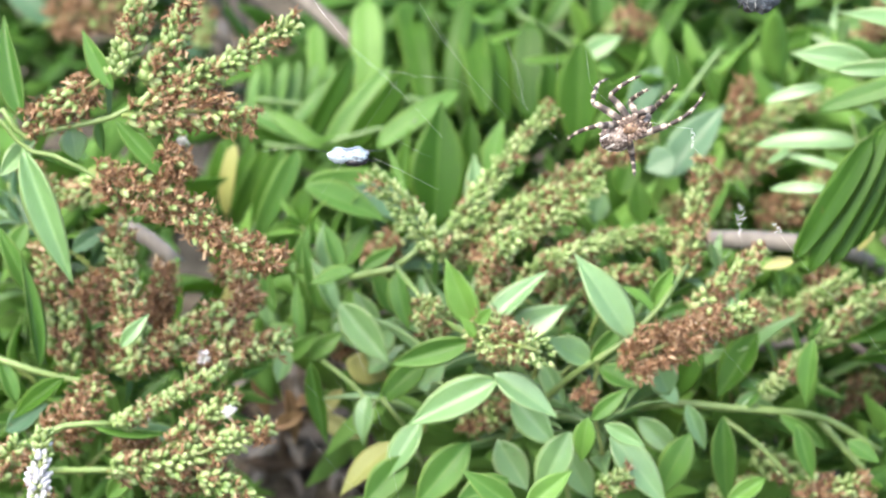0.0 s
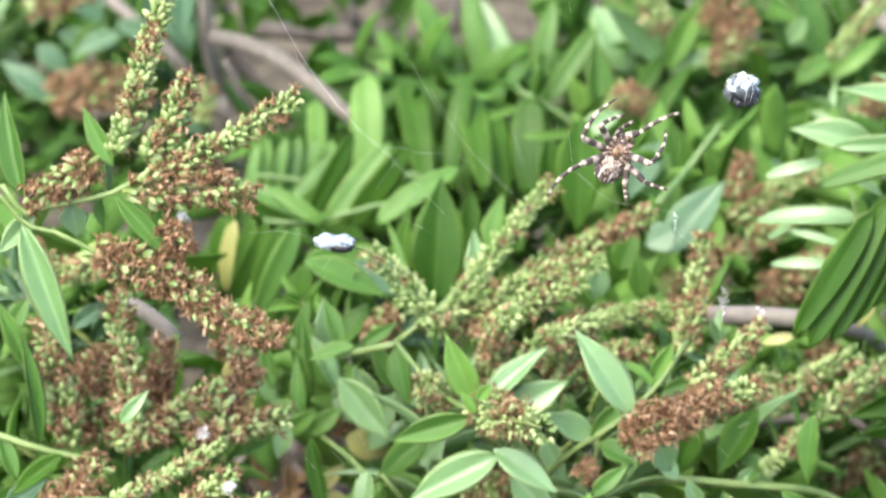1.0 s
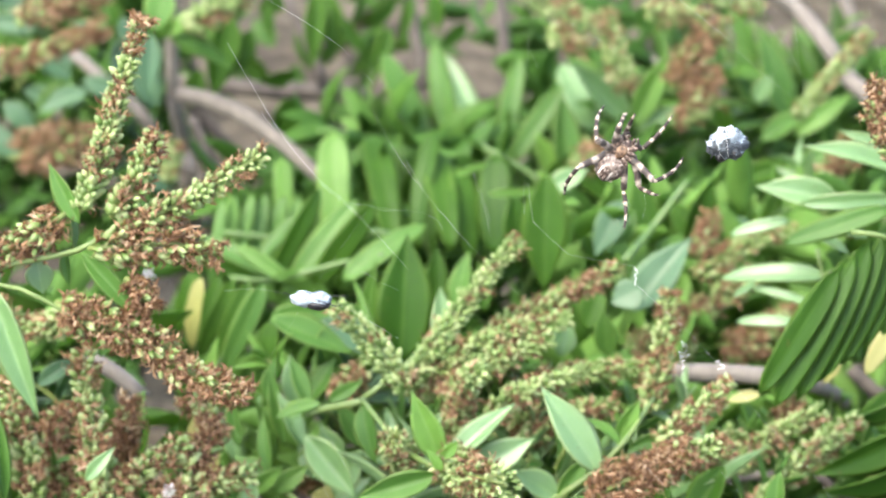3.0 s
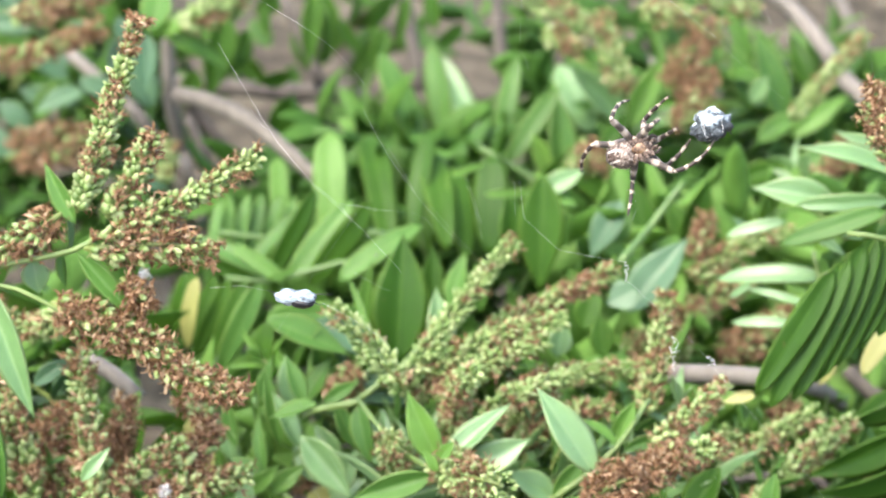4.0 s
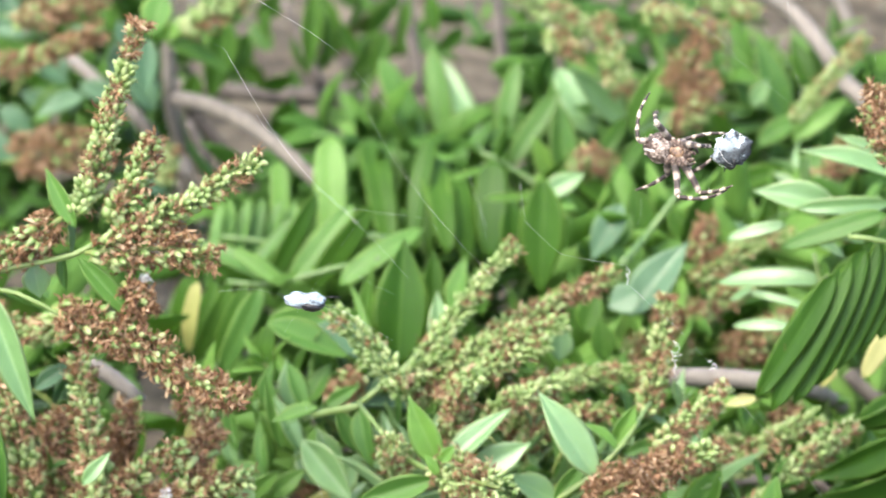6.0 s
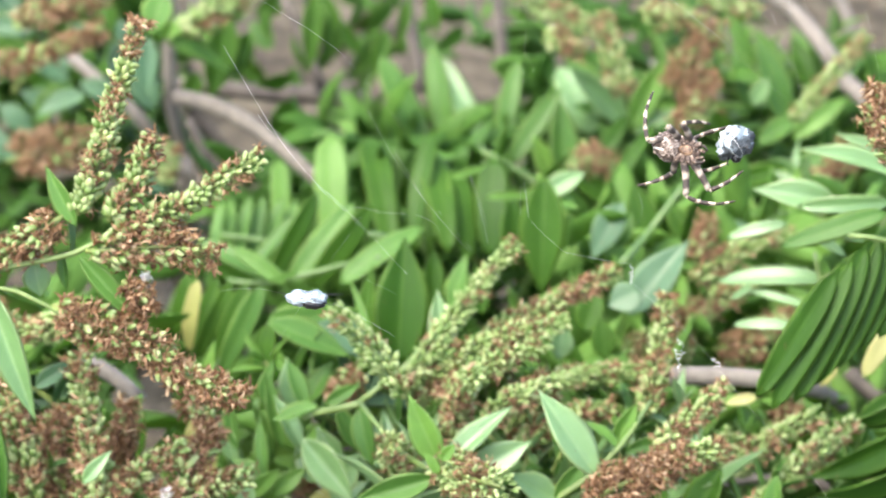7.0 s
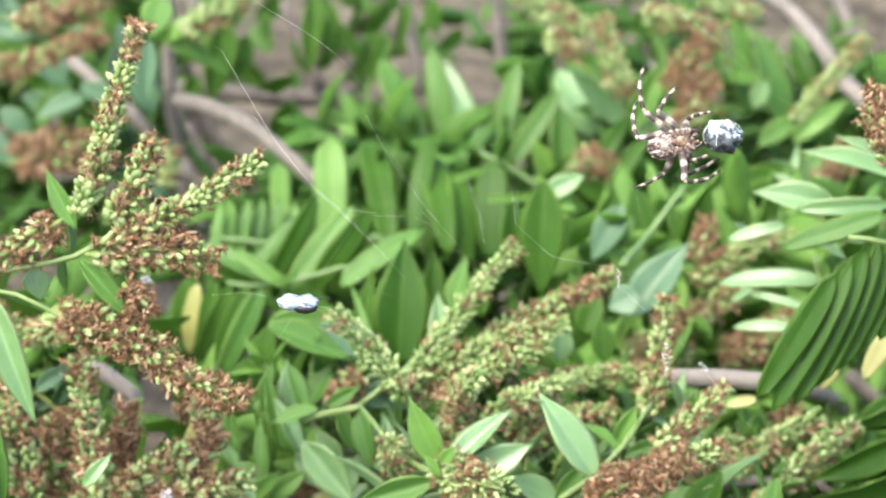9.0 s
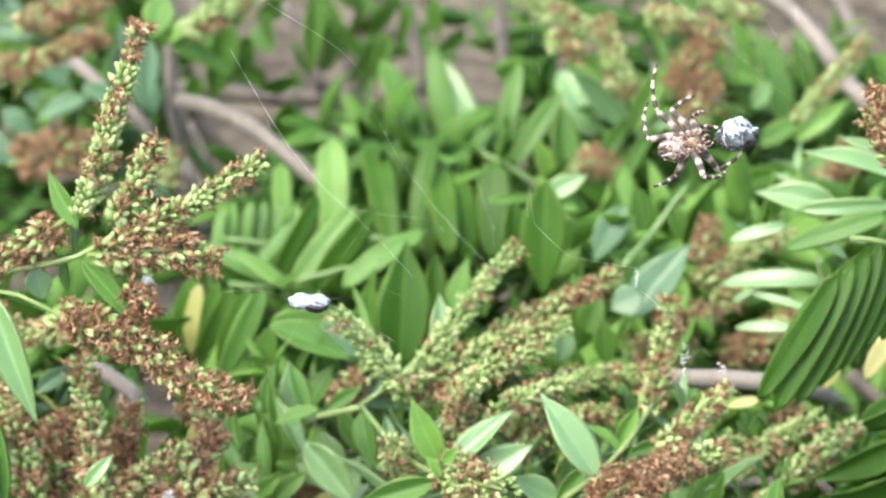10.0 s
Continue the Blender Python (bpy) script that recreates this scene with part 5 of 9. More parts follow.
leaf(back_bush, (-0.0343, 1.2269, 0.1839), (-0.0396, 1.2347, 0.2008), 0.0047, DEEP, roll=10, variant=0)
leaf(back_bush, (-0.0343, 1.2269, 0.1839), (-0.0319, 1.2347, 0.2008), 0.0044, GREEN, roll=10, variant=0)
leaf(back_bush, (-0.0343, 1.2269, 0.1839), (-0.0267, 1.2325, 0.1960), 0.0044, GREEN, roll=10, variant=0)
leaf(back_bush, (-0.0343, 1.2269, 0.1839), (-0.0224, 1.2347, 0.2008), 0.0041, DEEP, roll=10, variant=0)
leaf(back_bush, (-0.0356, 1.1888, 0.1969), (-0.0435, 1.1911, 0.2020), 0.0068, FRESH, variant=0)
stem(back_bush, [(-0.0198, 1.1918, 0.0000), (-0.0343, 1.2196, 0.1684), (-0.0339, 1.2261, 0.1824), (-0.0343, 1.2297, 0.1900)], 0.0014, 0.0010, LEAFY_STEM, "stem", 0.15)
# leaves beside the spider's prey, lower
stem(back_bush, [(0.0623, 0.9945, 0.2299), (0.0735, 1.0177, 0.2323), (0.0855, 1.0245, 0.2469)], 0.0017, 0.0012, LEAFY_STEM, "stem", 0.15)
leaf(back_bush, (0.0638, 1.0218, 0.2410), (0.0522, 1.0133, 0.2228), 0.0142, BLUE, roll=12, variant=0)
leaf(back_bush, (0.0641, 0.9780, 0.2183), (0.0844, 0.9891, 0.2420), 0.0186, BLUE, roll=-12, variant=0)
leaf(back_bush, (0.0610, 1.0242, 0.2226), (0.0677, 1.0294, 0.2336), 0.0099, GREEN, roll=10, variant=0)
leaf(back_bush, (0.0564, 1.0307, 0.2128), (0.0482, 1.0350, 0.2221), 0.0110, DEEP, roll=10, variant=0)
leaf(back_bush, (0.0670, 0.9723, 0.2297), (0.0563, 0.9703, 0.2253), 0.0142, BLUE, roll=5, variant=0)
leaf(back_bush, (0.0476, 0.9666, 0.2174), (0.0534, 0.9732, 0.2315), 0.0118, DEEP, roll=10, variant=0)
leaf(back_bush, (0.0543, 0.9447, 0.2178), (0.0528, 0.9511, 0.2315), 0.0107, DEEP, roll=-10, variant=0)
leaf(back_bush, (0.0375, 0.9269, 0.2269), (0.0403, 0.9320, 0.2378), 0.0105, PALE, roll=10, variant=0)
leaf(back_bush, (0.0868, 1.0423, 0.2142), (0.0985, 1.0526, 0.2362), 0.0166, DEEP, roll=8, variant=0, normal=(0.15, -0.97, -0.1))
leaf(back_bush, (0.0761, 1.0514, 0.2100), (0.0695, 1.0618, 0.2322), 0.0147, DEEP, roll=-10, variant=0, normal=(0.15, -0.97, -0.1))
leaf(back_bush, (0.1051, 1.0605, 0.2057), (0.1107, 1.0706, 0.2274), 0.0148, DEEP, roll=10, variant=0, normal=(0.15, -0.97, -0.1))
leaf(back_bush, (0.0946, 1.0596, 0.2038), (0.0831, 1.0676, 0.2209), 0.0138, DEEP, roll=12, variant=0, normal=(0.15, -0.97, -0.1))
leaf(back_bush, (0.0579, 1.0614, 0.2076), (0.0642, 1.0702, 0.2266), 0.0133, DEEP, roll=-8, variant=0, normal=(0.15, -0.97, -0.1))
leaf(back_bush, (0.1126, 1.0432, 0.2160), (0.0985, 1.0463, 0.2226), 0.0116, BLUE, variant=0)

far_left_bush = thing("hebe_bush", (-0.1649, 1.4274, 0.0000), "straggling bush with bare grey branches and blue-green leaves", "shrub", group="bushes in the bed")
stem(far_left_bush, [(-0.1349, 1.4074, 0.0000), (-0.1119, 1.2562, 0.1403), (-0.1130, 1.2538, 0.1588), (-0.1160, 1.2446, 0.1864), (-0.1163, 1.2434, 0.2076), (-0.1146, 1.2397, 0.2470)], 0.0038, 0.0028, BARK, "branch", 0.2)
stem(far_left_bush, [(-0.1299, 1.4074, 0.0000), (-0.1107, 1.2567, 0.1415), (-0.1214, 1.2538, 0.1588), (-0.1292, 1.2507, 0.1760), (-0.1419, 1.2559, 0.1870), (-0.1625, 1.2724, 0.1987)], 0.0038, 0.0028, BARK, "branch", 0.2)
stem(far_left_bush, [(-0.0362, 1.1246, 0.1941), (-0.0495, 1.1287, 0.2027), (-0.0632, 1.1421, 0.2100), (-0.0772, 1.1548, 0.2157), (-0.0935, 1.1664, 0.2192), (-0.1074, 1.1760, 0.2182)], 0.0029, 0.0036, DIMMED_BARK, "branch", 0.2)
stem(far_left_bush, [(-0.0376, 1.3508, 0.1539), (-0.0584, 1.3490, 0.1501), (-0.0910, 1.3673, 0.1421), (-0.1200, 1.3682, 0.1440)], 0.0019, 0.0027, DARK_BARK, "branch", 0.2)
stem(far_left_bush, [(-0.1132, 1.3287, 0.1066), (-0.1002, 1.3364, 0.1231), (-0.1158, 1.3452, 0.1421), (-0.1184, 1.3541, 0.1610)], 0.0035, 0.0027, DARK_BARK, "branch", 0.2)
stem(far_left_bush, [(-0.1154, 0.9046, 0.2382), (-0.1063, 0.9023, 0.2333), (-0.0972, 0.8988, 0.2259)], 0.0029, 0.0025, BARK, "branch", 0.2)
stem(far_left_bush, [(-0.1158, 1.3673, 0.1893), (-0.1095, 1.3794, 0.1679), (-0.1083, 1.3890, 0.1413)], 0.0024, 0.0022, BARK, "branch", 0.2)
# deep-green leaves below, many turned face-down, stand in for shaded ones
leaf(far_left_bush, (-0.1147, 1.2101, 0.2308), (-0.0870, 1.2016, 0.2212), 0.0106, GREEN, shape="lance")
leaf(far_left_bush, (-0.1158, 1.2091, 0.2287), (-0.1210, 1.2162, 0.2482), 0.0135, DEEP, shape="lance", normal=(0.10, -0.95, -0.15))
leaf(far_left_bush, (-0.1147, 1.2096, 0.2297), (-0.1005, 1.2117, 0.2425), 0.0086, FRESH, shape="lance")
leaf(far_left_bush, (-0.1230, 1.2343, 0.1881), (-0.1309, 1.2392, 0.2106), 0.0148, BLUE, shape="lance")
leaf(far_left_bush, (-0.1517, 1.2373, 0.1946), (-0.1726, 1.2296, 0.1900), 0.0124, BLUE, shape="lance")
leaf(far_left_bush, (-0.1541, 1.2394, 0.1989), (-0.1351, 1.2371, 0.1921), 0.0114, BLUE, shape="lance")
leaf(far_left_bush, (-0.1589, 1.2394, 0.1989), (-0.1780, 1.2450, 0.2121), 0.0124, BLUE, shape="lance")
leaf(far_left_bush, (-0.1759, 1.2507, 0.1760), (-0.1585, 1.2561, 0.1948), 0.0125, GREEN, shape="lance")
leaf(far_left_bush, (-0.1904, 1.2538, 0.1826), (-0.1755, 1.2462, 0.1726), 0.0125, BLUE, shape="lance")
leaf(far_left_bush, (-0.1489, 1.2629, 0.1549), (-0.1614, 1.2728, 0.1721), 0.0143, DEEP, shape="lance", normal=(0.20, -0.95, -0.40))
leaf(far_left_bush, (-0.1330, 1.2038, 0.1701), (-0.1140, 1.2007, 0.1663), 0.0112, BLUE, shape="lance")
leaf(far_left_bush, (-0.1831, 1.2435, 0.1606), (-0.2044, 1.2480, 0.1798), 0.0151, BLUE, shape="lance")
leaf(far_left_bush, (-0.1785, 1.2859, 0.2040), (-0.2033, 1.2893, 0.2080), 0.0127, BLUE, shape="lance")
leaf(far_left_bush, (-0.1460, 1.3046, 0.1968), (-0.1534, 1.3119, 0.2153), 0.0129, DEEP, shape="lance", normal=(-0.15, -0.95, -0.30))
leaf(far_left_bush, (-0.0571, 1.1888, 0.1614), (-0.0710, 1.1936, 0.1772), 0.0082, GREEN, shape="lance")
leaf(far_left_bush, (-0.0982, 1.4029, 0.1473), (-0.0821, 1.3980, 0.1319), 0.0139, DEEP, shape="lance", normal=(0.10, -0.95, -0.15))
leaf(far_left_bush, (-0.0726, 1.4355, 0.1463), (-0.0616, 1.4230, 0.1247), 0.0125, DEEP, shape="lance", normal=(0.20, -0.95, -0.40))
leaf(far_left_bush, (-0.0919, 1.4390, 0.1538), (-0.0726, 1.4419, 0.1644), 0.0142, DEEP, shape="lance", normal=(-0.15, -0.95, -0.30))
leaf(far_left_bush, (-0.0500, 1.4168, 0.1535), (-0.0608, 1.4259, 0.1732), 0.0123, DEEP, shape="lance", normal=(0.10, -0.95, -0.15))
leaf(far_left_bush, (-0.0608, 1.4110, 0.1412), (-0.0445, 1.4163, 0.1595), 0.0112, DEEP, shape="lance", normal=(0.20, -0.95, -0.40))
leaf(far_left_bush, (-0.0374, 1.4542, 0.1391), (-0.0262, 1.4622, 0.1539), 0.0115, DEEP, shape="lance", normal=(-0.15, -0.95, -0.30))
leaf(far_left_bush, (-0.0717, 1.4099, 0.1387), (-0.0768, 1.3933, 0.1163), 0.0140, DEEP, shape="lance", normal=(0.10, -0.95, -0.15))
leaf(far_left_bush, (-0.0442, 1.3983, 0.1376), (-0.0280, 1.4063, 0.1575), 0.0100, DEEP, shape="lance", normal=(0.20, -0.95, -0.40))
leaf(far_left_bush, (-0.0826, 1.4133, 0.1461), (-0.0934, 1.4192, 0.1584), 0.0123, GREEN, shape="lance")
leaf(far_left_bush, (-0.0323, 1.3552, 0.1633), (-0.0427, 1.3431, 0.1458), 0.0097, DEEP, shape="lance", normal=(-0.15, -0.95, -0.30))
leaf(far_left_bush, (-0.1973, 1.3394, 0.2059), (-0.1776, 1.3379, 0.2129), 0.0109, DEEP, roll=-20, shape="lance", normal=(0.10, -0.95, -0.15))
leaf(far_left_bush, (-0.1633, 1.3223, 0.1685), (-0.1686, 1.3141, 0.1533), 0.0132, BLUE, roll=-20, shape="lance")
leaf(far_left_bush, (-0.2051, 1.3683, 0.1467), (-0.1841, 1.3635, 0.1441), 0.0122, DEEP, roll=20, shape="lance", normal=(0.20, -0.95, -0.40))
leaf(far_left_bush, (-0.1678, 1.3470, 0.1553), (-0.1802, 1.3504, 0.1693), 0.0126, BLUE, roll=-20, shape="lance")
leaf(far_left_bush, (-0.1700, 1.3156, 0.1823), (-0.1758, 1.3086, 0.1669), 0.0119, BLUE, shape="lance")
leaf(far_left_bush, (-0.1669, 1.3451, 0.2020), (-0.1667, 1.3333, 0.1874), 0.0117, BLUE, roll=20, shape="lance")
leaf(far_left_bush, (-0.1489, 1.3225, 0.1701), (-0.1670, 1.3258, 0.1775), 0.0128, BLUE, shape="lance")
leaf(far_left_bush, (-0.1566, 1.3233, 0.1199), (-0.1766, 1.3197, 0.1172), 0.0133, DEEP, roll=-20, shape="lance", normal=(-0.15, -0.95, -0.30))
leaf(far_left_bush, (-0.1950, 1.3148, 0.1362), (-0.1775, 1.3174, 0.1455), 0.0102, BLUE, roll=20, shape="lance")
leaf(far_left_bush, (-0.1867, 1.3107, 0.2029), (-0.2040, 1.3152, 0.2108), 0.0131, BLUE, roll=20, shape="lance")
leaf(far_left_bush, (-0.1500, 1.3337, 0.1406), (-0.1291, 1.3279, 0.1399), 0.0131, BLUE, shape="lance")
leaf(far_left_bush, (-0.1453, 1.3526, 0.1801), (-0.1578, 1.3569, 0.1938), 0.0142, DEEP, shape="lance", normal=(0.10, -0.95, -0.15))
leaf(far_left_bush, (-0.2047, 1.3399, 0.1885), (-0.1981, 1.3468, 0.2041), 0.0098, DEEP, roll=-20, shape="lance", normal=(0.20, -0.95, -0.40))
leaf(far_left_bush, (-0.1482, 1.2967, 0.1955), (-0.1660, 1.2980, 0.2030), 0.0098, BLUE, roll=20, shape="lance")
leaf(far_left_bush, (-0.1869, 1.2843, 0.1679), (-0.2063, 1.2810, 0.1680), 0.0136, DEEP, roll=-20, shape="lance", normal=(-0.15, -0.95, -0.30))
leaf(far_left_bush, (-0.1633, 1.2742, 0.1641), (-0.1678, 1.2644, 0.1501), 0.0135, DEEP, shape="lance", normal=(0.10, -0.95, -0.15))
leaf(far_left_bush, (-0.1465, 1.3528, 0.1733), (-0.1257, 1.3503, 0.1773), 0.0135, DEEP, shape="lance", normal=(0.20, -0.95, -0.40))
leaf(far_left_bush, (-0.1552, 1.3161, 0.1489), (-0.1374, 1.3105, 0.1414), 0.0127, BLUE, roll=-20, shape="lance")
leaf(far_left_bush, (-0.1878, 1.3443, 0.1577), (-0.1670, 1.3415, 0.1633), 0.0101, BLUE, roll=20, shape="lance")
leaf(far_left_bush, (-0.2137, 1.3465, 0.1039), (-0.2225, 1.3533, 0.1192), 0.0109, BLUE, roll=-20, shape="lance")
leaf(far_left_bush, (-0.1435, 1.3210, 0.2004), (-0.1578, 1.3256, 0.2120), 0.0110, DEEP, shape="lance", normal=(-0.15, -0.95, -0.30))
leaf(far_left_bush, (-0.1878, 1.3203, 0.1753), (-0.1746, 1.3155, 0.1628), 0.0134, DEEP, roll=20, shape="lance", normal=(0.10, -0.95, -0.15))
leaf(far_left_bush, (-0.1682, 1.2807, 0.1701), (-0.1854, 1.2796, 0.1789), 0.0126, BLUE, roll=-20, shape="lance")
leaf(far_left_bush, (-0.2011, 1.3338, 0.2059), (-0.1851, 1.3360, 0.2172), 0.0117, DEEP, roll=-20, shape="lance", normal=(0.20, -0.95, -0.40))
leaf(far_left_bush, (-0.1362, 1.3186, 0.1195), (-0.1449, 1.3078, 0.1066), 0.0118, DEEP, roll=-20, shape="lance", normal=(-0.15, -0.95, -0.30))
leaf(far_left_bush, (-0.1439, 1.3359, 0.1176), (-0.1645, 1.3347, 0.1144), 0.0124, BLUE, shape="lance")
stem(far_left_bush, [(-0.1215, 1.2997, 0.1745), (-0.1014, 1.2986, 0.1722), (-0.0788, 1.2978, 0.1704), (-0.0562, 1.2974, 0.1695), (-0.0361, 1.2963, 0.1672)], 0.0035, 0.0043, DARK_BARK, "branch", 0.2)
stem(far_left_bush, [(-0.0708, 1.3062, 0.2122), (-0.0653, 1.3009, 0.2009), (-0.0596, 1.2957, 0.1896), (-0.0543, 1.2894, 0.1760)], 0.0022, 0.0027, DARK_BARK, "branch", 0.2)
stem(far_left_bush, [(-0.1082, 1.2282, 0.1868), (-0.1035, 1.2246, 0.1792), (-0.0982, 1.2196, 0.1684)], 0.0021, 0.0021, DARK_BARK, "branch", 0.2)
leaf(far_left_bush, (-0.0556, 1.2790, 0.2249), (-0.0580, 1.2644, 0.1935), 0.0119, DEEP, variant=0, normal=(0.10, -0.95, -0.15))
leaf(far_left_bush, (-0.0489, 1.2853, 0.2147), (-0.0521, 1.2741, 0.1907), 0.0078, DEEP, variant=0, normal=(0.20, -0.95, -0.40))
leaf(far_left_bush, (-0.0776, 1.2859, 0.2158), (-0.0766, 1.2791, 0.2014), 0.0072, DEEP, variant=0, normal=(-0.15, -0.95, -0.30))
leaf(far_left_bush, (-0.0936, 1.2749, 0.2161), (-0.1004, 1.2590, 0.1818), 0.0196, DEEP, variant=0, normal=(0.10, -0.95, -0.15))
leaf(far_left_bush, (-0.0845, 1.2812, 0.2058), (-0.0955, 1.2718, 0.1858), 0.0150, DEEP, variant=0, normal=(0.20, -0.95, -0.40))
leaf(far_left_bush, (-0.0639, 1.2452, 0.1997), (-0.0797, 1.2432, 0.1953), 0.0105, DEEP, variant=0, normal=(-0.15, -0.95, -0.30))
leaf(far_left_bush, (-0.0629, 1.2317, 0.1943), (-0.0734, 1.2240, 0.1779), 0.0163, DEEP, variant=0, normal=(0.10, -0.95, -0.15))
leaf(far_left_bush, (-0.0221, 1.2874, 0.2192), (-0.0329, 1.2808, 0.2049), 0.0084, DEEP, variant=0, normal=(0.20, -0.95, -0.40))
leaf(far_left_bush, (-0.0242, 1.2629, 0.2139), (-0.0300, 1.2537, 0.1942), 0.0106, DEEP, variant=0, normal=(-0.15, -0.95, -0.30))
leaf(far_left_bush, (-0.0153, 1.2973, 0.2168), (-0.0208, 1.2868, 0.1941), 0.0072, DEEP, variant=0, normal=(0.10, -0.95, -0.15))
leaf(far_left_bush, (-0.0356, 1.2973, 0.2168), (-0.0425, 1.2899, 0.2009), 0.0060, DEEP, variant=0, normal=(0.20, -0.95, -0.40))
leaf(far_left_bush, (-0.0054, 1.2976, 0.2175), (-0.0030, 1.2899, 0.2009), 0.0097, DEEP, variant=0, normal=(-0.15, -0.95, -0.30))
leaf(far_left_bush, (-0.1063, 1.1286, 0.2808), (-0.1123, 1.1217, 0.2660), 0.0157, GREEN, variant=0)
leaf(far_left_bush, (-0.1160, 1.1587, 0.2507), (-0.1174, 1.1485, 0.2289), 0.0119, BLUE, variant=0)
leaf(far_left_bush, (-0.1078, 1.2739, 0.1902), (-0.1115, 1.2667, 0.1747), 0.0120, DEEP, variant=0, normal=(0.10, -0.95, -0.15))
leaf(far_left_bush, (-0.0452, 1.2833, 0.2103), (-0.0354, 1.2760, 0.1947), 0.0078, DEEP, variant=0, normal=(0.20, -0.95, -0.40))
leaf(far_left_bush, (0.0088, 1.2729, 0.2116), (-0.0034, 1.2681, 0.2015), 0.0089, DEEP, variant=0, normal=(-0.15, -0.95, -0.30))
leaf(far_left_bush, (-0.1238, 1.1867, 0.2398), (-0.1352, 1.1790, 0.2233), 0.0167, BLUE, variant=0)
leaf(far_left_bush, (-0.1308, 1.1802, 0.2496), (-0.1184, 1.1726, 0.2332), 0.0127, BLUE, variant=0)
spike(far_left_bush, [(-0.1809, 1.1675, 0.2340), (-0.1606, 1.1698, 0.2391), (-0.1381, 1.1736, 0.2473)], 0.0047, 0.85, 0.7, 0.0035, seed=61)
spike(far_left_bush, [(-0.1719, 1.1755, 0.2514), (-0.1539, 1.1774, 0.2555), (-0.1359, 1.1798, 0.2606)], 0.0056, 0.6, 0.6, 0.0035, seed=62)
spike(far_left_bush, [(-0.1769, 1.1701, 0.1924), (-0.1609, 1.1721, 0.1966), (-0.1415, 1.1725, 0.1976)], 0.0114, 0.98, 0.98, 0.0035, seed=63)
spike(far_left_bush, [(-0.1069, 1.2017, 0.2365), (-0.0931, 1.2056, 0.2448), (-0.0769, 1.2095, 0.2532)], 0.0072, 0.3, 0.2, 0.0036, seed=64)
spike(far_left_bush, [(-0.1138, 1.1754, 0.1801), (-0.1115, 1.1813, 0.1926)], 0.0048, 0.2, 0.1, 0.0033, seed=65)

far_right_bush = thing("hebe_bush", (0.1299, 1.4093, 0.0000), "spreading bush with bare pale branches and faded seed spikes", "shrub", group="bushes in the bed")
stem(far_right_bush, [(0.1287, 1.2377, 0.2427), (0.1452, 1.2335, 0.2338), (0.1570, 1.2179, 0.2240), (0.1670, 1.2115, 0.2102), (0.1778, 1.1973, 0.2034), (0.1894, 1.1875, 0.1824)], 0.0032, 0.0041, BARK, "branch", 0.2)
stem(far_right_bush, [(0.1912, 1.4636, 0.1593), (0.1996, 1.4565, 0.1441), (0.2024, 1.4507, 0.1315)], 0.0029, 0.0032, BARK, "branch", 0.2)
stem(far_right_bush, [(-0.0100, 1.3300, 0.1567), (-0.0139, 1.3398, 0.1777), (-0.0185, 1.3518, 0.2034)], 0.0032, 0.0029, DARK_BARK, "branch", 0.2)
stem(far_right_bush, [(0.0298, 1.3278, 0.1521), (0.0262, 1.3387, 0.1754), (0.0237, 1.3518, 0.2034)], 0.0032, 0.0029, DARK_BARK, "branch", 0.2)
stem(far_right_bush, [(0.0798, 1.3574, 0.1681), (0.0941, 1.3354, 0.1684), (0.0979, 1.3115, 0.1643)], 0.0035, 0.0027, BARK, "branch", 0.2)
stem(far_right_bush, [(0.0716, 0.9202, 0.2244), (0.0883, 0.9201, 0.2241), (0.1050, 0.9196, 0.2231), (0.1260, 0.9358, 0.2104), (0.1482, 1.0215, 0.1576)], 0.0031, 0.0023, BARK, "branch", 0.15)
stem(far_right_bush, [(0.0873, 0.9138, 0.1869), (0.1023, 0.9147, 0.1889), (0.1191, 0.9142, 0.1879)], 0.0018, 0.0016, BARK, "branch", 0.2)
stem(far_right_bush, [(0.1241, 0.9235, 0.1840), (0.1411, 0.9179, 0.1720), (0.1505, 0.9147, 0.1652)], 0.0015, 0.0012, DARK_BARK, "branch", 0.2)
stem(far_right_bush, [(0.1319, 0.9848, 0.1973), (0.1329, 0.9781, 0.1829), (0.1323, 0.9748, 0.1757)], 0.0010, 0.0008, DARK_BARK, "branch", 0.2)
stem(far_right_bush, [(0.1444, 1.0009, 0.1845), (0.1525, 0.9975, 0.1772), (0.1646, 0.9950, 0.1717)], 0.0027, 0.0027, DARK_BARK, "branch", 0.2)
leaf(far_right_bush, (0.0757, 1.1754, 0.2038), (0.0893, 1.1875, 0.2309), 0.0142, FRESH, roll=15, shape="lance")
leaf(far_right_bush, (0.0745, 1.1759, 0.2049), (0.0490, 1.1784, 0.2309), 0.0156, PALE, roll=10, shape="lance")
leaf(far_right_bush, (0.0486, 1.1480, 0.1922), (0.0453, 1.1648, 0.2230), 0.0149, GREEN, shape="lance")
leaf(far_right_bush, (0.0456, 1.1566, 0.1872), (0.0353, 1.1628, 0.2079), 0.0117, FRESH, shape="lance")
leaf(far_right_bush, (0.0558, 1.1562, 0.1861), (0.0660, 1.1651, 0.2045), 0.0094, FRESH, shape="lance")
leaf(far_right_bush, (0.0768, 1.1750, 0.2028), (0.1016, 1.1761, 0.2147), 0.0095, PALE, shape="lance")
leaf(far_right_bush, (0.1407, 1.1944, 0.1971), (0.1304, 1.2020, 0.2363), 0.0168, GREEN, shape="lance")
leaf(far_right_bush, (0.1287, 1.2158, 0.1957), (0.1210, 1.2209, 0.2240), 0.0146, GREEN, shape="lance")
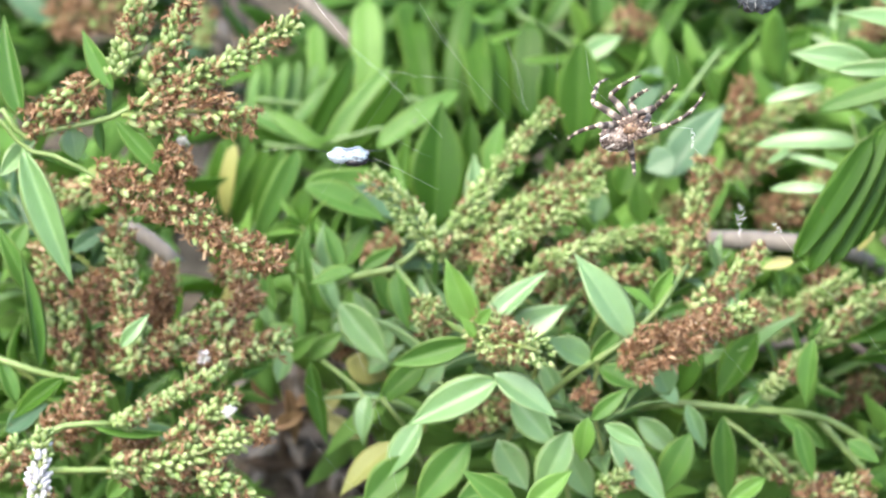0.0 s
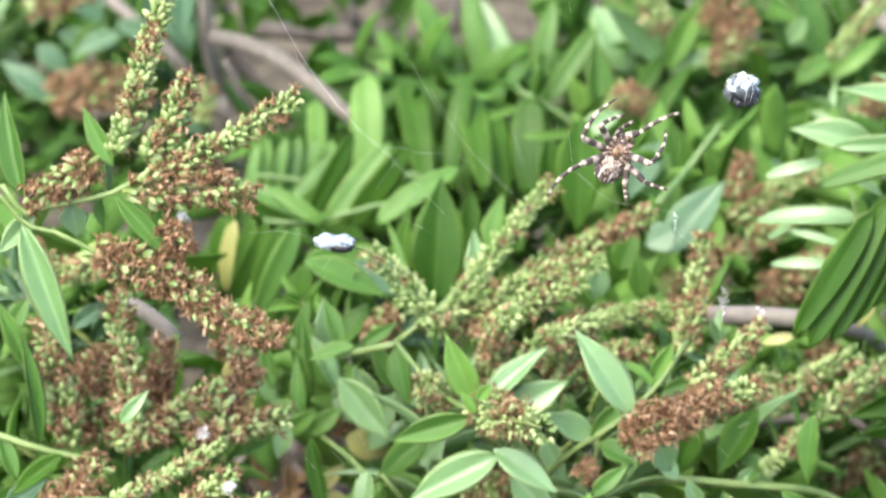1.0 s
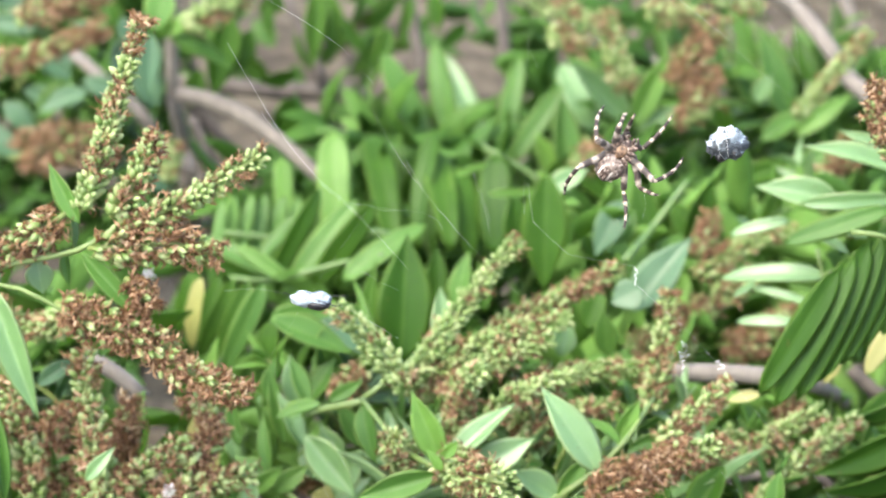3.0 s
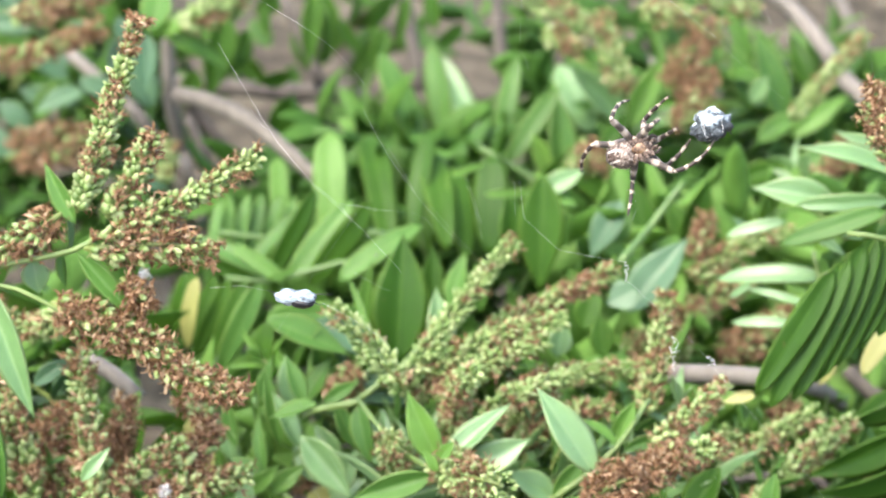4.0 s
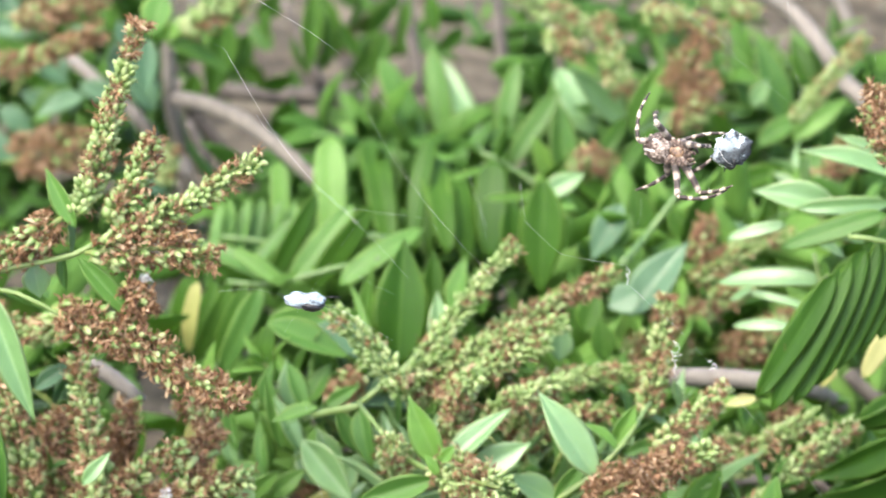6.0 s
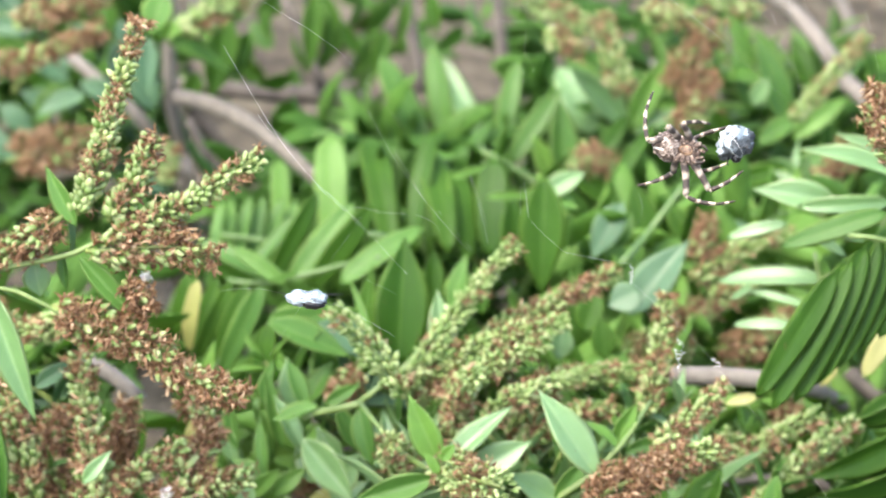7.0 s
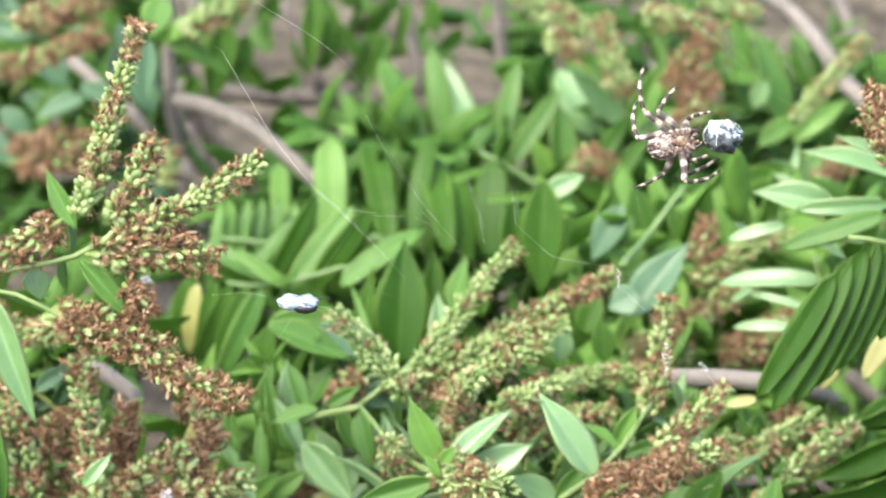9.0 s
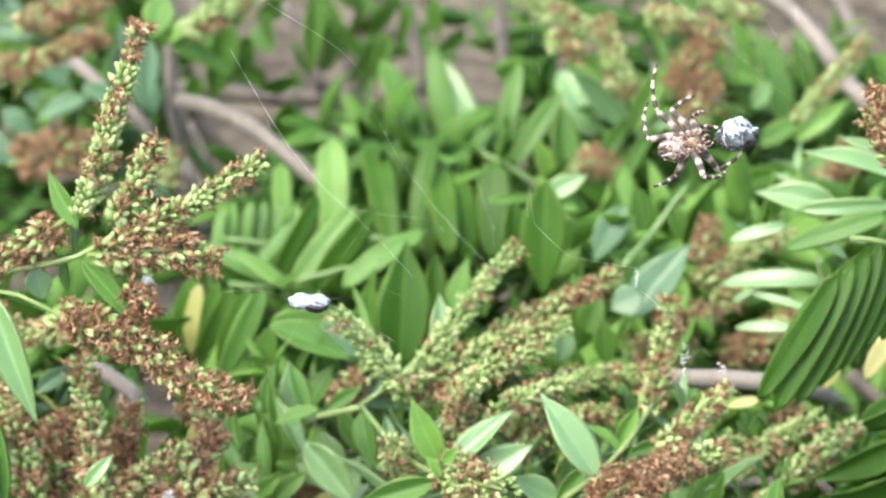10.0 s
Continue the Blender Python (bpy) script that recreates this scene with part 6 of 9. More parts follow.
leaf(far_right_bush, (0.1430, 1.1924, 0.1929), (0.1659, 1.1977, 0.2108), 0.0120, FRESH, shape="lance")
leaf(far_right_bush, (0.1546, 1.2188, 0.2022), (0.1454, 1.2310, 0.2252), 0.0122, DEEP, shape="lance")
leaf(far_right_bush, (0.1193, 1.2098, 0.1829), (0.1095, 1.2144, 0.2039), 0.0098, DEEP, shape="lance")
leaf(far_right_bush, (0.1251, 1.1546, 0.2065), (0.1431, 1.1609, 0.2185), 0.0117, GREEN, shape="lance")
leaf(far_right_bush, (0.1228, 1.1613, 0.2208), (0.1294, 1.1643, 0.2317), 0.0093, PALE, shape="lance")
leaf(far_right_bush, (0.0621, 1.1480, 0.1922), (0.0844, 1.1539, 0.2117), 0.0093, GREEN, shape="lance")
leaf(far_right_bush, (0.0655, 1.1269, 0.1943), (0.0477, 1.1290, 0.2079), 0.0115, DEEP, shape="lance")
leaf(far_right_bush, (0.1142, 1.1297, 0.2003), (0.1366, 1.1346, 0.2054), 0.0115, DEEP, shape="lance")
leaf(far_right_bush, (0.1287, 1.1022, 0.2125), (0.1495, 1.1026, 0.2287), 0.0134, GREEN, shape="lance")
leaf(far_right_bush, (0.0738, 1.1112, 0.1845), (0.0979, 1.1233, 0.2104), 0.0091, GREEN, shape="lance")
leaf(far_right_bush, (0.1233, 1.1085, 0.1757), (0.1093, 1.1117, 0.1864), 0.0115, GREEN, roll=20, shape="lance")
leaf(far_right_bush, (0.0873, 1.1375, 0.1526), (0.0835, 1.1458, 0.1671), 0.0087, DEEP, roll=-20, shape="lance")
leaf(far_right_bush, (0.1507, 1.2709, 0.1294), (0.1714, 1.2700, 0.1330), 0.0088, GREEN, shape="lance")
leaf(far_right_bush, (0.0552, 1.1501, 0.1693), (0.0742, 1.1476, 0.1717), 0.0102, DEEP, roll=-20, shape="lance", normal=(0.1, -0.97, -0.1))
leaf(far_right_bush, (0.1695, 1.2530, 0.1816), (0.1487, 1.2472, 0.1805), 0.0116, GREEN, shape="lance")
leaf(far_right_bush, (0.0882, 1.2173, 0.1565), (0.0812, 1.2089, 0.1418), 0.0086, GREEN, roll=-20, shape="lance")
leaf(far_right_bush, (0.1024, 1.1351, 0.1783), (0.1190, 1.1327, 0.1700), 0.0092, DEEP, roll=-20, shape="lance", normal=(0.1, -0.97, -0.1))
leaf(far_right_bush, (0.1282, 1.1150, 0.1484), (0.1323, 1.1073, 0.1340), 0.0079, BLUE, shape="lance")
leaf(far_right_bush, (0.0982, 1.1223, 0.1729), (0.0954, 1.1299, 0.1876), 0.0116, DEEP, roll=20, shape="lance", normal=(0.1, -0.97, -0.1))
leaf(far_right_bush, (0.0846, 1.2440, 0.1823), (0.0766, 1.2334, 0.1686), 0.0089, GREEN, shape="lance")
leaf(far_right_bush, (0.0637, 1.2314, 0.1711), (0.0810, 1.2233, 0.1647), 0.0104, BLUE, roll=20, shape="lance")
leaf(far_right_bush, (0.1508, 1.2251, 0.1987), (0.1571, 1.2183, 0.1832), 0.0096, GREEN, roll=-20, shape="lance")
leaf(far_right_bush, (0.0953, 1.0778, 0.1771), (0.1132, 1.0744, 0.1787), 0.0087, DEEP, roll=20, shape="lance")
leaf(far_right_bush, (0.1358, 1.0843, 0.1725), (0.1542, 1.0840, 0.1705), 0.0078, FRESH, shape="lance")
leaf(far_right_bush, (0.1336, 1.2347, 0.1598), (0.1261, 1.2234, 0.1463), 0.0091, FRESH, roll=20, shape="lance")
leaf(far_right_bush, (0.1202, 1.1159, 0.1622), (0.1385, 1.1119, 0.1610), 0.0083, DEEP, shape="lance")
leaf(far_right_bush, (0.1905, 1.2532, 0.1912), (0.1697, 1.2507, 0.1955), 0.0091, DEEP, shape="lance")
leaf(far_right_bush, (0.1451, 1.2710, 0.1649), (0.1655, 1.2679, 0.1684), 0.0099, BLUE, roll=-20, shape="lance")
leaf(far_right_bush, (0.1646, 1.2416, 0.1420), (0.1457, 1.2364, 0.1358), 0.0101, FRESH, roll=-20, shape="lance")
leaf(far_right_bush, (0.1030, 1.0755, 0.1784), (0.1194, 1.0747, 0.1857), 0.0097, FRESH, roll=20, shape="lance")
leaf(far_right_bush, (0.1619, 1.1225, 0.1655), (0.1670, 1.1166, 0.1505), 0.0079, BLUE, roll=-20, shape="lance")
leaf(far_right_bush, (0.1094, 1.2431, 0.1698), (0.1059, 1.2358, 0.1535), 0.0094, BLUE, roll=20, shape="lance")
leaf(far_right_bush, (0.0883, 1.2489, 0.1497), (0.0884, 1.2389, 0.1340), 0.0131, DEEP, roll=20, shape="lance", normal=(0.1, -0.97, -0.1))
leaf(far_right_bush, (0.0752, 1.2784, 0.1518), (0.0595, 1.2702, 0.1415), 0.0092, FRESH, roll=-20, shape="lance")
leaf(far_right_bush, (0.1732, 1.1301, 0.1484), (0.1739, 1.1377, 0.1634), 0.0099, FRESH, roll=20, shape="lance")
leaf(far_right_bush, (0.1043, 1.2224, 0.2045), (0.0843, 1.2226, 0.2058), 0.0109, DEEP, shape="lance")
leaf(far_right_bush, (0.1350, 1.1759, 0.1617), (0.1153, 1.1766, 0.1615), 0.0105, GREEN, shape="lance")
leaf(far_right_bush, (0.1783, 1.1651, 0.1443), (0.1682, 1.1675, 0.1600), 0.0105, FRESH, shape="lance")
leaf(far_right_bush, (0.1669, 1.2641, 0.1620), (0.1622, 1.2568, 0.1456), 0.0088, GREEN, roll=20, shape="lance")
leaf(far_right_bush, (0.1524, 1.2093, 0.1728), (0.1699, 1.2084, 0.1815), 0.0095, DEEP, roll=-20, shape="lance")
leaf(far_right_bush, (0.1949, 1.2577, 0.1525), (0.1823, 1.2499, 0.1397), 0.0123, BLUE, roll=20, shape="lance")
leaf(far_right_bush, (0.0686, 1.3044, 0.1564), (0.0569, 1.2974, 0.1421), 0.0126, FRESH, shape="lance")
leaf(far_right_bush, (0.0979, 1.1109, 0.1632), (0.0792, 1.1084, 0.1676), 0.0086, BLUE, shape="lance")
leaf(far_right_bush, (0.1381, 1.1115, 0.1865), (0.1341, 1.1188, 0.2008), 0.0093, GREEN, roll=-20, shape="lance")
leaf(far_right_bush, (0.1665, 1.2378, 0.1897), (0.1852, 1.2357, 0.1965), 0.0088, FRESH, roll=-20, shape="lance")
leaf(far_right_bush, (0.1232, 1.1107, 0.1537), (0.1367, 1.1145, 0.1647), 0.0108, FRESH, roll=-20, shape="lance")
leaf(far_right_bush, (0.1846, 1.2447, 0.1579), (0.1802, 1.2337, 0.1432), 0.0113, GREEN, roll=-20, shape="lance")
leaf(far_right_bush, (0.0850, 1.0940, 0.1944), (0.0681, 1.0971, 0.1998), 0.0094, DEEP, roll=20, shape="lance", normal=(0.1, -0.97, -0.1))
leaf(far_right_bush, (0.1000, 1.2465, 0.1863), (0.1197, 1.2497, 0.1908), 0.0091, BLUE, roll=-20, shape="lance")
leaf(far_right_bush, (0.1292, 1.0684, 0.1632), (0.1316, 1.0615, 0.1489), 0.0103, FRESH, roll=-20, shape="lance")
leaf(far_right_bush, (0.0704, 1.2718, 0.1417), (0.0562, 1.2667, 0.1289), 0.0123, BLUE, shape="lance")
leaf(far_right_bush, (0.1509, 1.0870, 0.1792), (0.1666, 1.0864, 0.1878), 0.0115, GREEN, shape="lance")
leaf(far_right_bush, (0.0826, 1.2394, 0.1509), (0.0626, 1.2362, 0.1471), 0.0116, DEEP, roll=-20, shape="lance", normal=(0.1, -0.97, -0.1))
leaf(far_right_bush, (0.1070, 1.2503, 0.1795), (0.0899, 1.2522, 0.1899), 0.0102, GREEN, shape="lance")
leaf(far_right_bush, (0.1513, 1.1613, 0.1712), (0.1695, 1.1659, 0.1764), 0.0111, GREEN, roll=-20, shape="lance")
leaf(far_right_bush, (0.1655, 1.2754, 0.1587), (0.1538, 1.2694, 0.1445), 0.0094, FRESH, roll=20, shape="lance")
spike(far_right_bush, [(0.0711, 1.1437, 0.2304), (0.0666, 1.1503, 0.2445), (0.0633, 1.1568, 0.2585)], 0.0069, 0.35, 0.1, 0.0025, seed=66)
spike(far_right_bush, [(0.0545, 1.1372, 0.2164), (0.0589, 1.1334, 0.2084)], 0.0092, 0.95, 0.9, 0.0025, seed=67)
spike(far_right_bush, [(0.0877, 1.1446, 0.2324), (0.0965, 1.1503, 0.2445), (0.1054, 1.1559, 0.2565)], 0.0080, 0.9, 0.7, 0.0025, seed=68)
spike(far_right_bush, [(0.0921, 1.1418, 0.2264), (0.1032, 1.1465, 0.2365)], 0.0069, 0.8, 0.7, 0.0025, seed=69)
spike(far_right_bush, [(0.1364, 1.1400, 0.2224), (0.1497, 1.1465, 0.2365), (0.1640, 1.1535, 0.2515)], 0.0050, 0.1, 0.05, 0.0025, seed=70)
spike(far_right_bush, [(0.0257, 1.1624, 0.2706), (0.0434, 1.1587, 0.2625), (0.0611, 1.1549, 0.2545)], 0.0069, 0.3, 0.2, 0.0025, seed=71)
spike(far_right_bush, [(0.0390, 1.1549, 0.2545), (0.0522, 1.1521, 0.2485)], 0.0057, 0.6, 0.5, 0.0025, seed=72)
spike(far_right_bush, [(0.0766, 1.1587, 0.2625), (0.0987, 1.1568, 0.2585)], 0.0069, 0.4, 0.3, 0.0025, seed=73)
spike(far_right_bush, [(0.0877, 1.1390, 0.2204), (0.1032, 1.1428, 0.2284)], 0.0069, 0.5, 0.3, 0.0025, seed=74)
spike(far_right_bush, [(0.1452, 1.1325, 0.2064), (0.1585, 1.1334, 0.2084)], 0.0069, 0.8, 0.5, 0.0025, seed=75)
spike(far_right_bush, [(0.0987, 1.1615, 0.2686), (0.1209, 1.1587, 0.2625)], 0.0057, 0.3, 0.3, 0.0025, seed=76)
spike(far_right_bush, [(0.0879, 1.0146, 0.2138), (0.1081, 1.0197, 0.2247), (0.1202, 1.0214, 0.2284)], 0.0059, 0.35, 0.2, 0.0023, seed=77)
spike(far_right_bush, [(0.0859, 1.0077, 0.1991), (0.0960, 1.0112, 0.2065), (0.1101, 1.0146, 0.2138)], 0.0063, 0.5, 0.3, 0.0023, seed=78)
spike(far_right_bush, [(0.0960, 1.0043, 0.1918), (0.1121, 1.0043, 0.1918)], 0.0073, 0.8, 0.7, 0.0023, seed=79)
spike(far_right_bush, [(0.0899, 1.0171, 0.2193), (0.0940, 1.0231, 0.2320)], 0.0052, 0.7, 0.6, 0.0023, seed=80)
spike(far_right_bush, [(0.1101, 1.0060, 0.1955), (0.1242, 1.0095, 0.2028)], 0.0052, 0.5, 0.5, 0.0023, seed=81)
spike(far_right_bush, [(0.1242, 1.0026, 0.1882), (0.1323, 1.0060, 0.1955)], 0.0052, 0.8, 0.5, 0.0023, seed=82)
spike(far_right_bush, [(0.0637, 1.0026, 0.1882), (0.0718, 1.0060, 0.1955)], 0.0052, 0.4, 0.3, 0.0023, seed=83)
spike(far_right_bush, [(0.0859, 1.0018, 0.1864), (0.0819, 1.0095, 0.2028)], 0.0052, 0.5, 0.4, 0.0023, seed=84)
spike(far_right_bush, [(0.1404, 1.0214, 0.2284), (0.1484, 1.0239, 0.2339)], 0.0042, 0.5, 0.5, 0.0023, seed=85)
spike(far_right_bush, [(0.0478, 1.1344, 0.2104), (0.0655, 1.1325, 0.2064)], 0.0057, 0.6, 0.4, 0.0025, seed=86)
spike(far_right_bush, [(0.1343, 1.0043, 0.1918), (0.1444, 1.0077, 0.1991)], 0.0042, 0.7, 0.6, 0.0023, seed=87)
spike(far_right_bush, [(0.1379, 1.0963, 0.2116), (0.1458, 1.0993, 0.2180), (0.1523, 1.1031, 0.2262)], 0.0047, 0.9, 0.7, 0.0026, seed=511)

# ---- leafy shoots that fill the bushes ----
sprig(centre_bush, (-0.0388, 0.9380, 0.1913), (-0.0178, 0.9479, 0.2144), 5, 0.0298, BLUE, 88)
sprig(centre_bush, (-0.0363, 0.9380, 0.1961), (-0.0596, 0.9331, 0.2229), 6, 0.0287, FRESH, 89)
sprig(centre_bush, (-0.0525, 0.9500, 0.1834), (-0.0825, 0.9525, 0.2041), 4, 0.0223, PALE, 90)
sprig(centre_bush, (-0.0284, 0.9266, 0.1851), (-0.0054, 0.9233, 0.2052), 4, 0.0258, GREEN, 91)
sprig(centre_bush, (-0.0291, 0.9488, 0.1788), (-0.0306, 0.9580, 0.2034), 6, 0.0255, GREEN, 92)
sprig(centre_bush, (0.0025, 0.8749, 0.1771), (0.0273, 0.8811, 0.2121), 5, 0.0256, SILVER, 93)
sprig(centre_bush, (0.0814, 0.8811, 0.1849), (0.0745, 0.8796, 0.2342), 4, 0.0290, SILVER, 94)
sprig(centre_bush, (0.0088, 0.8591, 0.1845), (0.0192, 0.8694, 0.2129), 5, 0.0262, PALE, 95)
sprig(centre_bush, (-0.0179, 0.8553, 0.1893), (-0.0059, 0.8627, 0.2293), 5, 0.0309, SILVER, 96)
sprig(centre_bush, (0.0315, 0.8677, 0.1956), (0.0386, 0.8690, 0.2274), 4, 0.0279, GREEN, 97)
sprig(centre_bush, (0.0161, 0.8632, 0.1926), (0.0470, 0.8651, 0.2253), 5, 0.0265, PALE, 98)
sprig(centre_bush, (0.0209, 0.8672, 0.1838), (0.0281, 0.8809, 0.2259), 6, 0.0268, PALE, 99)
sprig(centre_bush, (0.0399, 0.8499, 0.1792), (0.0384, 0.8669, 0.2161), 4, 0.0293, SILVER, 100)
sprig(centre_bush, (0.0691, 0.8728, 0.1936), (0.0405, 0.8763, 0.2158), 4, 0.0305, PALE, 101)
sprig(centre_bush, (0.0300, 0.8782, 0.1651), (0.0203, 0.8815, 0.2041), 6, 0.0340, PALE, 102)
sprig(centre_bush, (0.0127, 0.8860, 0.1812), (-0.0148, 0.8841, 0.2090), 6, 0.0311, PALE, 103)
sprig(centre_bush, (0.0844, 0.8708, 0.1846), (0.1041, 0.8765, 0.2099), 5, 0.0255, GREEN, 104)
sprig(centre_bush, (0.0434, 0.8814, 0.1892), (0.0134, 0.8872, 0.2209), 5, 0.0279, GREEN, 105)
sprig(centre_bush, (0.0234, 0.9039, 0.2043), (0.0089, 0.9117, 0.2301), 4, 0.0312, GREEN, 106)
sprig(centre_bush, (0.0469, 0.9173, 0.1796), (0.0784, 0.9180, 0.2110), 6, 0.0260, FRESH, 107)
sprig(centre_bush, (0.0102, 0.9129, 0.2001), (0.0250, 0.9163, 0.2385), 6, 0.0259, FRESH, 108)
sprig(centre_bush, (0.0161, 0.9108, 0.1902), (0.0117, 0.9177, 0.2294), 6, 0.0265, GREEN, 109)
sprig(centre_bush, (0.0476, 0.8955, 0.1920), (0.0621, 0.9005, 0.2243), 6, 0.0320, GREEN, 110)
sprig(centre_bush, (0.0725, 0.9003, 0.1859), (0.0660, 0.9075, 0.2200), 5, 0.0255, PALE, 111)
sprig(centre_bush, (0.0270, 0.9022, 0.1763), (0.0058, 0.9090, 0.2014), 6, 0.0273, GREEN, 112)
sprig(centre_bush, (-0.0112, 0.9054, 0.1708), (-0.0159, 0.9145, 0.2080), 4, 0.0267, PALE, 113)
sprig(right_bush, (0.0988, 0.9365, 0.1456), (0.0901, 0.9423, 0.1725), 6, 0.0279, GREEN, 114)
sprig(right_bush, (0.1519, 0.9235, 0.1671), (0.1299, 0.9313, 0.1945), 5, 0.0263, GREEN, 115)
sprig(right_bush, (0.1004, 0.9356, 0.1499), (0.1016, 0.9391, 0.1867), 4, 0.0318, GREEN, 116)
sprig(right_bush, (0.1330, 0.9216, 0.1733), (0.1546, 0.9206, 0.1998), 4, 0.0242, GREEN, 117)
sprig(right_bush, (0.1135, 0.9286, 0.1437), (0.0980, 0.9362, 0.1731), 4, 0.0264, DEEP, 118)
sprig(right_bush, (0.1378, 0.9364, 0.1501), (0.1131, 0.9426, 0.1701), 4, 0.0304, GREEN, 119)
sprig(right_bush, (0.1130, 0.9148, 0.1604), (0.1066, 0.9219, 0.2019), 6, 0.0247, GREEN, 120)
sprig(right_bush, (0.1072, 0.9167, 0.1641), (0.1000, 0.9258, 0.1924), 6, 0.0283, GREEN, 121)
sprig(right_bush, (0.1316, 0.9192, 0.1480), (0.1091, 0.9224, 0.1721), 5, 0.0241, GREEN, 122)
sprig(left_bush, (-0.1401, 0.9259, 0.1911), (-0.1536, 0.9270, 0.2271), 6, 0.0280, PALE, 124)
sprig(left_bush, (-0.1499, 0.9246, 0.2015), (-0.1572, 0.9387, 0.2360), 6, 0.0255, BLUE, 125)
sprig(left_bush, (-0.1288, 0.9330, 0.1949), (-0.1300, 0.9337, 0.2300), 6, 0.0268, GREEN, 127)
sprig(left_bush, (-0.1208, 0.9192, 0.2075), (-0.1502, 0.9202, 0.2301), 5, 0.0311, BLUE, 128)
sprig(left_bush, (-0.1394, 0.8887, 0.1840), (-0.1674, 0.8950, 0.2039), 5, 0.0294, DEEP, 130)
sprig(left_bush, (-0.1028, 0.8693, 0.1771), (-0.0767, 0.8741, 0.2012), 6, 0.0290, GREEN, 131)
sprig(left_bush, (-0.1439, 0.8590, 0.1877), (-0.1226, 0.8580, 0.2239), 4, 0.0257, GREEN, 132)
sprig(left_bush, (-0.1241, 0.8705, 0.1980), (-0.0917, 0.8760, 0.2211), 5, 0.0293, DEEP, 133)
sprig(left_bush, (-0.1298, 0.8695, 0.1644), (-0.1068, 0.8749, 0.1846), 4, 0.0300, FRESH, 134)
sprig(left_bush, (-0.1310, 0.8633, 0.1811), (-0.1570, 0.8648, 0.2076), 5, 0.0304, FRESH, 135)
sprig(left_bush, (-0.1540, 0.8847, 0.1833), (-0.1726, 0.8938, 0.2032), 4, 0.0247, DEEP, 136)
sprig(back_bush, (0.0142, 1.1107, 0.1749), (-0.0215, 1.1234, 0.2072), 4, 0.0407, DEEP, 139)
sprig(back_bush, (0.0316, 1.1213, 0.1607), (0.0216, 1.1204, 0.2100), 5, 0.0444, DEEP, 140)
sprig(far_right_bush, (0.1268, 1.2650, 0.1305), (0.1361, 1.2664, 0.1920), 4, 0.0381, BLUE, 143)
sprig(far_right_bush, (0.1530, 1.3008, 0.1462), (0.1737, 1.3017, 0.1973), 6, 0.0393, GREEN, 144)
sprig(far_right_bush, (0.1113, 1.3064, 0.1134), (0.1378, 1.3156, 0.1645), 5, 0.0449, GREEN, 145)
sprig(far_right_bush, (0.1057, 1.3159, 0.1282), (0.1272, 1.3149, 0.1782), 5, 0.0458, FRESH, 146)
sprig(far_right_bush, (0.1466, 1.3157, 0.1304), (0.1378, 1.3239, 0.1812), 4, 0.0386, FRESH, 147)
sprig(far_right_bush, (0.0662, 1.3011, 0.1265), (0.0648, 1.3066, 0.1722), 5, 0.0369, BLUE, 148)
sprig(far_right_bush, (0.0866, 1.2849, 0.1522), (0.1086, 1.2882, 0.1913), 4, 0.0474, GREEN, 149)
sprig(far_right_bush, (0.1404, 1.0913, 0.1483), (0.1110, 1.0868, 0.1800), 4, 0.0315, GREEN, 150)
sprig(far_right_bush, (0.1161, 1.0914, 0.1588), (0.1486, 1.0854, 0.1879), 4, 0.0329, GREEN, 151)
sprig(far_right_bush, (0.1491, 1.0794, 0.1780), (0.1348, 1.0965, 0.2196), 5, 0.0356, PALE, 152)
sprig(far_right_bush, (0.1320, 1.0768, 0.1724), (0.1567, 1.0770, 0.2031), 5, 0.0339, GREEN, 153)
sprig(far_right_bush, (0.1269, 1.0778, 0.1544), (0.1232, 1.0862, 0.2013), 6, 0.0321, FRESH, 154)
sprig(far_left_bush, (-0.1777, 1.3416, 0.1356), (-0.1662, 1.3526, 0.1847), 4, 0.0365, BLUE, 155)
sprig(far_left_bush, (-0.1501, 1.3292, 0.1505), (-0.1389, 1.3474, 0.2008), 5, 0.0375, BLUE, 156)
sprig(far_left_bush, (-0.2227, 1.3561, 0.1528), (-0.1912, 1.3672, 0.1807), 6, 0.0394, PALE, 157)
sprig(far_left_bush, (-0.1691, 1.3414, 0.1637), (-0.1997, 1.3422, 0.2055), 6, 0.0428, PALE, 158)
sprig(far_left_bush, (-0.1563, 1.3477, 0.1215), (-0.1875, 1.3577, 0.1627), 6, 0.0368, PALE, 159)
sprig(far_left_bush, (-0.1522, 1.3508, 0.1372), (-0.1044, 1.3563, 0.1777), 5, 0.0483, GREEN, 160)
sprig(far_left_bush, (-0.2122, 1.3261, 0.1186), (-0.2251, 1.3242, 0.1679), 4, 0.0474, PALE, 161)
sprig(far_left_bush, (-0.1948, 1.3205, 0.1615), (-0.1561, 1.3328, 0.1954), 5, 0.0361, GREEN, 162)

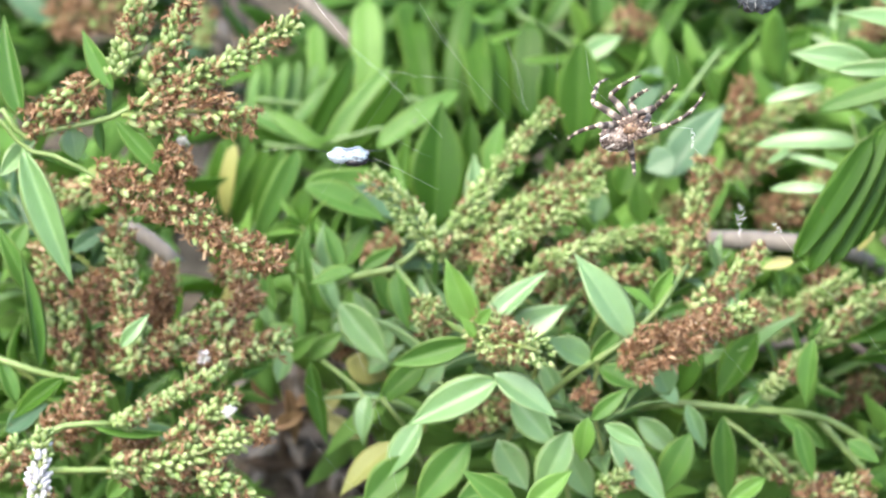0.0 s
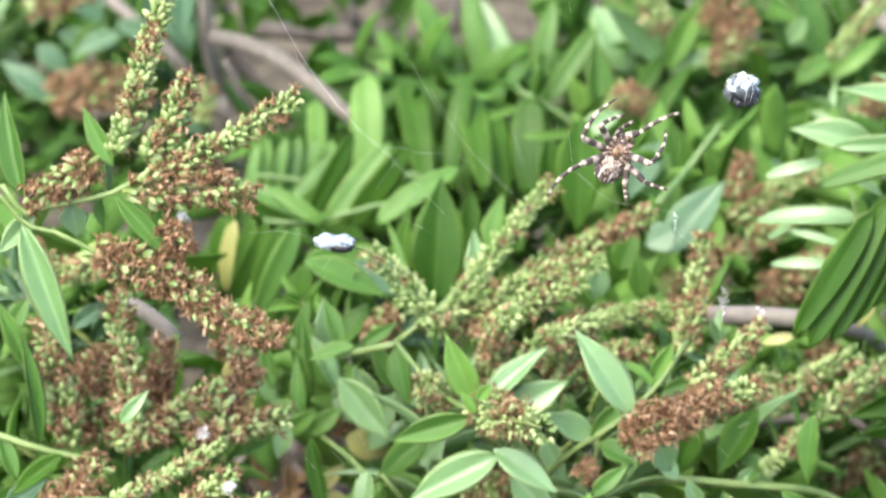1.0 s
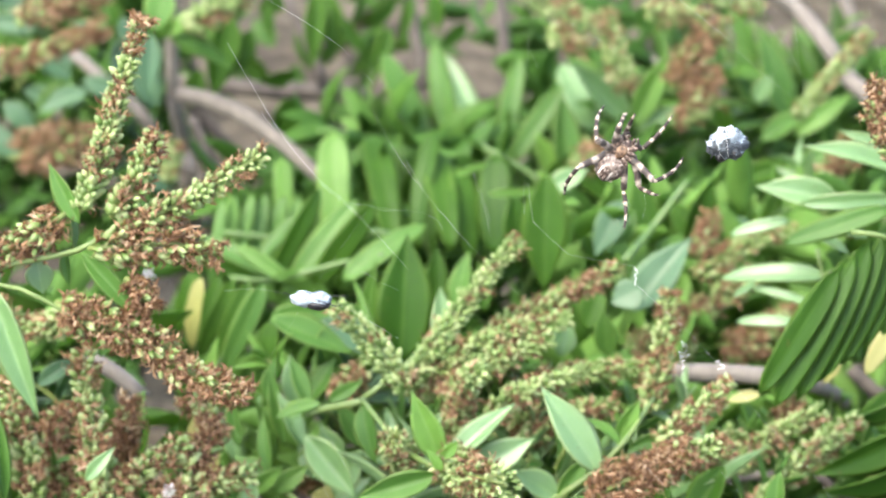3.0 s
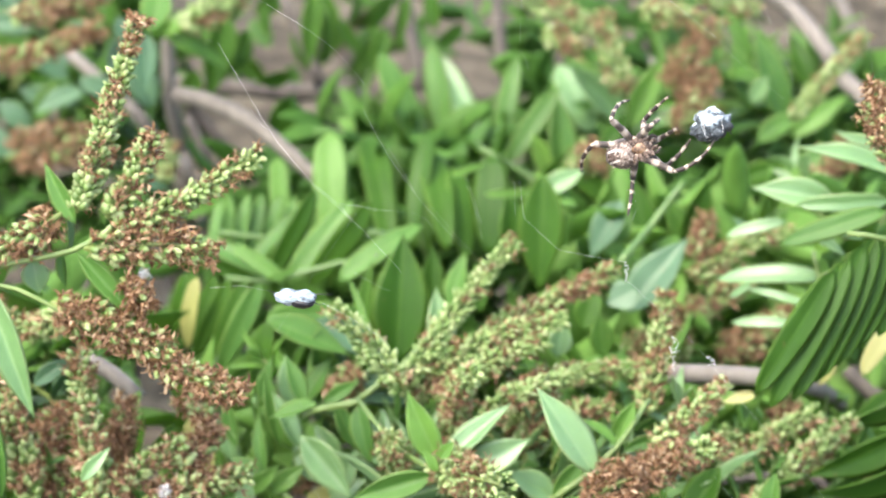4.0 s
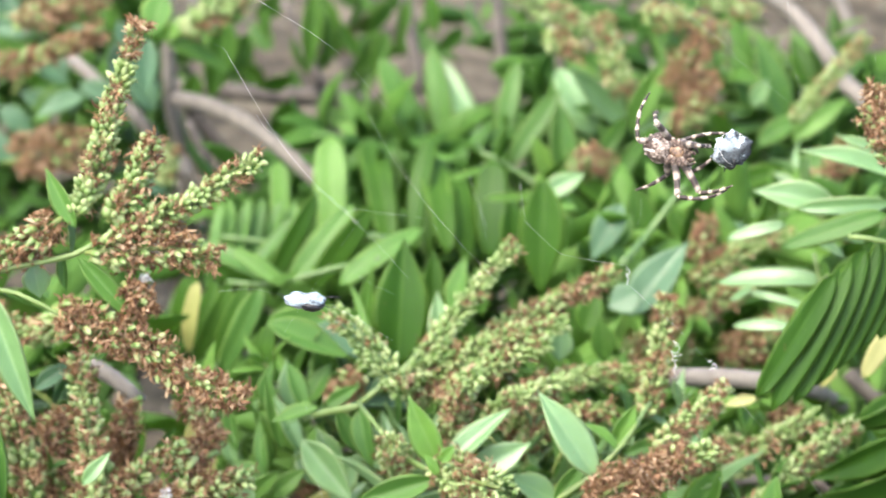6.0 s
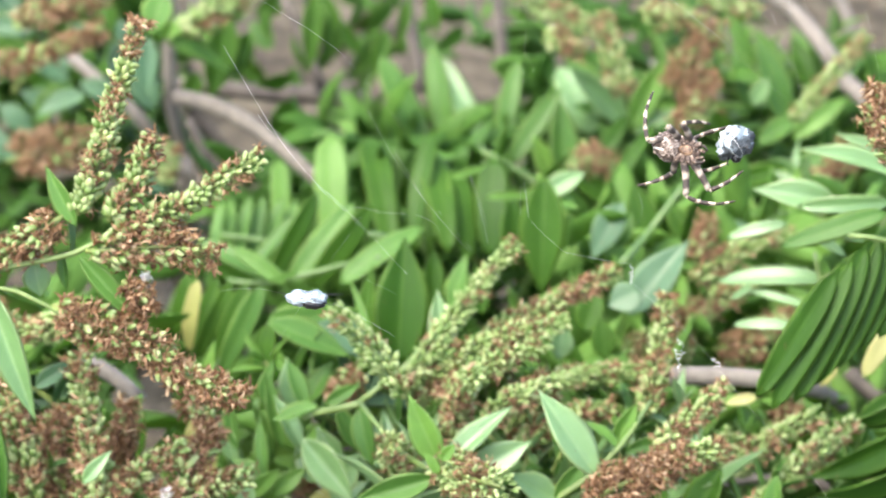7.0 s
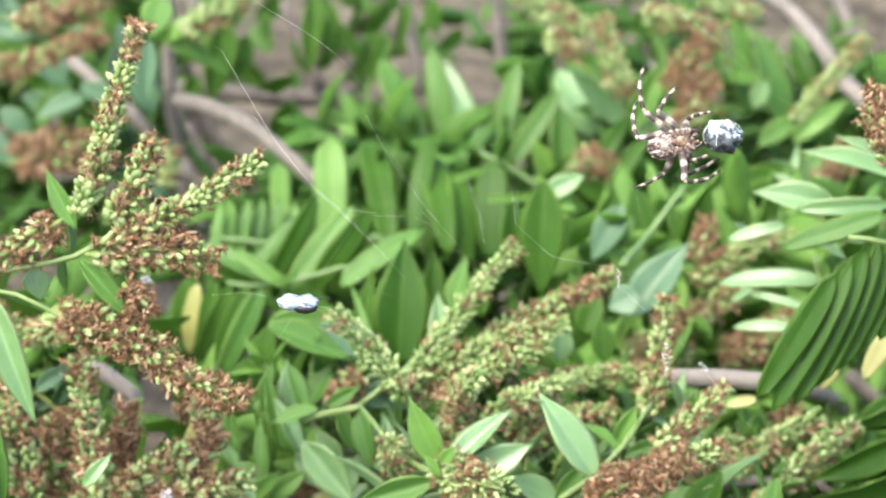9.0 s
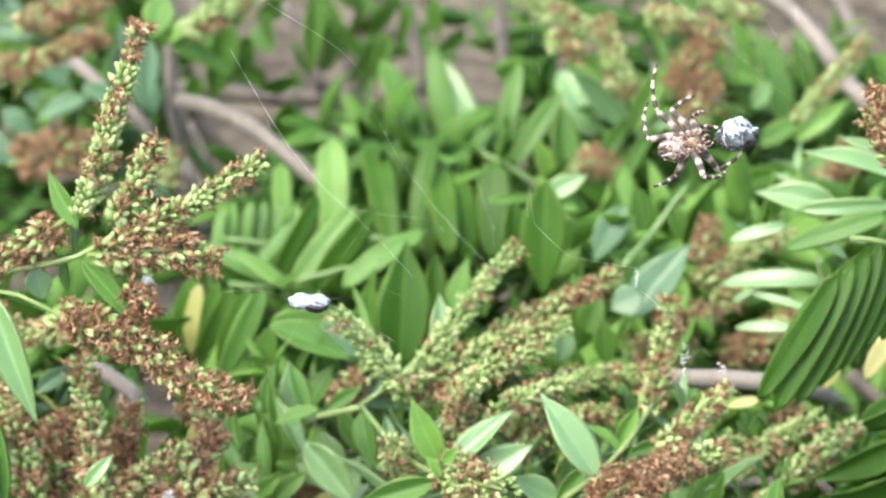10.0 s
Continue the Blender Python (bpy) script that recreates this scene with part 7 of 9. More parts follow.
# ---- leaves too many to count, deep in the bushes ----
leaf_mass("understorey", [
    ((-0.0412, 0.9288, 0.1481), (0.1176, 0.0000, 0.0000), (0.0000, 0.0293, 0.0629), (0.0029, 0.1580, -0.0872), 470, 0.0),
    ((0.0763, 0.9288, 0.1481), (0.0886, 0.0000, 0.0000), (0.0000, 0.0252, 0.0541), (0.0202, 0.1576, -0.0879), 300, 0.0),
    ((-0.1789, 0.8942, 0.1686), (0.0740, 0.0000, 0.0000), (0.0000, 0.0376, 0.0807), (-0.0286, 0.1941, -0.1044), 380, 0.0),
    ((-0.0898, 0.9044, 0.1905), (0.0334, 0.0000, 0.0000), (0.0000, 0.0133, 0.0286), (-0.0155, 0.1937, -0.1053), 60, 0.0),
    ((-0.0313, 0.8546, 0.1546), (0.1856, 0.0000, 0.0000), (0.0000, 0.0168, 0.0359), (0.0092, 0.1288, -0.0787), 280, 0.0),
    ((-0.1629, 0.8546, 0.1546), (0.0757, 0.0000, 0.0000), (0.0000, 0.0137, 0.0294), (-0.0187, 0.1286, -0.0792), 150, 0.0),
    ((0.0439, 1.0064, 0.1726), (0.1302, 0.0000, 0.0000), (0.0000, 0.0275, 0.0590), (0.0173, 0.1618, -0.0790), 420, 0.0),
], MASS, "dense shaded green leaves deep inside the bushes")
# shade at the back is carried by this mass's darker greens
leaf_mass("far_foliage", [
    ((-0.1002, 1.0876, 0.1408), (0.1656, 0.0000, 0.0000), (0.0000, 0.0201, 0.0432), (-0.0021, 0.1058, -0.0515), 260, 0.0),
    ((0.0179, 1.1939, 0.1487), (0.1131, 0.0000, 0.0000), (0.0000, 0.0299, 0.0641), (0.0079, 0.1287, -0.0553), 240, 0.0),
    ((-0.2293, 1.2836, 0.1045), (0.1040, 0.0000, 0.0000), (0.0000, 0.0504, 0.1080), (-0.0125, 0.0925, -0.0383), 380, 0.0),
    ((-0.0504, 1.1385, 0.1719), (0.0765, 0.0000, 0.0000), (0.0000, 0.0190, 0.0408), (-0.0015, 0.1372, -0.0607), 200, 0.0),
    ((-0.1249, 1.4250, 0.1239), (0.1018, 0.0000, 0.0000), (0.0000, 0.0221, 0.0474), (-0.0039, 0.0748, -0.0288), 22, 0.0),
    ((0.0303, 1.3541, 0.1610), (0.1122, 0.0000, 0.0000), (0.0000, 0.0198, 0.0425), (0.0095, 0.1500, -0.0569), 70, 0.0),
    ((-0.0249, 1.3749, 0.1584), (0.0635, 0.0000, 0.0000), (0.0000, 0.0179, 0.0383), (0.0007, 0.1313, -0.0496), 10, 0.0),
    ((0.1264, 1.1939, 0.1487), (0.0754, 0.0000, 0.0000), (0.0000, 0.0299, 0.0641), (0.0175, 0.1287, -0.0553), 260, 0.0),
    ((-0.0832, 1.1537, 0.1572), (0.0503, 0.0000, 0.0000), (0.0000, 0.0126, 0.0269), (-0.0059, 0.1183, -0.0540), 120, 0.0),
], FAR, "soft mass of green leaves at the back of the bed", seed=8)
# second box thickens the dark litter where the gap lies in shade
leaf_mass("leaf_litter", [((-0.6, 0.8, 0.003), (1.2, 0, 0), (0, 0.7, 0), (0, 0, 0.006), 500, 0.0), ((-0.1069, 1.1229, 0.0040), (0.16, 0, 0), (0, 0.22, 0), (0, 0, 0.014), 130, 0.0), ((-0.7, 1.5, 0.003), (1.4, 0, 0), (0, 0.9, 0), (0, 0, 0.006), 260, 0.0)],
          LITTER, "dead brown leaves lying on bare soil, darkened in place of shade", (0.018, 0.034), 9, "leaf litter")

# dry twigs on the soil in the gap; dark bark ones also deepen its shade
twig((-0.0869, 1.1851, 0.0021), (-0.0698, 1.1518, 0.0123), (-0.0526, 1.1185, 0.0021), 0.0023, DARK_BARK)
twig((-0.0931, 1.2270, 0.0014), (-0.0848, 1.2001, 0.0215), (-0.0765, 1.1731, 0.0134), 0.0015, BARK)
twig((-0.0660, 1.2120, 0.0010), (-0.0738, 1.1949, 0.0012), (-0.0816, 1.1779, 0.0250), 0.0012, DARK_BARK)
twig((-0.0560, 1.2120, 0.0013), (-0.0501, 1.1809, 0.0114), (-0.0441, 1.1499, 0.0013), 0.0014, BARK)
twig((-0.0815, 1.1317, 0.0031), (-0.0630, 1.1454, 0.0235), (-0.0444, 1.1591, 0.0151), 0.0035, DARK_BARK)
twig((-0.1085, 1.2120, 0.0025), (-0.0956, 1.2046, 0.0028), (-0.0827, 1.1972, 0.0265), 0.0028, BARK)
twig((-0.0714, 1.1185, 0.0009), (-0.0649, 1.1342, 0.0110), (-0.0585, 1.1499, 0.0009), 0.0010, DARK_BARK)
twig((-0.0954, 1.1637, 0.0013), (-0.0847, 1.1433, 0.0214), (-0.0739, 1.1229, 0.0133), 0.0014, BARK)
twig((-0.0480, 1.1972, 0.0008), (-0.0540, 1.1622, 0.0009), (-0.0600, 1.1273, 0.0248), 0.0009, DARK_BARK)
twig((-0.0951, 1.1229, 0.0023), (-0.0827, 1.1600, 0.0126), (-0.0703, 1.1972, 0.0023), 0.0026, BARK)
twig((-0.0760, 1.1637, 0.0017), (-0.0576, 1.1522, 0.0219), (-0.0391, 1.1407, 0.0137), 0.0019, DARK_BARK)
twig((-0.1085, 1.1779, 0.0027), (-0.0970, 1.1482, 0.0030), (-0.0854, 1.1185, 0.0267), 0.0030, BARK)
twig((-0.0647, 1.1827, 0.0015), (-0.0499, 1.1779, 0.0116), (-0.0351, 1.1731, 0.0015), 0.0016, DARK_BARK)
twig((-0.0957, 1.2070, 0.0015), (-0.0802, 1.1960, 0.0216), (-0.0648, 1.1851, 0.0135), 0.0016, BARK)
twig((-0.1143, 1.1273, 0.0019), (-0.0948, 1.1386, 0.0021), (-0.0753, 1.1499, 0.0259), 0.0021, DARK_BARK)
twig((-0.0529, 1.1273, 0.0017), (-0.0386, 1.1207, 0.0119), (-0.0243, 1.1141, 0.0017), 0.0019, BARK)
twig((0.1286, 1.1229, 0.0019), (0.1586, 1.1387, 0.0221), (0.1886, 1.1545, 0.0139), 0.0021, DARK_BARK)
twig((-0.1060, 1.2120, 0.0013), (-0.1085, 1.1949, 0.0014), (-0.1110, 1.1779, 0.0253), 0.0014, BARK)
twig((-0.0951, 1.1779, 0.0017), (-0.0844, 1.1482, 0.0119), (-0.0737, 1.1185, 0.0017), 0.0019, DARK_BARK)
twig((-0.0622, 1.1229, 0.0015), (-0.0534, 1.1456, 0.0216), (-0.0447, 1.1684, 0.0135), 0.0016, BARK)
twig((-0.0868, 1.2270, 0.0013), (-0.0781, 1.2025, 0.0014), (-0.0694, 1.1779, 0.0253), 0.0014, DARK_BARK)
twig((-0.0610, 1.2120, 0.0013), (-0.0645, 1.1809, 0.0114), (-0.0681, 1.1499, 0.0013), 0.0014, BARK)
twig((-0.1017, 1.1499, 0.0021), (-0.0724, 1.1342, 0.0223), (-0.0432, 1.1185, 0.0141), 0.0023, DARK_BARK)
twig((-0.0870, 1.1453, 0.0010), (-0.0712, 1.1712, 0.0012), (-0.0554, 1.1972, 0.0250), 0.0012, BARK)
twig((-0.0760, 1.2120, 0.0013), (-0.0558, 1.2046, 0.0114), (-0.0356, 1.1972, 0.0013), 0.0014, DARK_BARK)


# ---- the web, the wrapped insects and the spider ----
def limb(parent, name, length, r0, r1, material, bow=0.0, spines=0, seed=0, joints=()):
    """A leg piece of that length along y, bowed towards x, with thickened joints and fine bristles."""
    r = random.Random(seed)
    verts, faces, sides, n = [], [], 8, 26
    for i in range(n + 1):
        s = i / n
        rad = r0 + (r1 - r0) * s
        for j, swell in joints:
            rad *= 1 + swell * math.exp(-((s - j) / 0.05) ** 2)
        rad *= min(1.0, 0.45 + 6 * s, 0.4 + 8 * (1 - s))
        cx = bow * length * math.sin(math.pi * s)
        for k in range(sides):
            a = 2 * math.pi * k / sides
            verts.append((cx + rad * math.cos(a), s * length, rad * math.sin(a)))
    for i in range(n):
        for k in range(sides):
            j = (k + 1) % sides
            faces.append((i * sides + j, i * sides + k, (i + 1) * sides + k, (i + 1) * sides + j))
    faces += [tuple(range(sides)), tuple(n * sides + k for k in range(sides - 1, -1, -1))]
    for _ in range(spines):
        s, a = r.uniform(0.08, 0.95), r.uniform(0, 2 * math.pi)
        c = Vector((bow * length * math.sin(math.pi * s), s * length, 0))
        out = Vector((math.cos(a), r.uniform(0.3, 0.9), math.sin(a))).normalized()
        base = c + Vector((math.cos(a), 0, math.sin(a))) * (r0 + (r1 - r0) * s) * 0.8
        side = out.cross(Vector((0.3, 0.5, 0.8))).normalized() * 0.00005
        up = out.cross(side).normalized() * 0.00005
        k = len(verts)
        verts += [base + side, base - side * 0.5 + up, base - side * 0.5 - up, base + out * r.uniform(0.0006, 0.0011)]
        faces += [(k, k + 1, k + 3), (k + 1, k + 2, k + 3), (k + 2, k, k + 3)]
    return local_part(name, mesh_from(name, verts, faces, material), parent)


def local_part(name, data, parent, m=None, label=""):
    """One part, placed in its parent's own space."""
    ob = new(name, data)
    ob.parent = parent
    if m is not None:
        ob.matrix_basis = m
    return tagged(ob, label)


def blob(name, half, material, seed, rough=0.05, freq=3.0, shape=None, seg=28, rings=20):
    """A rounded body with half-axes half, shaped along x and slightly lumpy."""
    verts, faces = [], []
    for i in range(rings + 1):
        th = math.pi * i / rings
        for k in range(seg):
            ph = 2 * math.pi * k / seg
            d = Vector((-math.cos(th), math.sin(th) * math.cos(ph), math.sin(th) * math.sin(ph)))
            f = shape(d.x) if shape else 1.0
            g = 1 + rough * noise.noise(d * freq + Vector((seed, 0, 0))) + rough * 0.5 * noise.noise(d * freq * 2.7 + Vector((0, seed, 0)))
            verts.append((d.x * half[0] * g, d.y * half[1] * f * g, d.z * half[2] * f * g))
    for i in range(rings):
        for k in range(seg):
            j = (k + 1) % seg
            faces.append((i * seg + k, (i + 1) * seg + k, (i + 1) * seg + j, i * seg + j))
    return mesh_from(name, verts, faces, material)


def make_spider():
    ob = thing("garden_spider", (0, 0, 0), "brown mottled garden spider with banded legs handling prey", "spider")
    mm = 0.001
    local_part("carapace", blob("carapace", (3.2 * mm, 2.7 * mm, 2.0 * mm), CHEST, 3, 0.08, 2.5, lambda x: 1.0 - 0.25 * max(0, x) ** 2), ob, pose(2.6 * mm, 0, 0))
    local_part("sternum", blob("sternum", (1.9 * mm, 1.35 * mm, 0.7 * mm), STERNUM, 2, 0.08, 2.0, lambda x: 1.0 + 0.2 * x), ob, pose(2.2 * mm, 0, 1.75 * mm), "glossy brown plate under the chest")
    for k in (-1, 1):
        for i in range(4):
            local_part("coxa", blob("coxa", (0.75 * mm, 1.5 * mm, 0.7 * mm), CHEST, 11 + i, 0.12, 2.0), ob, pose((0.7 + 1.25 * i) * mm, k * (2.15 - 0.12 * i) * mm, 1.25 * mm, 0, 0, k * (30 - 24 * i)))
    local_part("abdomen", blob("abdomen", (4.0 * mm, 3.9 * mm, 3.7 * mm), ABDOMEN, 5, 0.10, 2.2, lambda x: 1.0 + 0.20 * x), ob, pose(-2.9 * mm, 0, -0.5 * mm, 0, 14, 0), "pinkish-grey abdomen with dark hind patch and cream strokes")
    for k in (-1, 1):
        v, f = tube_data([(5.2 * mm, k * 0.8 * mm, 0.2 * mm), (6.2 * mm, k * 1.0 * mm, 0.5 * mm), (6.8 * mm, k * 0.6 * mm, 1.1 * mm)], 0.6 * mm, 0.35 * mm, 0.0005, 8)
        local_part("chelicera", mesh_from("chelicera", v, f, CHEST), ob)
        v, f = tube_data([(5.0 * mm, k * 1.5 * mm, 0.3 * mm), (5.9 * mm, k * 2.2 * mm, 1.0 * mm), (6.8 * mm, k * 1.9 * mm, 1.0 * mm), (7.3 * mm, k * 1.2 * mm, 0.6 * mm)], 0.45 * mm, 0.3 * mm, 0.0006, 8)
        local_part("palp", mesh_from("palp", v, f, LEG), ob)
        for i in range(4):
            a = 0.5 + 0.62 * i
            local_part("tubercle", blob("tubercle", (0.42 * mm, 0.3 * mm, 0.26 * mm), CREAM, i, 0.3), ob, pose((-2.9 + 3.6 * math.cos(a)) * mm, k * 3.5 * mm * math.sin(a), (-0.2 - 0.9 * math.cos(a)) * mm))
        local_part("spinneret", blob("spinneret", (0.9 * mm, 0.5 * mm, 0.5 * mm), CHEST, 6), ob, pose(-5.4 * mm, k * 0.55 * mm, 2.2 * mm, 0, 40, 0))
    return ob


def add_leg(spider_, upper, lower, bow, seed):
    a = limb(spider_, "leg", upper, 0.00108, 0.00074, FEMUR, 0.04, 40, seed, ((0.97, 0.15),))
    b = limb(a, "lower_leg", lower, 0.00066, 0.00024, LEG, bow, 34, seed + 50, ((0.0, 0.2), (0.48, 0.3), (0.82, 0.2)))
    b.location = (0, upper, 0)
    return a, b


def thread(parent, pts, radius=0.00007, beads=0, seed=0, local=False):
    radius *= 0.56
    v, f = tube_data(pts, radius, radius, 0.01, 5)
    r = random.Random(seed)
    line, _ = spline(pts, 0.002)
    for _ in range(beads):
        c, k = r.choice(line), len(v)
        s = radius * r.uniform(1.7, 3.6)
        v += [c + Vector(d) * s for d in ((1, 0, 0), (-1, 0, 0), (0, 1, 0), (0, -1, 0), (0, 0, 1), (0, 0, -1))]
        f += [tuple(k + i for i in q) for q in ((0, 2, 4), (2, 1, 4), (1, 3, 4), (3, 0, 4), (2, 0, 5), (1, 2, 5), (3, 1, 5), (0, 3, 5))]
    me = mesh_from("thread", v, f, THREAD)
    return local_part("thread", me, parent) if local else child("thread", me, parent)


def scrap(parent, at, height, width, seed):
    """A tangle of old silk caught in the web."""
    r = random.Random(seed)
    pts, p = [], Vector((0, 0, height * 0.5))
    for i in range(26):
        p = Vector((p.x * 0.6 + r.uniform(-1, 1) * width * 0.7, r.uniform(-0.2, 0.2) * width, height * (0.5 - i / 25) + r.uniform(-0.12, 0.12) * height))
        pts.append(Vector(at) + p)
    v, f = tube_data(pts, 0.00005, 0.00004, 0.0008, 5)
    return local_part("silk_scrap", mesh_from("silk_scrap", v, f, THREAD), parent)


def make_left_prey():
    ob = thing("wrapped_insect", (0, 0, 0), "small insect wrapped in thick white silk hanging in web", "wrapped prey", "wrapped insects in the web")
    mm = 0.001
    local_part("silk_wrap", blob("silk_wrap", (5.1 * mm, 2.75 * mm, 2.6 * mm), SILK_A, 8, 0.2, 2.6, lambda x: 0.92 - 0.22 * math.exp(-((x + 0.05) / 0.3) ** 2) + 0.06 * x), ob, pose(0, 0, 0, 0, 0, -3))
    local_part("insect_body", blob("insect_body", (2.9 * mm, 1.3 * mm, 1.6 * mm), INSECT, 4, 0.2, 3), ob, pose(1.6 * mm, -1.5 * mm, 0.6 * mm), "dark insect body showing below the silk")
    for pts in ([(-4.4, 0.6, 0), (-6.2, 1.4, 0), (-7.4, 1.7, 0)], [(-4.5, 0.3, 0.4), (-6.4, 0.6, 0.6)], [(4.6, 0.8, 0), (6.6, 0.9, 0), (9.2, 0.8, 0)], [(4.2, -1.0, 0), (6.0, -1.8, 0), (7.6, -1.4, 0)]):
        v, f = tube_data([tuple(c * mm for c in p) for p in pts], 0.16 * mm, 0.06 * mm, 0.0006, 6)
        local_part("insect_leg", mesh_from("insect_leg", v, f, INSECT), ob)
    thread(ob, [(-0.0075, 0.0016, 0), (-0.014, 0.0028, 0), (-0.022, 0.0022, 0)], 0.000022, local=True)
    thread(ob, [(0.006, -0.001, 0), (0.012, -0.004, 0), (0.022, -0.010, 0)], 0.000025, 6, local=True)
    return ob


def make_right_prey():
    ob = thing("wrapped_insect", (0, 0, 0), "large dark fly wrapped in thin grey-white silk, held by the spider", "wrapped prey", "wrapped insects in the web")
    mm = 0.001
    local_part("silk_wrap", blob("silk_wrap", (4.8 * mm, 3.8 * mm, 3.6 * mm), SILK_B, 12, 0.45, 1.9), ob)
    # darker lower body: the fly seen through silk, plus painted shade underneath
    local_part("torn_wrap", blob("torn_wrap", (3.8 * mm, 3.0 * mm, 2.8 * mm), SILK_C, 7, 0.35, 2.6), ob, pose(0.6 * mm, -0.4 * mm, -1.7 * mm), "dark fly body showing through silk, darkened in place of shade")
    r = random.Random(4)
    for i in range(7):
        a = 0.9 * i + 0.4
        s = Vector((1.05 * math.cos(a), 0.95 * math.sin(a), -0.15 - 0.6 * r.random())) * 3.4 * mm
        v, f = tube_data([s, s * 1.2, s * 1.42 + Vector((r.uniform(-0.6, 0.6) * mm, 0, -0.5 * mm))], 0.35 * mm, 0.14 * mm, 0.0005, 6)
        local_part("insect_leg", mesh_from("insect_leg", v, f, INSECT), ob)
    local_part("insect_eye", blob("insect_eye", (1.4 * mm, 1.3 * mm, 1.3 * mm), INSECT, 1), ob, pose(-2.2 * mm, -1.2 * mm, -3.2 * mm))
    for i in range(5):
        pts, a0, tilt = [], r.uniform(0, 6.3), r.uniform(-0.9, 0.9)
        for j in range(7):
            a = a0 + j * 0.42
            pts.append((4.7 * mm * tilt * math.cos(a) * 0.9, 4.25 * mm * math.cos(a), 4.1 * mm * math.sin(a)))
        v, f = tube_data(pts, 0.05 * mm, 0.05 * mm, 0.001, 5)
        local_part("silk_band", mesh_from("silk_band", v, f, THREAD), ob)
    return ob



spider = make_spider()
leg_a, lower_a = add_leg(spider, 0.0095, 0.0137, 0.1, 0)
leg_b, lower_b = add_leg(spider, 0.0093, 0.0101, 0.05, 1)
leg_c, lower_c = add_leg(spider, 0.0088, 0.0122, 0.1, 2)
leg_d, lower_d = add_leg(spider, 0.0075, 0.0099, 0.05, 3)
leg_e, lower_e = add_leg(spider, 0.0094, 0.0129, 0.1, 4)
leg_f, lower_f = add_leg(spider, 0.0070, 0.0118, 0.05, 5)
leg_g, lower_g = add_leg(spider, 0.0076, 0.0096, 0.05, 6)
leg_h, lower_h = add_leg(spider, 0.0062, 0.0085, 0.05, 7)
left_prey = make_left_prey()
right_prey = make_right_prey()

web = thing("orb_web", (0.0000, 0.7250, 0.3619), "torn orb web of fine silk threads across the bushes", "spider web")
thread(web, [(-0.0579, 0.7554, 0.4270), (-0.0472, 0.7518, 0.4192), (-0.0350, 0.7486, 0.4125), (-0.0264, 0.7460, 0.4069)], 2.9e-05, 0, 163)
thread(web, [(-0.0264, 0.7460, 0.4069), (-0.0207, 0.7433, 0.4010), (-0.0120, 0.7387, 0.3913)], 1.0e-05, 10, 164)
thread(web, [(-0.0558, 0.7466, 0.4082), (-0.0479, 0.7409, 0.3958), (-0.0407, 0.7360, 0.3854), (-0.0321, 0.7318, 0.3763)], 3.4e-05, 0, 165)
thread(web, [(-0.0321, 0.7318, 0.3763), (-0.0250, 0.7292, 0.3709), (-0.0178, 0.7260, 0.3640), (-0.0092, 0.7221, 0.3555)], 2e-05, 10, 166)
thread(web, [(-0.0192, 0.7397, 0.3932), (-0.0120, 0.7342, 0.3815), (-0.0034, 0.7293, 0.3711), (0.0066, 0.7245, 0.3607)], 2e-05, 16, 167)
thread(web, [(0.0066, 0.7330, 0.3789), (0.0087, 0.7306, 0.3737), (0.0112, 0.7272, 0.3666)], 1.7e-05, 4, 168)
thread(web, [(-0.0250, 0.7295, 0.3714), (-0.0178, 0.7290, 0.3705), (-0.0085, 0.7285, 0.3693)], 1.4e-05, 3, 169)
thread(web, [(-0.0207, 0.7284, 0.3692), (-0.0321, 0.7215, 0.3542), (-0.0450, 0.7130, 0.3360)], 1e-05, 0, 170)
thread(web, [(0.0496, 0.7554, 0.4270), (0.0582, 0.7515, 0.4186), (0.0654, 0.7490, 0.4134), (0.0718, 0.7469, 0.4088)], 2.9e-05, 0, 171)
thread(web, [(0.0718, 0.7554, 0.4270), (0.0721, 0.7518, 0.4192), (0.0720, 0.7481, 0.4114)], 1.4e-05, 8, 172)
thread(web, [(0.0217, 0.7554, 0.4270), (0.0209, 0.7487, 0.4127), (0.0202, 0.7427, 0.3997)], 1e-05, 8, 173)
thread(web, [(0.0718, 0.7469, 0.4088), (0.0783, 0.7439, 0.4023), (0.0912, 0.7397, 0.3932)], 1e-05, 6, 174)
thread(web, [(0.0869, 0.7536, 0.4231), (0.0891, 0.7451, 0.4049), (0.0912, 0.7390, 0.3919)], 1e-05, 5, 175)
thread(web, [(0.0754, 0.7536, 0.4231), (0.0826, 0.7481, 0.4114), (0.0941, 0.7409, 0.3958)], 1e-05, 5, 176)
thread(web, [(0.0138, 0.7493, 0.4140), (0.0310, 0.7487, 0.4127), (0.0496, 0.7439, 0.4023)], 1e-05, 6, 177)
thread(web, [(-0.0321, 0.7003, 0.3087), (-0.0250, 0.6912, 0.2893), (-0.0207, 0.6833, 0.2724)], 1.4e-05, 4, 178)
thread(web, [(-0.0436, 0.6900, 0.2867), (-0.0364, 0.6863, 0.2789), (-0.0293, 0.6833, 0.2724)], 2e-05, 2, 179)
thread(web, [(-0.0558, 0.7466, 0.4082), (-0.0686, 0.7709, 0.4011), (-0.0894, 0.8489, 0.3673)], 0.000006)
thread(web, [(-0.0207, 0.6833, 0.2724), (-0.0186, 0.7100, 0.2469), (-0.0185, 0.8164, 0.2148)], 0.000015)
thread(web, [(-0.0472, 0.7394, 0.3927), (-0.0453, 0.7380, 0.3896), (-0.0436, 0.7375, 0.3886)], 1.60e-05, 3, 301)
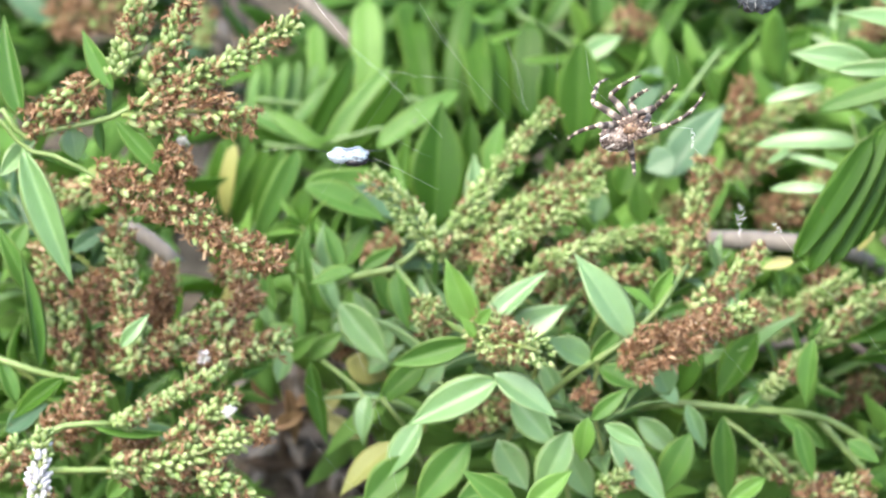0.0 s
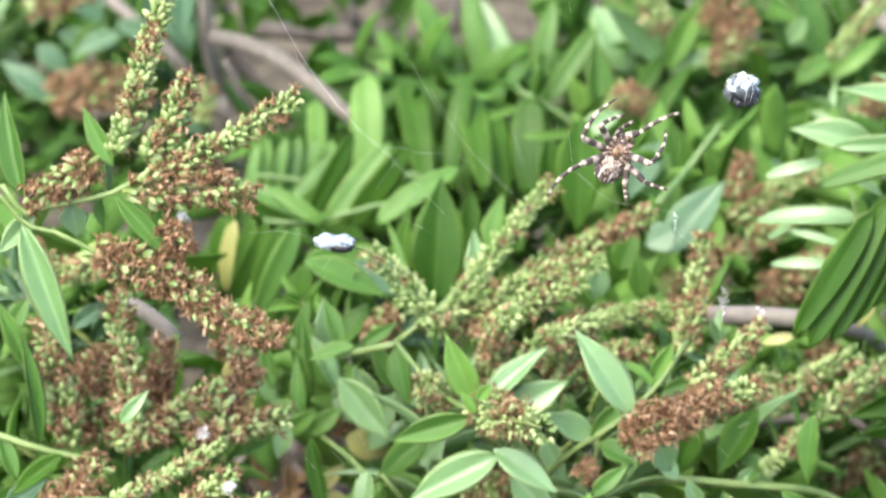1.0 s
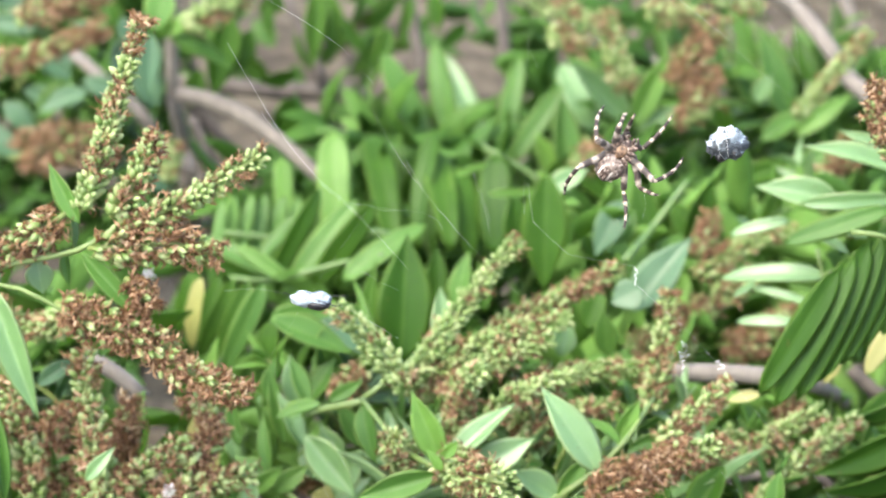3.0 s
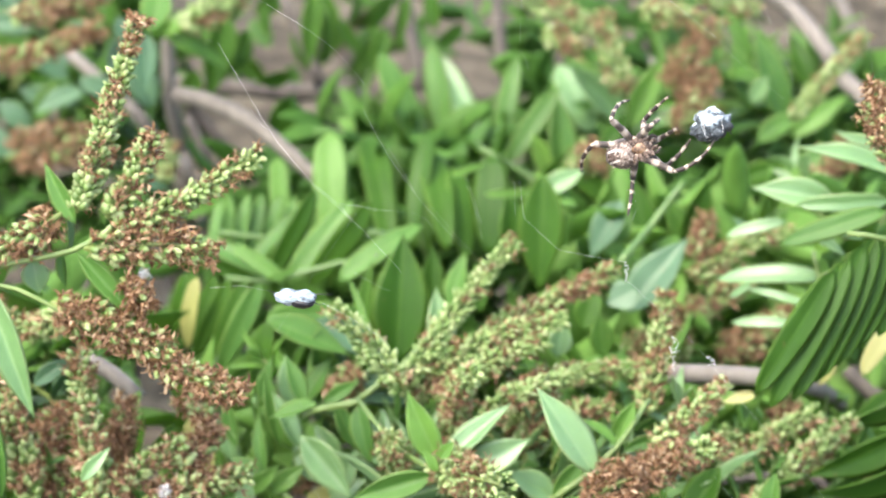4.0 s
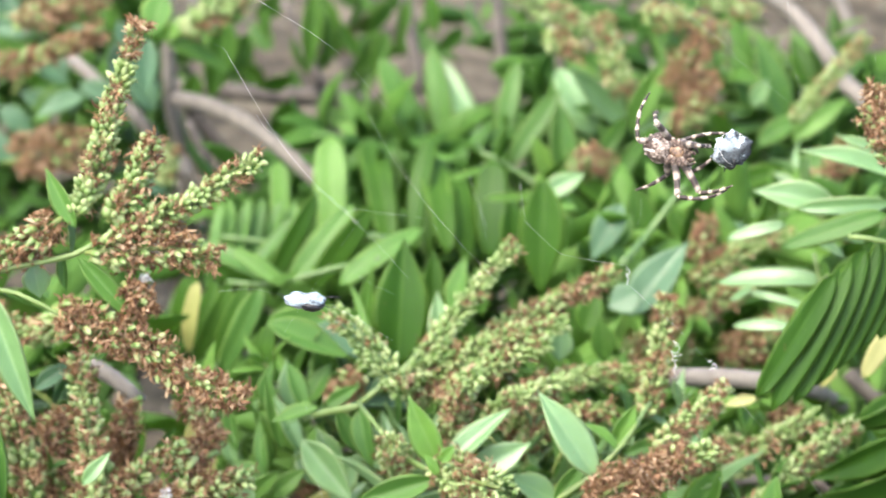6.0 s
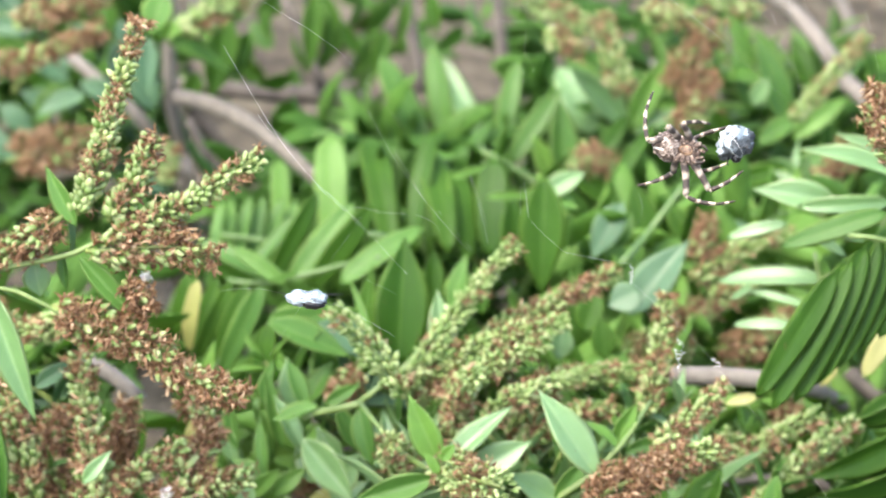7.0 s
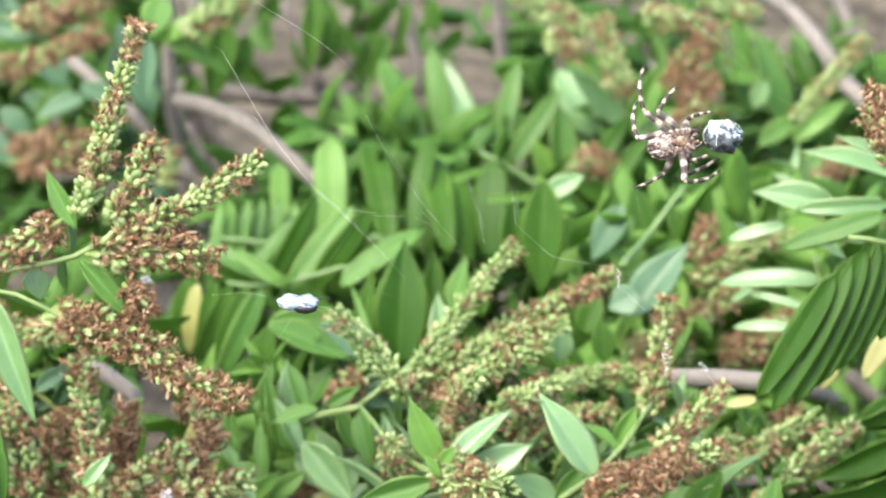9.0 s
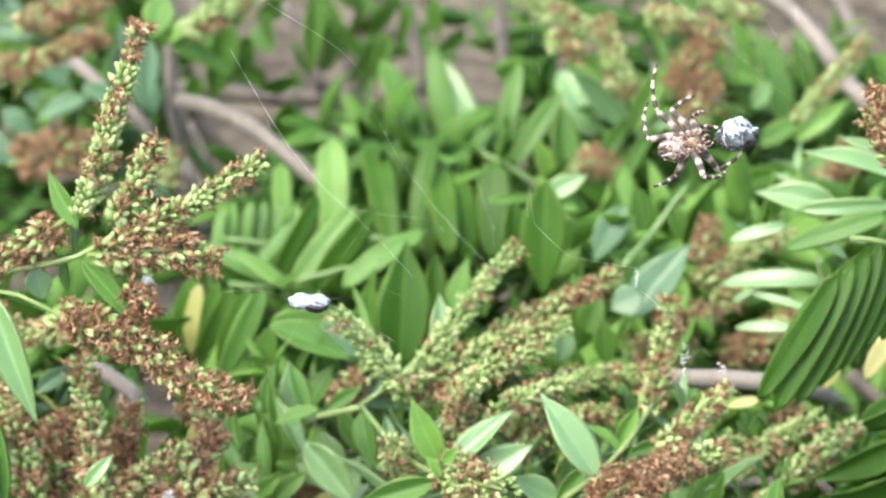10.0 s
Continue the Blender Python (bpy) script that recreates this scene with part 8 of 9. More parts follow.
thread(web, [(-0.0321, 0.7315, 0.3758), (-0.0278, 0.7300, 0.3724), (-0.0238, 0.7284, 0.3692), (-0.0198, 0.7267, 0.3655)], 2.00e-05, 6, 302)
thread(web, [(-0.0252, 0.7289, 0.3701), (-0.0207, 0.7293, 0.3711), (-0.0166, 0.7287, 0.3697), (-0.0098, 0.7287, 0.3697)], 1.50e-05, 10, 303)
thread(web, [(-0.0070, 0.7286, 0.3694), (-0.0026, 0.7277, 0.3675), (-0.0011, 0.7266, 0.3652)], 1.30e-05, 4, 304)
thread(web, [(-0.0125, 0.7354, 0.3841), (-0.0098, 0.7336, 0.3802), (-0.0060, 0.7309, 0.3745)], 1.60e-05, 6, 305)
thread(web, [(0.0067, 0.7326, 0.3782), (0.0077, 0.7309, 0.3745), (0.0096, 0.7286, 0.3696), (0.0112, 0.7256, 0.3631)], 1.70e-05, 8, 306)
thread(web, [(0.0194, 0.7319, 0.3766), (0.0196, 0.7284, 0.3691)], 1.50e-05, 8, 307)
thread(web, [(0.0212, 0.7457, 0.4062), (0.0224, 0.7447, 0.4041), (0.0229, 0.7437, 0.4018)], 1.40e-05, 6, 308)
thread(web, [(-0.1035, 0.7361, 0.3857), (-0.1021, 0.7350, 0.3834), (-0.1007, 0.7340, 0.3810)], 1.30e-05, 2, 309)
thread(web, [(-0.0218, 0.7222, 0.3558), (-0.0175, 0.7211, 0.3535), (-0.0120, 0.7200, 0.3511)], 1.20e-05, 5, 310)
thread(web, [(0.0858, 0.7524, 0.4205), (0.0926, 0.7481, 0.4114), (0.1012, 0.7427, 0.3997)], 9.00e-06, 8, 311)
thread(web, [(0.0901, 0.7524, 0.4205), (0.0964, 0.7475, 0.4101), (0.1041, 0.7421, 0.3984)], 9.00e-06, 8, 312)
thread(web, [(0.0829, 0.7506, 0.4166), (0.0878, 0.7451, 0.4049), (0.0958, 0.7372, 0.3880)], 9.00e-06, 8, 313)
thread(web, [(0.1070, 0.7506, 0.4166), (0.1091, 0.7469, 0.4088), (0.1107, 0.7427, 0.3997)], 1.00e-05, 6, 314)
thread(web, [(-0.0350, 0.7081, 0.3256), (-0.0293, 0.7039, 0.3165), (-0.0232, 0.6993, 0.3067)], 1.00e-05, 4, 315)
thread(web, [(-0.0450, 0.6960, 0.2996), (-0.0379, 0.6930, 0.2932), (-0.0313, 0.6901, 0.2869)], 1.30e-05, 4, 316)
thread(web, [(-0.0384, 0.6969, 0.3016), (-0.0321, 0.6938, 0.2950), (-0.0255, 0.6906, 0.2880)], 1.20e-05, 4, 317)
thread(web, [(-0.0321, 0.6990, 0.3061), (-0.0264, 0.6957, 0.2989), (-0.0207, 0.6921, 0.2912)], 1.00e-05, 4, 318)
thread(web, [(0.0697, 0.7006, 0.3094), (0.0740, 0.6983, 0.3046), (0.0783, 0.6960, 0.2996)], 1.30e-05, 4, 319)
thread(web, [(0.0797, 0.7439, 0.4023), (0.0740, 0.7455, 0.4057), (0.0685, 0.7481, 0.4114)], 9.00e-06, 5, 320)
thread(web, [(0.0496, 0.7309, 0.3744), (0.0505, 0.7292, 0.3709), (0.0493, 0.7277, 0.3675)], 1.00e-05, 3, 321)
strand = thing("web_strand", (0, 0, 0), "loose strand of the web with scraps of old silk", "spider web")
thread(strand, [(0.0192, 0.7321, 0.3770), (0.0198, 0.7300, 0.3724), (0.0204, 0.7280, 0.3683)], 2.4e-05, 3, 180, local=True)
thread(strand, [(0.0204, 0.7280, 0.3683), (0.0245, 0.7263, 0.3646), (0.0295, 0.7245, 0.3607)], 2.4e-05, 6, 181, local=True)
thread(strand, [(0.0295, 0.7245, 0.3607), (0.0381, 0.7238, 0.3592), (0.0460, 0.7233, 0.3581)], 2.7e-05, 8, 182, local=True)
thread(strand, [(0.0460, 0.7233, 0.3581), (0.0468, 0.7212, 0.3536), (0.0582, 0.7169, 0.3445), (0.0668, 0.7130, 0.3360)], 2e-05, 6, 183, local=True)
thread(strand, [(0.0668, 0.7130, 0.3360), (0.0783, 0.7069, 0.3230), (0.0883, 0.7027, 0.3139), (0.0969, 0.6978, 0.3035)], 1.7e-05, 10, 184, local=True)
thread(strand, [(0.0577, 0.7178, 0.3464), (0.0582, 0.7139, 0.3380), (0.0592, 0.7093, 0.3282)], 1.7e-05, 5, 185, local=True)
thread(strand, [(-0.0034, 0.7293, 0.3711), (0.0066, 0.7245, 0.3607), (0.0166, 0.7203, 0.3516)], 1.4e-05, 6, 186, local=True)
thread(strand, [(0.0453, 0.7033, 0.3152), (0.0568, 0.6984, 0.3048), (0.0654, 0.6942, 0.2957)], 1.4e-05, 6, 187, local=True)
scrap(strand, (0.0465, 0.7222, 0.3558), 0.0049, 0.0006, 1)
scrap(strand, (0.0582, 0.7135, 0.3371), 0.0086, 0.0019, 2)
scrap(strand, (0.0678, 0.7127, 0.3354), 0.0026, 0.0013, 3)


def motions():
    walk(spider, [
        (0.00, pose(0.03651, 0.72374, 0.35668, 67.9, -31.8, 1.1)),
        (0.50, pose(0.04018, 0.72664, 0.36278, 67.8, -33.9, 2.1)),
        (1.00, pose(0.03397, 0.72877, 0.36811, 59.9, -60.5, 21.0)),
        (1.50, pose(0.04223, 0.72987, 0.37118, 63.7, -54.1, 14.7)),
        (2.00, pose(0.04279, 0.73084, 0.37399, 66.7, -43.8, 7.5)),
        (2.50, pose(0.04057, 0.73329, 0.37934, 61.2, -58.7, 19.0)),
        (3.80, pose(0.04834, 0.73486, 0.38287, 67.9, -27.0, -1.1)),
        (4.00, pose(0.04799, 0.73516, 0.38354, 67.6, -21.2, -3.7)),
        (4.50, pose(0.05123, 0.73609, 0.38559, 64.8, -1.9, -12.4)),
        (5.00, pose(0.05175, 0.73739, 0.38835, 55.7, 23.5, -26.9)),
        (5.50, pose(0.05460, 0.73560, 0.38453, 61.8, 9.3, -18.0)),
        (7.00, pose(0.05957, 0.73566, 0.38460, 62.0, 8.6, -17.6)),
        (7.50, pose(0.05843, 0.73614, 0.38562, 62.2, 8.1, -17.3)),
        (8.00, pose(0.05664, 0.73560, 0.38450, 65.5, -5.0, -10.9)),
        (8.50, pose(0.05697, 0.73604, 0.38547, 66.5, -10.9, -8.3)),
        (9.00, pose(0.05815, 0.73648, 0.38641, 67.0, -14.5, -6.7)),
        (10.00, pose(0.06059, 0.73637, 0.38611, 67.3, -17.6, -5.3)),
    ])
    walk(leg_a, [
        (0.00, pose(0.001000, 0.002000, 0.000300, 5.4, 9.7, 27.0)),
        (0.50, pose(0.001000, 0.002000, 0.000300, 13.2, 19.7, 32.2)),
        (1.00, pose(0.001000, 0.002000, 0.000300, 44.7, 35.0, 24.4)),
        (1.50, pose(0.001000, 0.002000, 0.000300, 63.3, 32.3, 35.9)),
        (2.00, pose(0.001000, 0.002000, 0.000300, 79.2, 37.2, 54.8)),
        (2.50, pose(0.001000, 0.002000, 0.000300, 79.0, 33.7, 52.9)),
        (3.80, pose(0.001000, 0.002000, 0.000300, 71.1, 31.7, 69.9)),
        (4.00, pose(0.001000, 0.002000, 0.000300, 51.7, 39.9, 60.5)),
        (4.50, pose(0.001000, 0.002000, 0.000300, 63.6, 31.6, 97.3)),
        (5.00, pose(0.001000, 0.002000, 0.000300, 17.8, 2.8, 108.2)),
        (5.50, pose(0.001000, 0.002000, 0.000300, 11.8, -3.2, 101.6)),
        (7.00, pose(0.001000, 0.002000, 0.000300, 19.1, 2.6, 105.9)),
        (7.50, pose(0.001000, 0.002000, 0.000300, 11.4, -4.3, 107.4)),
        (8.00, pose(0.001000, 0.002000, 0.000300, 32.7, 11.3, 96.1)),
        (8.50, pose(0.001000, 0.002000, 0.000300, 12.0, -0.1, 87.2)),
        (9.00, pose(0.001000, 0.002000, 0.000300, 12.0, -0.0, 86.2)),
        (10.00, pose(0.001000, 0.002000, 0.000300, 11.9, 0.8, 82.3)),
    ])
    walk(lower_a, [
        (0.00, pose(-0.000000, 0.009500, 0.000000, -121.0, -11.5, 69.5)),
        (0.50, pose(0.000000, 0.009500, 0.000000, -139.7, -5.4, 63.8)),
        (0.75, pose(0.000000, 0.009500, 0.000000, -179.5, 8.2, 64.7)),
        (1.00, pose(0.000000, 0.009500, 0.000000, 138.7, 19.1, 56.2)),
        (1.50, pose(0.000000, 0.009500, -0.000000, 130.0, 34.8, 52.7)),
        (2.00, pose(-0.000000, 0.009500, 0.000000, 169.6, 8.6, 71.4)),
        (2.50, pose(0.000000, 0.009500, -0.000000, 170.2, 5.2, 55.9)),
        (3.80, pose(-0.000000, 0.009500, -0.000000, 176.1, 2.1, 59.2)),
        (4.00, pose(-0.000000, 0.009500, 0.000000, -170.8, -2.6, 62.2)),
        (4.50, pose(-0.000000, 0.009500, -0.000000, -167.3, -3.3, 54.8)),
        (5.00, pose(0.000000, 0.009500, 0.000000, -133.3, -7.0, 57.0)),
        (5.50, pose(0.000000, 0.009500, 0.000000, -154.7, -14.8, 68.4)),
        (7.00, pose(-0.000000, 0.009500, 0.000000, -167.4, -9.8, 78.5)),
        (7.50, pose(0.000000, 0.009500, 0.000000, -174.4, -4.2, 73.4)),
        (8.00, pose(-0.000000, 0.009500, -0.000000, 161.3, 14.3, 69.6)),
        (8.50, pose(-0.000000, 0.009500, 0.000000, -155.0, -13.5, 67.0)),
        (9.00, pose(0.000000, 0.009500, 0.000000, -135.7, -16.9, 64.1)),
        (10.00, pose(0.000000, 0.009500, -0.000000, -136.1, -16.7, 64.3)),
    ])
    walk(leg_b, [
        (0.00, pose(0.003600, -0.002000, 0.000300, -74.7, -19.4, 1.5)),
        (0.50, pose(0.003600, -0.002000, 0.000300, -101.3, -26.2, -15.8)),
        (0.75, pose(0.003600, -0.002000, 0.000300, -141.8, -11.6, -39.1)),
        (1.00, pose(0.003600, -0.002000, 0.000300, 176.4, -15.4, -65.9)),
        (1.25, pose(0.003600, -0.002000, 0.000300, -154.1, -14.5, -50.8)),
        (1.50, pose(0.003600, -0.002000, 0.000300, -125.0, -20.9, -37.0)),
        (2.00, pose(0.003600, -0.002000, 0.000300, -129.6, -22.6, -41.3)),
        (2.50, pose(0.003600, -0.002000, 0.000300, 177.1, -0.1, -42.1)),
        (3.80, pose(0.003600, -0.002000, 0.000300, -152.2, -24.2, -21.0)),
        (4.00, pose(0.003600, -0.002000, 0.000300, -117.8, -16.0, -6.8)),
        (4.50, pose(0.003600, -0.002000, 0.000300, -115.7, -20.4, -5.8)),
        (5.00, pose(0.003600, -0.002000, 0.000300, -137.5, -48.2, 48.4)),
        (5.50, pose(0.003600, -0.002000, 0.000300, -171.3, 6.8, 46.6)),
        (7.00, pose(0.003600, -0.002000, 0.000300, -171.1, 7.1, 47.9)),
        (7.50, pose(0.003600, -0.002000, 0.000300, -171.5, 7.4, 45.2)),
        (8.00, pose(0.003600, -0.002000, 0.000300, -145.5, -22.4, 4.2)),
        (8.50, pose(0.003600, -0.002000, 0.000300, -139.0, -15.2, -14.4)),
        (9.00, pose(0.003600, -0.002000, 0.000300, -138.5, -7.0, -29.5)),
        (10.00, pose(0.003600, -0.002000, 0.000300, -133.9, -22.4, -0.6)),
    ])
    walk(lower_b, [
        (0.00, pose(-0.000000, 0.009288, 0.000000, 159.7, 12.2, 61.5)),
        (0.50, pose(-0.000000, 0.009288, 0.000000, 170.5, 4.9, 64.3)),
        (0.75, pose(-0.000000, 0.009288, 0.000000, -147.9, -5.8, 73.3)),
        (1.00, pose(-0.000000, 0.009288, 0.000000, -106.2, -19.7, 72.9)),
        (1.25, pose(-0.000000, 0.009288, 0.000000, -141.8, -9.9, 72.5)),
        (1.50, pose(-0.000000, 0.009288, 0.000000, -176.9, -2.1, 66.6)),
        (2.00, pose(0.000000, 0.009288, -0.000000, -174.5, -4.9, 76.6)),
        (2.50, pose(-0.000000, 0.009288, 0.000000, -116.7, -21.0, 67.7)),
        (3.80, pose(0.000000, 0.009288, 0.000000, -163.9, -11.3, 86.0)),
        (3.90, pose(0.000000, 0.009288, 0.000000, 164.1, 18.8, 77.3)),
        (4.00, pose(0.000000, 0.009288, 0.000000, 118.8, 37.2, 48.4)),
        (4.50, pose(0.000000, 0.009288, 0.000000, 155.6, 9.8, 54.7)),
        (5.00, pose(-0.000000, 0.009288, 0.000000, 164.2, 3.2, 83.3)),
        (5.25, pose(-0.000000, 0.009288, 0.000000, -161.6, -9.0, 92.3)),
        (5.50, pose(-0.000000, 0.009288, 0.000000, -127.2, -24.1, 92.9)),
        (7.00, pose(0.000000, 0.009288, 0.000000, 179.0, 0.5, 91.0)),
        (7.50, pose(0.000000, 0.009288, 0.000000, -147.5, -17.7, 95.7)),
        (8.00, pose(0.000000, 0.009288, 0.000000, 168.3, 6.7, 79.8)),
        (8.50, pose(-0.000000, 0.009288, 0.000000, 148.9, 17.6, 61.9)),
        (9.00, pose(0.000000, 0.009288, 0.000000, 133.2, 21.1, 40.8)),
        (10.00, pose(0.000000, 0.009288, 0.000000, 148.8, 19.1, 71.3)),
    ])
    walk(leg_c, [
        (0.00, pose(-0.000200, 0.002200, 0.000300, 96.7, 27.4, 155.0)),
        (0.25, pose(-0.000200, 0.002200, 0.000300, 46.4, 28.4, 106.4)),
        (0.50, pose(-0.000200, 0.002200, 0.000300, 11.5, -0.6, 73.7)),
        (0.75, pose(-0.000200, 0.002200, 0.000300, 46.3, 34.3, 100.2)),
        (1.00, pose(-0.000200, 0.002200, 0.000300, 106.6, 38.9, 154.1)),
        (1.50, pose(-0.000200, 0.002200, 0.000300, 100.4, 26.9, 153.1)),
        (2.00, pose(-0.000200, 0.002200, 0.000300, 93.1, 30.7, 161.0)),
        (2.50, pose(-0.000200, 0.002200, 0.000300, 124.2, 61.7, -175.4)),
        (3.80, pose(-0.000200, 0.002200, 0.000300, 116.8, 43.3, -166.9)),
        (3.90, pose(-0.000200, 0.002200, 0.000300, 152.5, 24.0, -127.1)),
        (4.00, pose(-0.000200, 0.002200, 0.000300, 168.4, -7.4, -105.4)),
        (4.25, pose(-0.000200, 0.002200, 0.000300, 136.3, 14.4, -153.9)),
        (4.50, pose(-0.000200, 0.002200, 0.000300, 99.0, 2.6, 153.9)),
        (5.00, pose(-0.000200, 0.002200, 0.000300, 90.0, 10.9, 137.1)),
        (5.50, pose(-0.000200, 0.002200, 0.000300, 76.0, 36.7, 114.9)),
        (7.00, pose(-0.000200, 0.002200, 0.000300, 82.3, 21.0, 122.0)),
        (7.50, pose(-0.000200, 0.002200, 0.000300, 85.1, 16.5, 110.4)),
        (8.00, pose(-0.000200, 0.002200, 0.000300, 89.0, 30.5, 73.7)),
        (8.50, pose(-0.000200, 0.002200, 0.000300, 69.0, 48.1, 83.7)),
        (9.00, pose(-0.000200, 0.002200, 0.000300, 7.5, 8.4, 38.6)),
        (10.00, pose(-0.000200, 0.002200, 0.000300, 5.9, 9.3, 29.5)),
    ])
    walk(lower_c, [
        (0.00, pose(0.000000, 0.008752, -0.000000, -162.0, -14.2, 75.8)),
        (0.25, pose(0.000000, 0.008752, -0.000000, -117.4, -31.5, 78.7)),
        (0.50, pose(0.000000, 0.008752, 0.000000, -62.7, -44.7, 64.2)),
        (1.00, pose(-0.000000, 0.008752, 0.000000, -108.6, -68.6, 67.6)),
        (1.50, pose(0.000000, 0.008752, 0.000000, -161.4, -16.6, 78.3)),
        (2.00, pose(0.000000, 0.008752, 0.000000, -160.5, -21.5, 88.4)),
        (2.50, pose(0.000000, 0.008752, -0.000000, -166.7, -10.5, 114.9)),
        (3.80, pose(-0.000000, 0.008752, 0.000000, -161.2, -7.3, 80.1)),
        (3.90, pose(-0.000000, 0.008752, 0.000000, 159.6, 1.7, 89.5)),
        (4.00, pose(0.000000, 0.008752, -0.000000, 121.0, 14.5, 91.2)),
        (4.25, pose(0.000000, 0.008752, -0.000000, 157.4, -6.6, 60.6)),
        (4.50, pose(0.000000, 0.008752, 0.000000, -160.7, -3.1, 23.5)),
        (5.00, pose(-0.000000, 0.008752, -0.000000, -169.3, -2.6, 33.9)),
        (5.50, pose(-0.000000, 0.008752, -0.000000, -170.8, -2.8, 62.1)),
        (7.00, pose(-0.000000, 0.008752, 0.000000, -174.3, 1.8, 12.4)),
        (7.50, pose(0.000000, 0.008752, -0.000000, -179.8, 0.1, 7.8)),
        (8.00, pose(0.000000, 0.008752, 0.000000, 167.8, -2.5, 17.1)),
        (8.25, pose(0.000000, 0.008752, 0.000000, 171.8, 1.7, 56.5)),
        (8.50, pose(0.000000, 0.008752, 0.000000, 177.5, 2.4, 96.1)),
        (9.00, pose(0.000000, 0.008752, 0.000000, -179.2, -1.4, 130.7)),
        (10.00, pose(0.000000, 0.008752, 0.000000, -179.2, -1.7, 136.9)),
    ])
    walk(leg_d, [
        (0.00, pose(0.000200, -0.002200, 0.000300, -106.2, -38.5, -94.1)),
        (0.25, pose(0.000200, -0.002200, 0.000300, -31.9, -53.6, -174.2)),
        (0.50, pose(0.000200, -0.002200, 0.000300, 7.7, -13.0, 139.7)),
        (0.67, pose(0.000200, -0.002200, 0.000300, 43.3, -65.1, 109.4)),
        (0.83, pose(0.000200, -0.002200, 0.000300, 158.7, -46.8, -1.6)),
        (1.00, pose(0.000200, -0.002200, 0.000300, 177.2, 8.3, -13.5)),
        (1.50, pose(0.000200, -0.002200, 0.000300, 175.4, 9.9, -22.7)),
        (1.75, pose(0.000200, -0.002200, 0.000300, -170.3, -29.5, -43.2)),
        (2.00, pose(0.000200, -0.002200, 0.000300, -123.6, -54.7, -94.0)),
        (2.50, pose(0.000200, -0.002200, 0.000300, -176.7, -42.3, -57.0)),
        (3.80, pose(0.000200, -0.002200, 0.000300, -109.3, -50.3, -101.5)),
        (4.00, pose(0.000200, -0.002200, 0.000300, -108.6, -44.7, -95.8)),
        (4.50, pose(0.000200, -0.002200, 0.000300, -119.2, -52.3, -58.8)),
        (4.75, pose(0.000200, -0.002200, 0.000300, -45.2, -49.8, -119.7)),
        (5.00, pose(0.000200, -0.002200, 0.000300, -7.4, -17.2, -142.3)),
        (5.50, pose(0.000200, -0.002200, 0.000300, -79.4, -33.1, -90.9)),
        (7.00, pose(0.000200, -0.002200, 0.000300, -83.8, -30.5, -112.3)),
        (7.50, pose(0.000200, -0.002200, 0.000300, -79.9, -31.7, -110.7)),
        (8.00, pose(0.000200, -0.002200, 0.000300, -81.6, -27.6, -119.6)),
        (8.50, pose(0.000200, -0.002200, 0.000300, -82.9, -38.2, -126.9)),
        (9.00, pose(0.000200, -0.002200, 0.000300, -86.3, -55.9, -134.5)),
        (10.00, pose(0.000200, -0.002200, 0.000300, -93.7, -60.4, -128.3)),
    ])
    walk(lower_d, [
        (0.00, pose(0.000000, 0.007496, -0.000000, -172.6, -4.2, 65.3)),
        (0.25, pose(0.000000, 0.007496, -0.000000, 167.0, 6.2, 96.1)),
        (0.50, pose(-0.000000, 0.007496, 0.000000, 153.7, 25.2, 123.7)),
        (0.75, pose(-0.000000, 0.007496, -0.000000, -163.0, -11.8, 123.1)),
        (1.00, pose(-0.000000, 0.007496, -0.000000, -106.5, -35.9, 91.9)),
        (1.50, pose(0.000000, 0.007496, -0.000000, -149.1, -25.7, 103.4)),
        (2.00, pose(0.000000, 0.007496, 0.000000, -168.1, -16.2, 105.5)),
        (2.25, pose(0.000000, 0.007496, 0.000000, -113.9, -64.6, 76.6)),
        (2.50, pose(-0.000000, 0.007496, 0.000000, -2.7, -42.3, -12.4)),
        (3.15, pose(0.000000, 0.007496, 0.000000, -97.2, -72.2, 63.0)),
        (3.80, pose(0.000000, 0.007496, 0.000000, -166.1, -33.9, 112.1)),
        (4.00, pose(0.000000, 0.007496, 0.000000, -170.9, -25.9, 111.7)),
        (4.50, pose(-0.000000, 0.007496, 0.000000, 177.8, 2.1, 100.9)),
        (4.75, pose(-0.000000, 0.007496, 0.000000, 137.9, 26.4, 103.2)),
        (5.00, pose(0.000000, 0.007496, 0.000000, 85.7, 45.1, 83.6)),
        (5.25, pose(0.000000, 0.007496, 0.000000, 141.4, 15.2, 93.3)),
        (5.50, pose(0.000000, 0.007496, 0.000000, -168.8, -9.9, 74.9)),
        (7.00, pose(-0.000000, 0.007496, 0.000000, -125.0, -49.5, 54.0)),
        (7.50, pose(0.000000, 0.007496, 0.000000, -119.8, -48.3, 51.3)),
        (8.00, pose(-0.000000, 0.007496, 0.000000, -139.8, -31.7, 53.5)),
        (8.50, pose(-0.000000, 0.007496, 0.000000, -140.6, -34.4, 65.6)),
        (9.00, pose(-0.000000, 0.007496, 0.000000, -144.4, -38.7, 88.6)),
        (10.00, pose(0.000000, 0.007496, 0.000000, -158.9, -15.0, 85.8)),
    ])
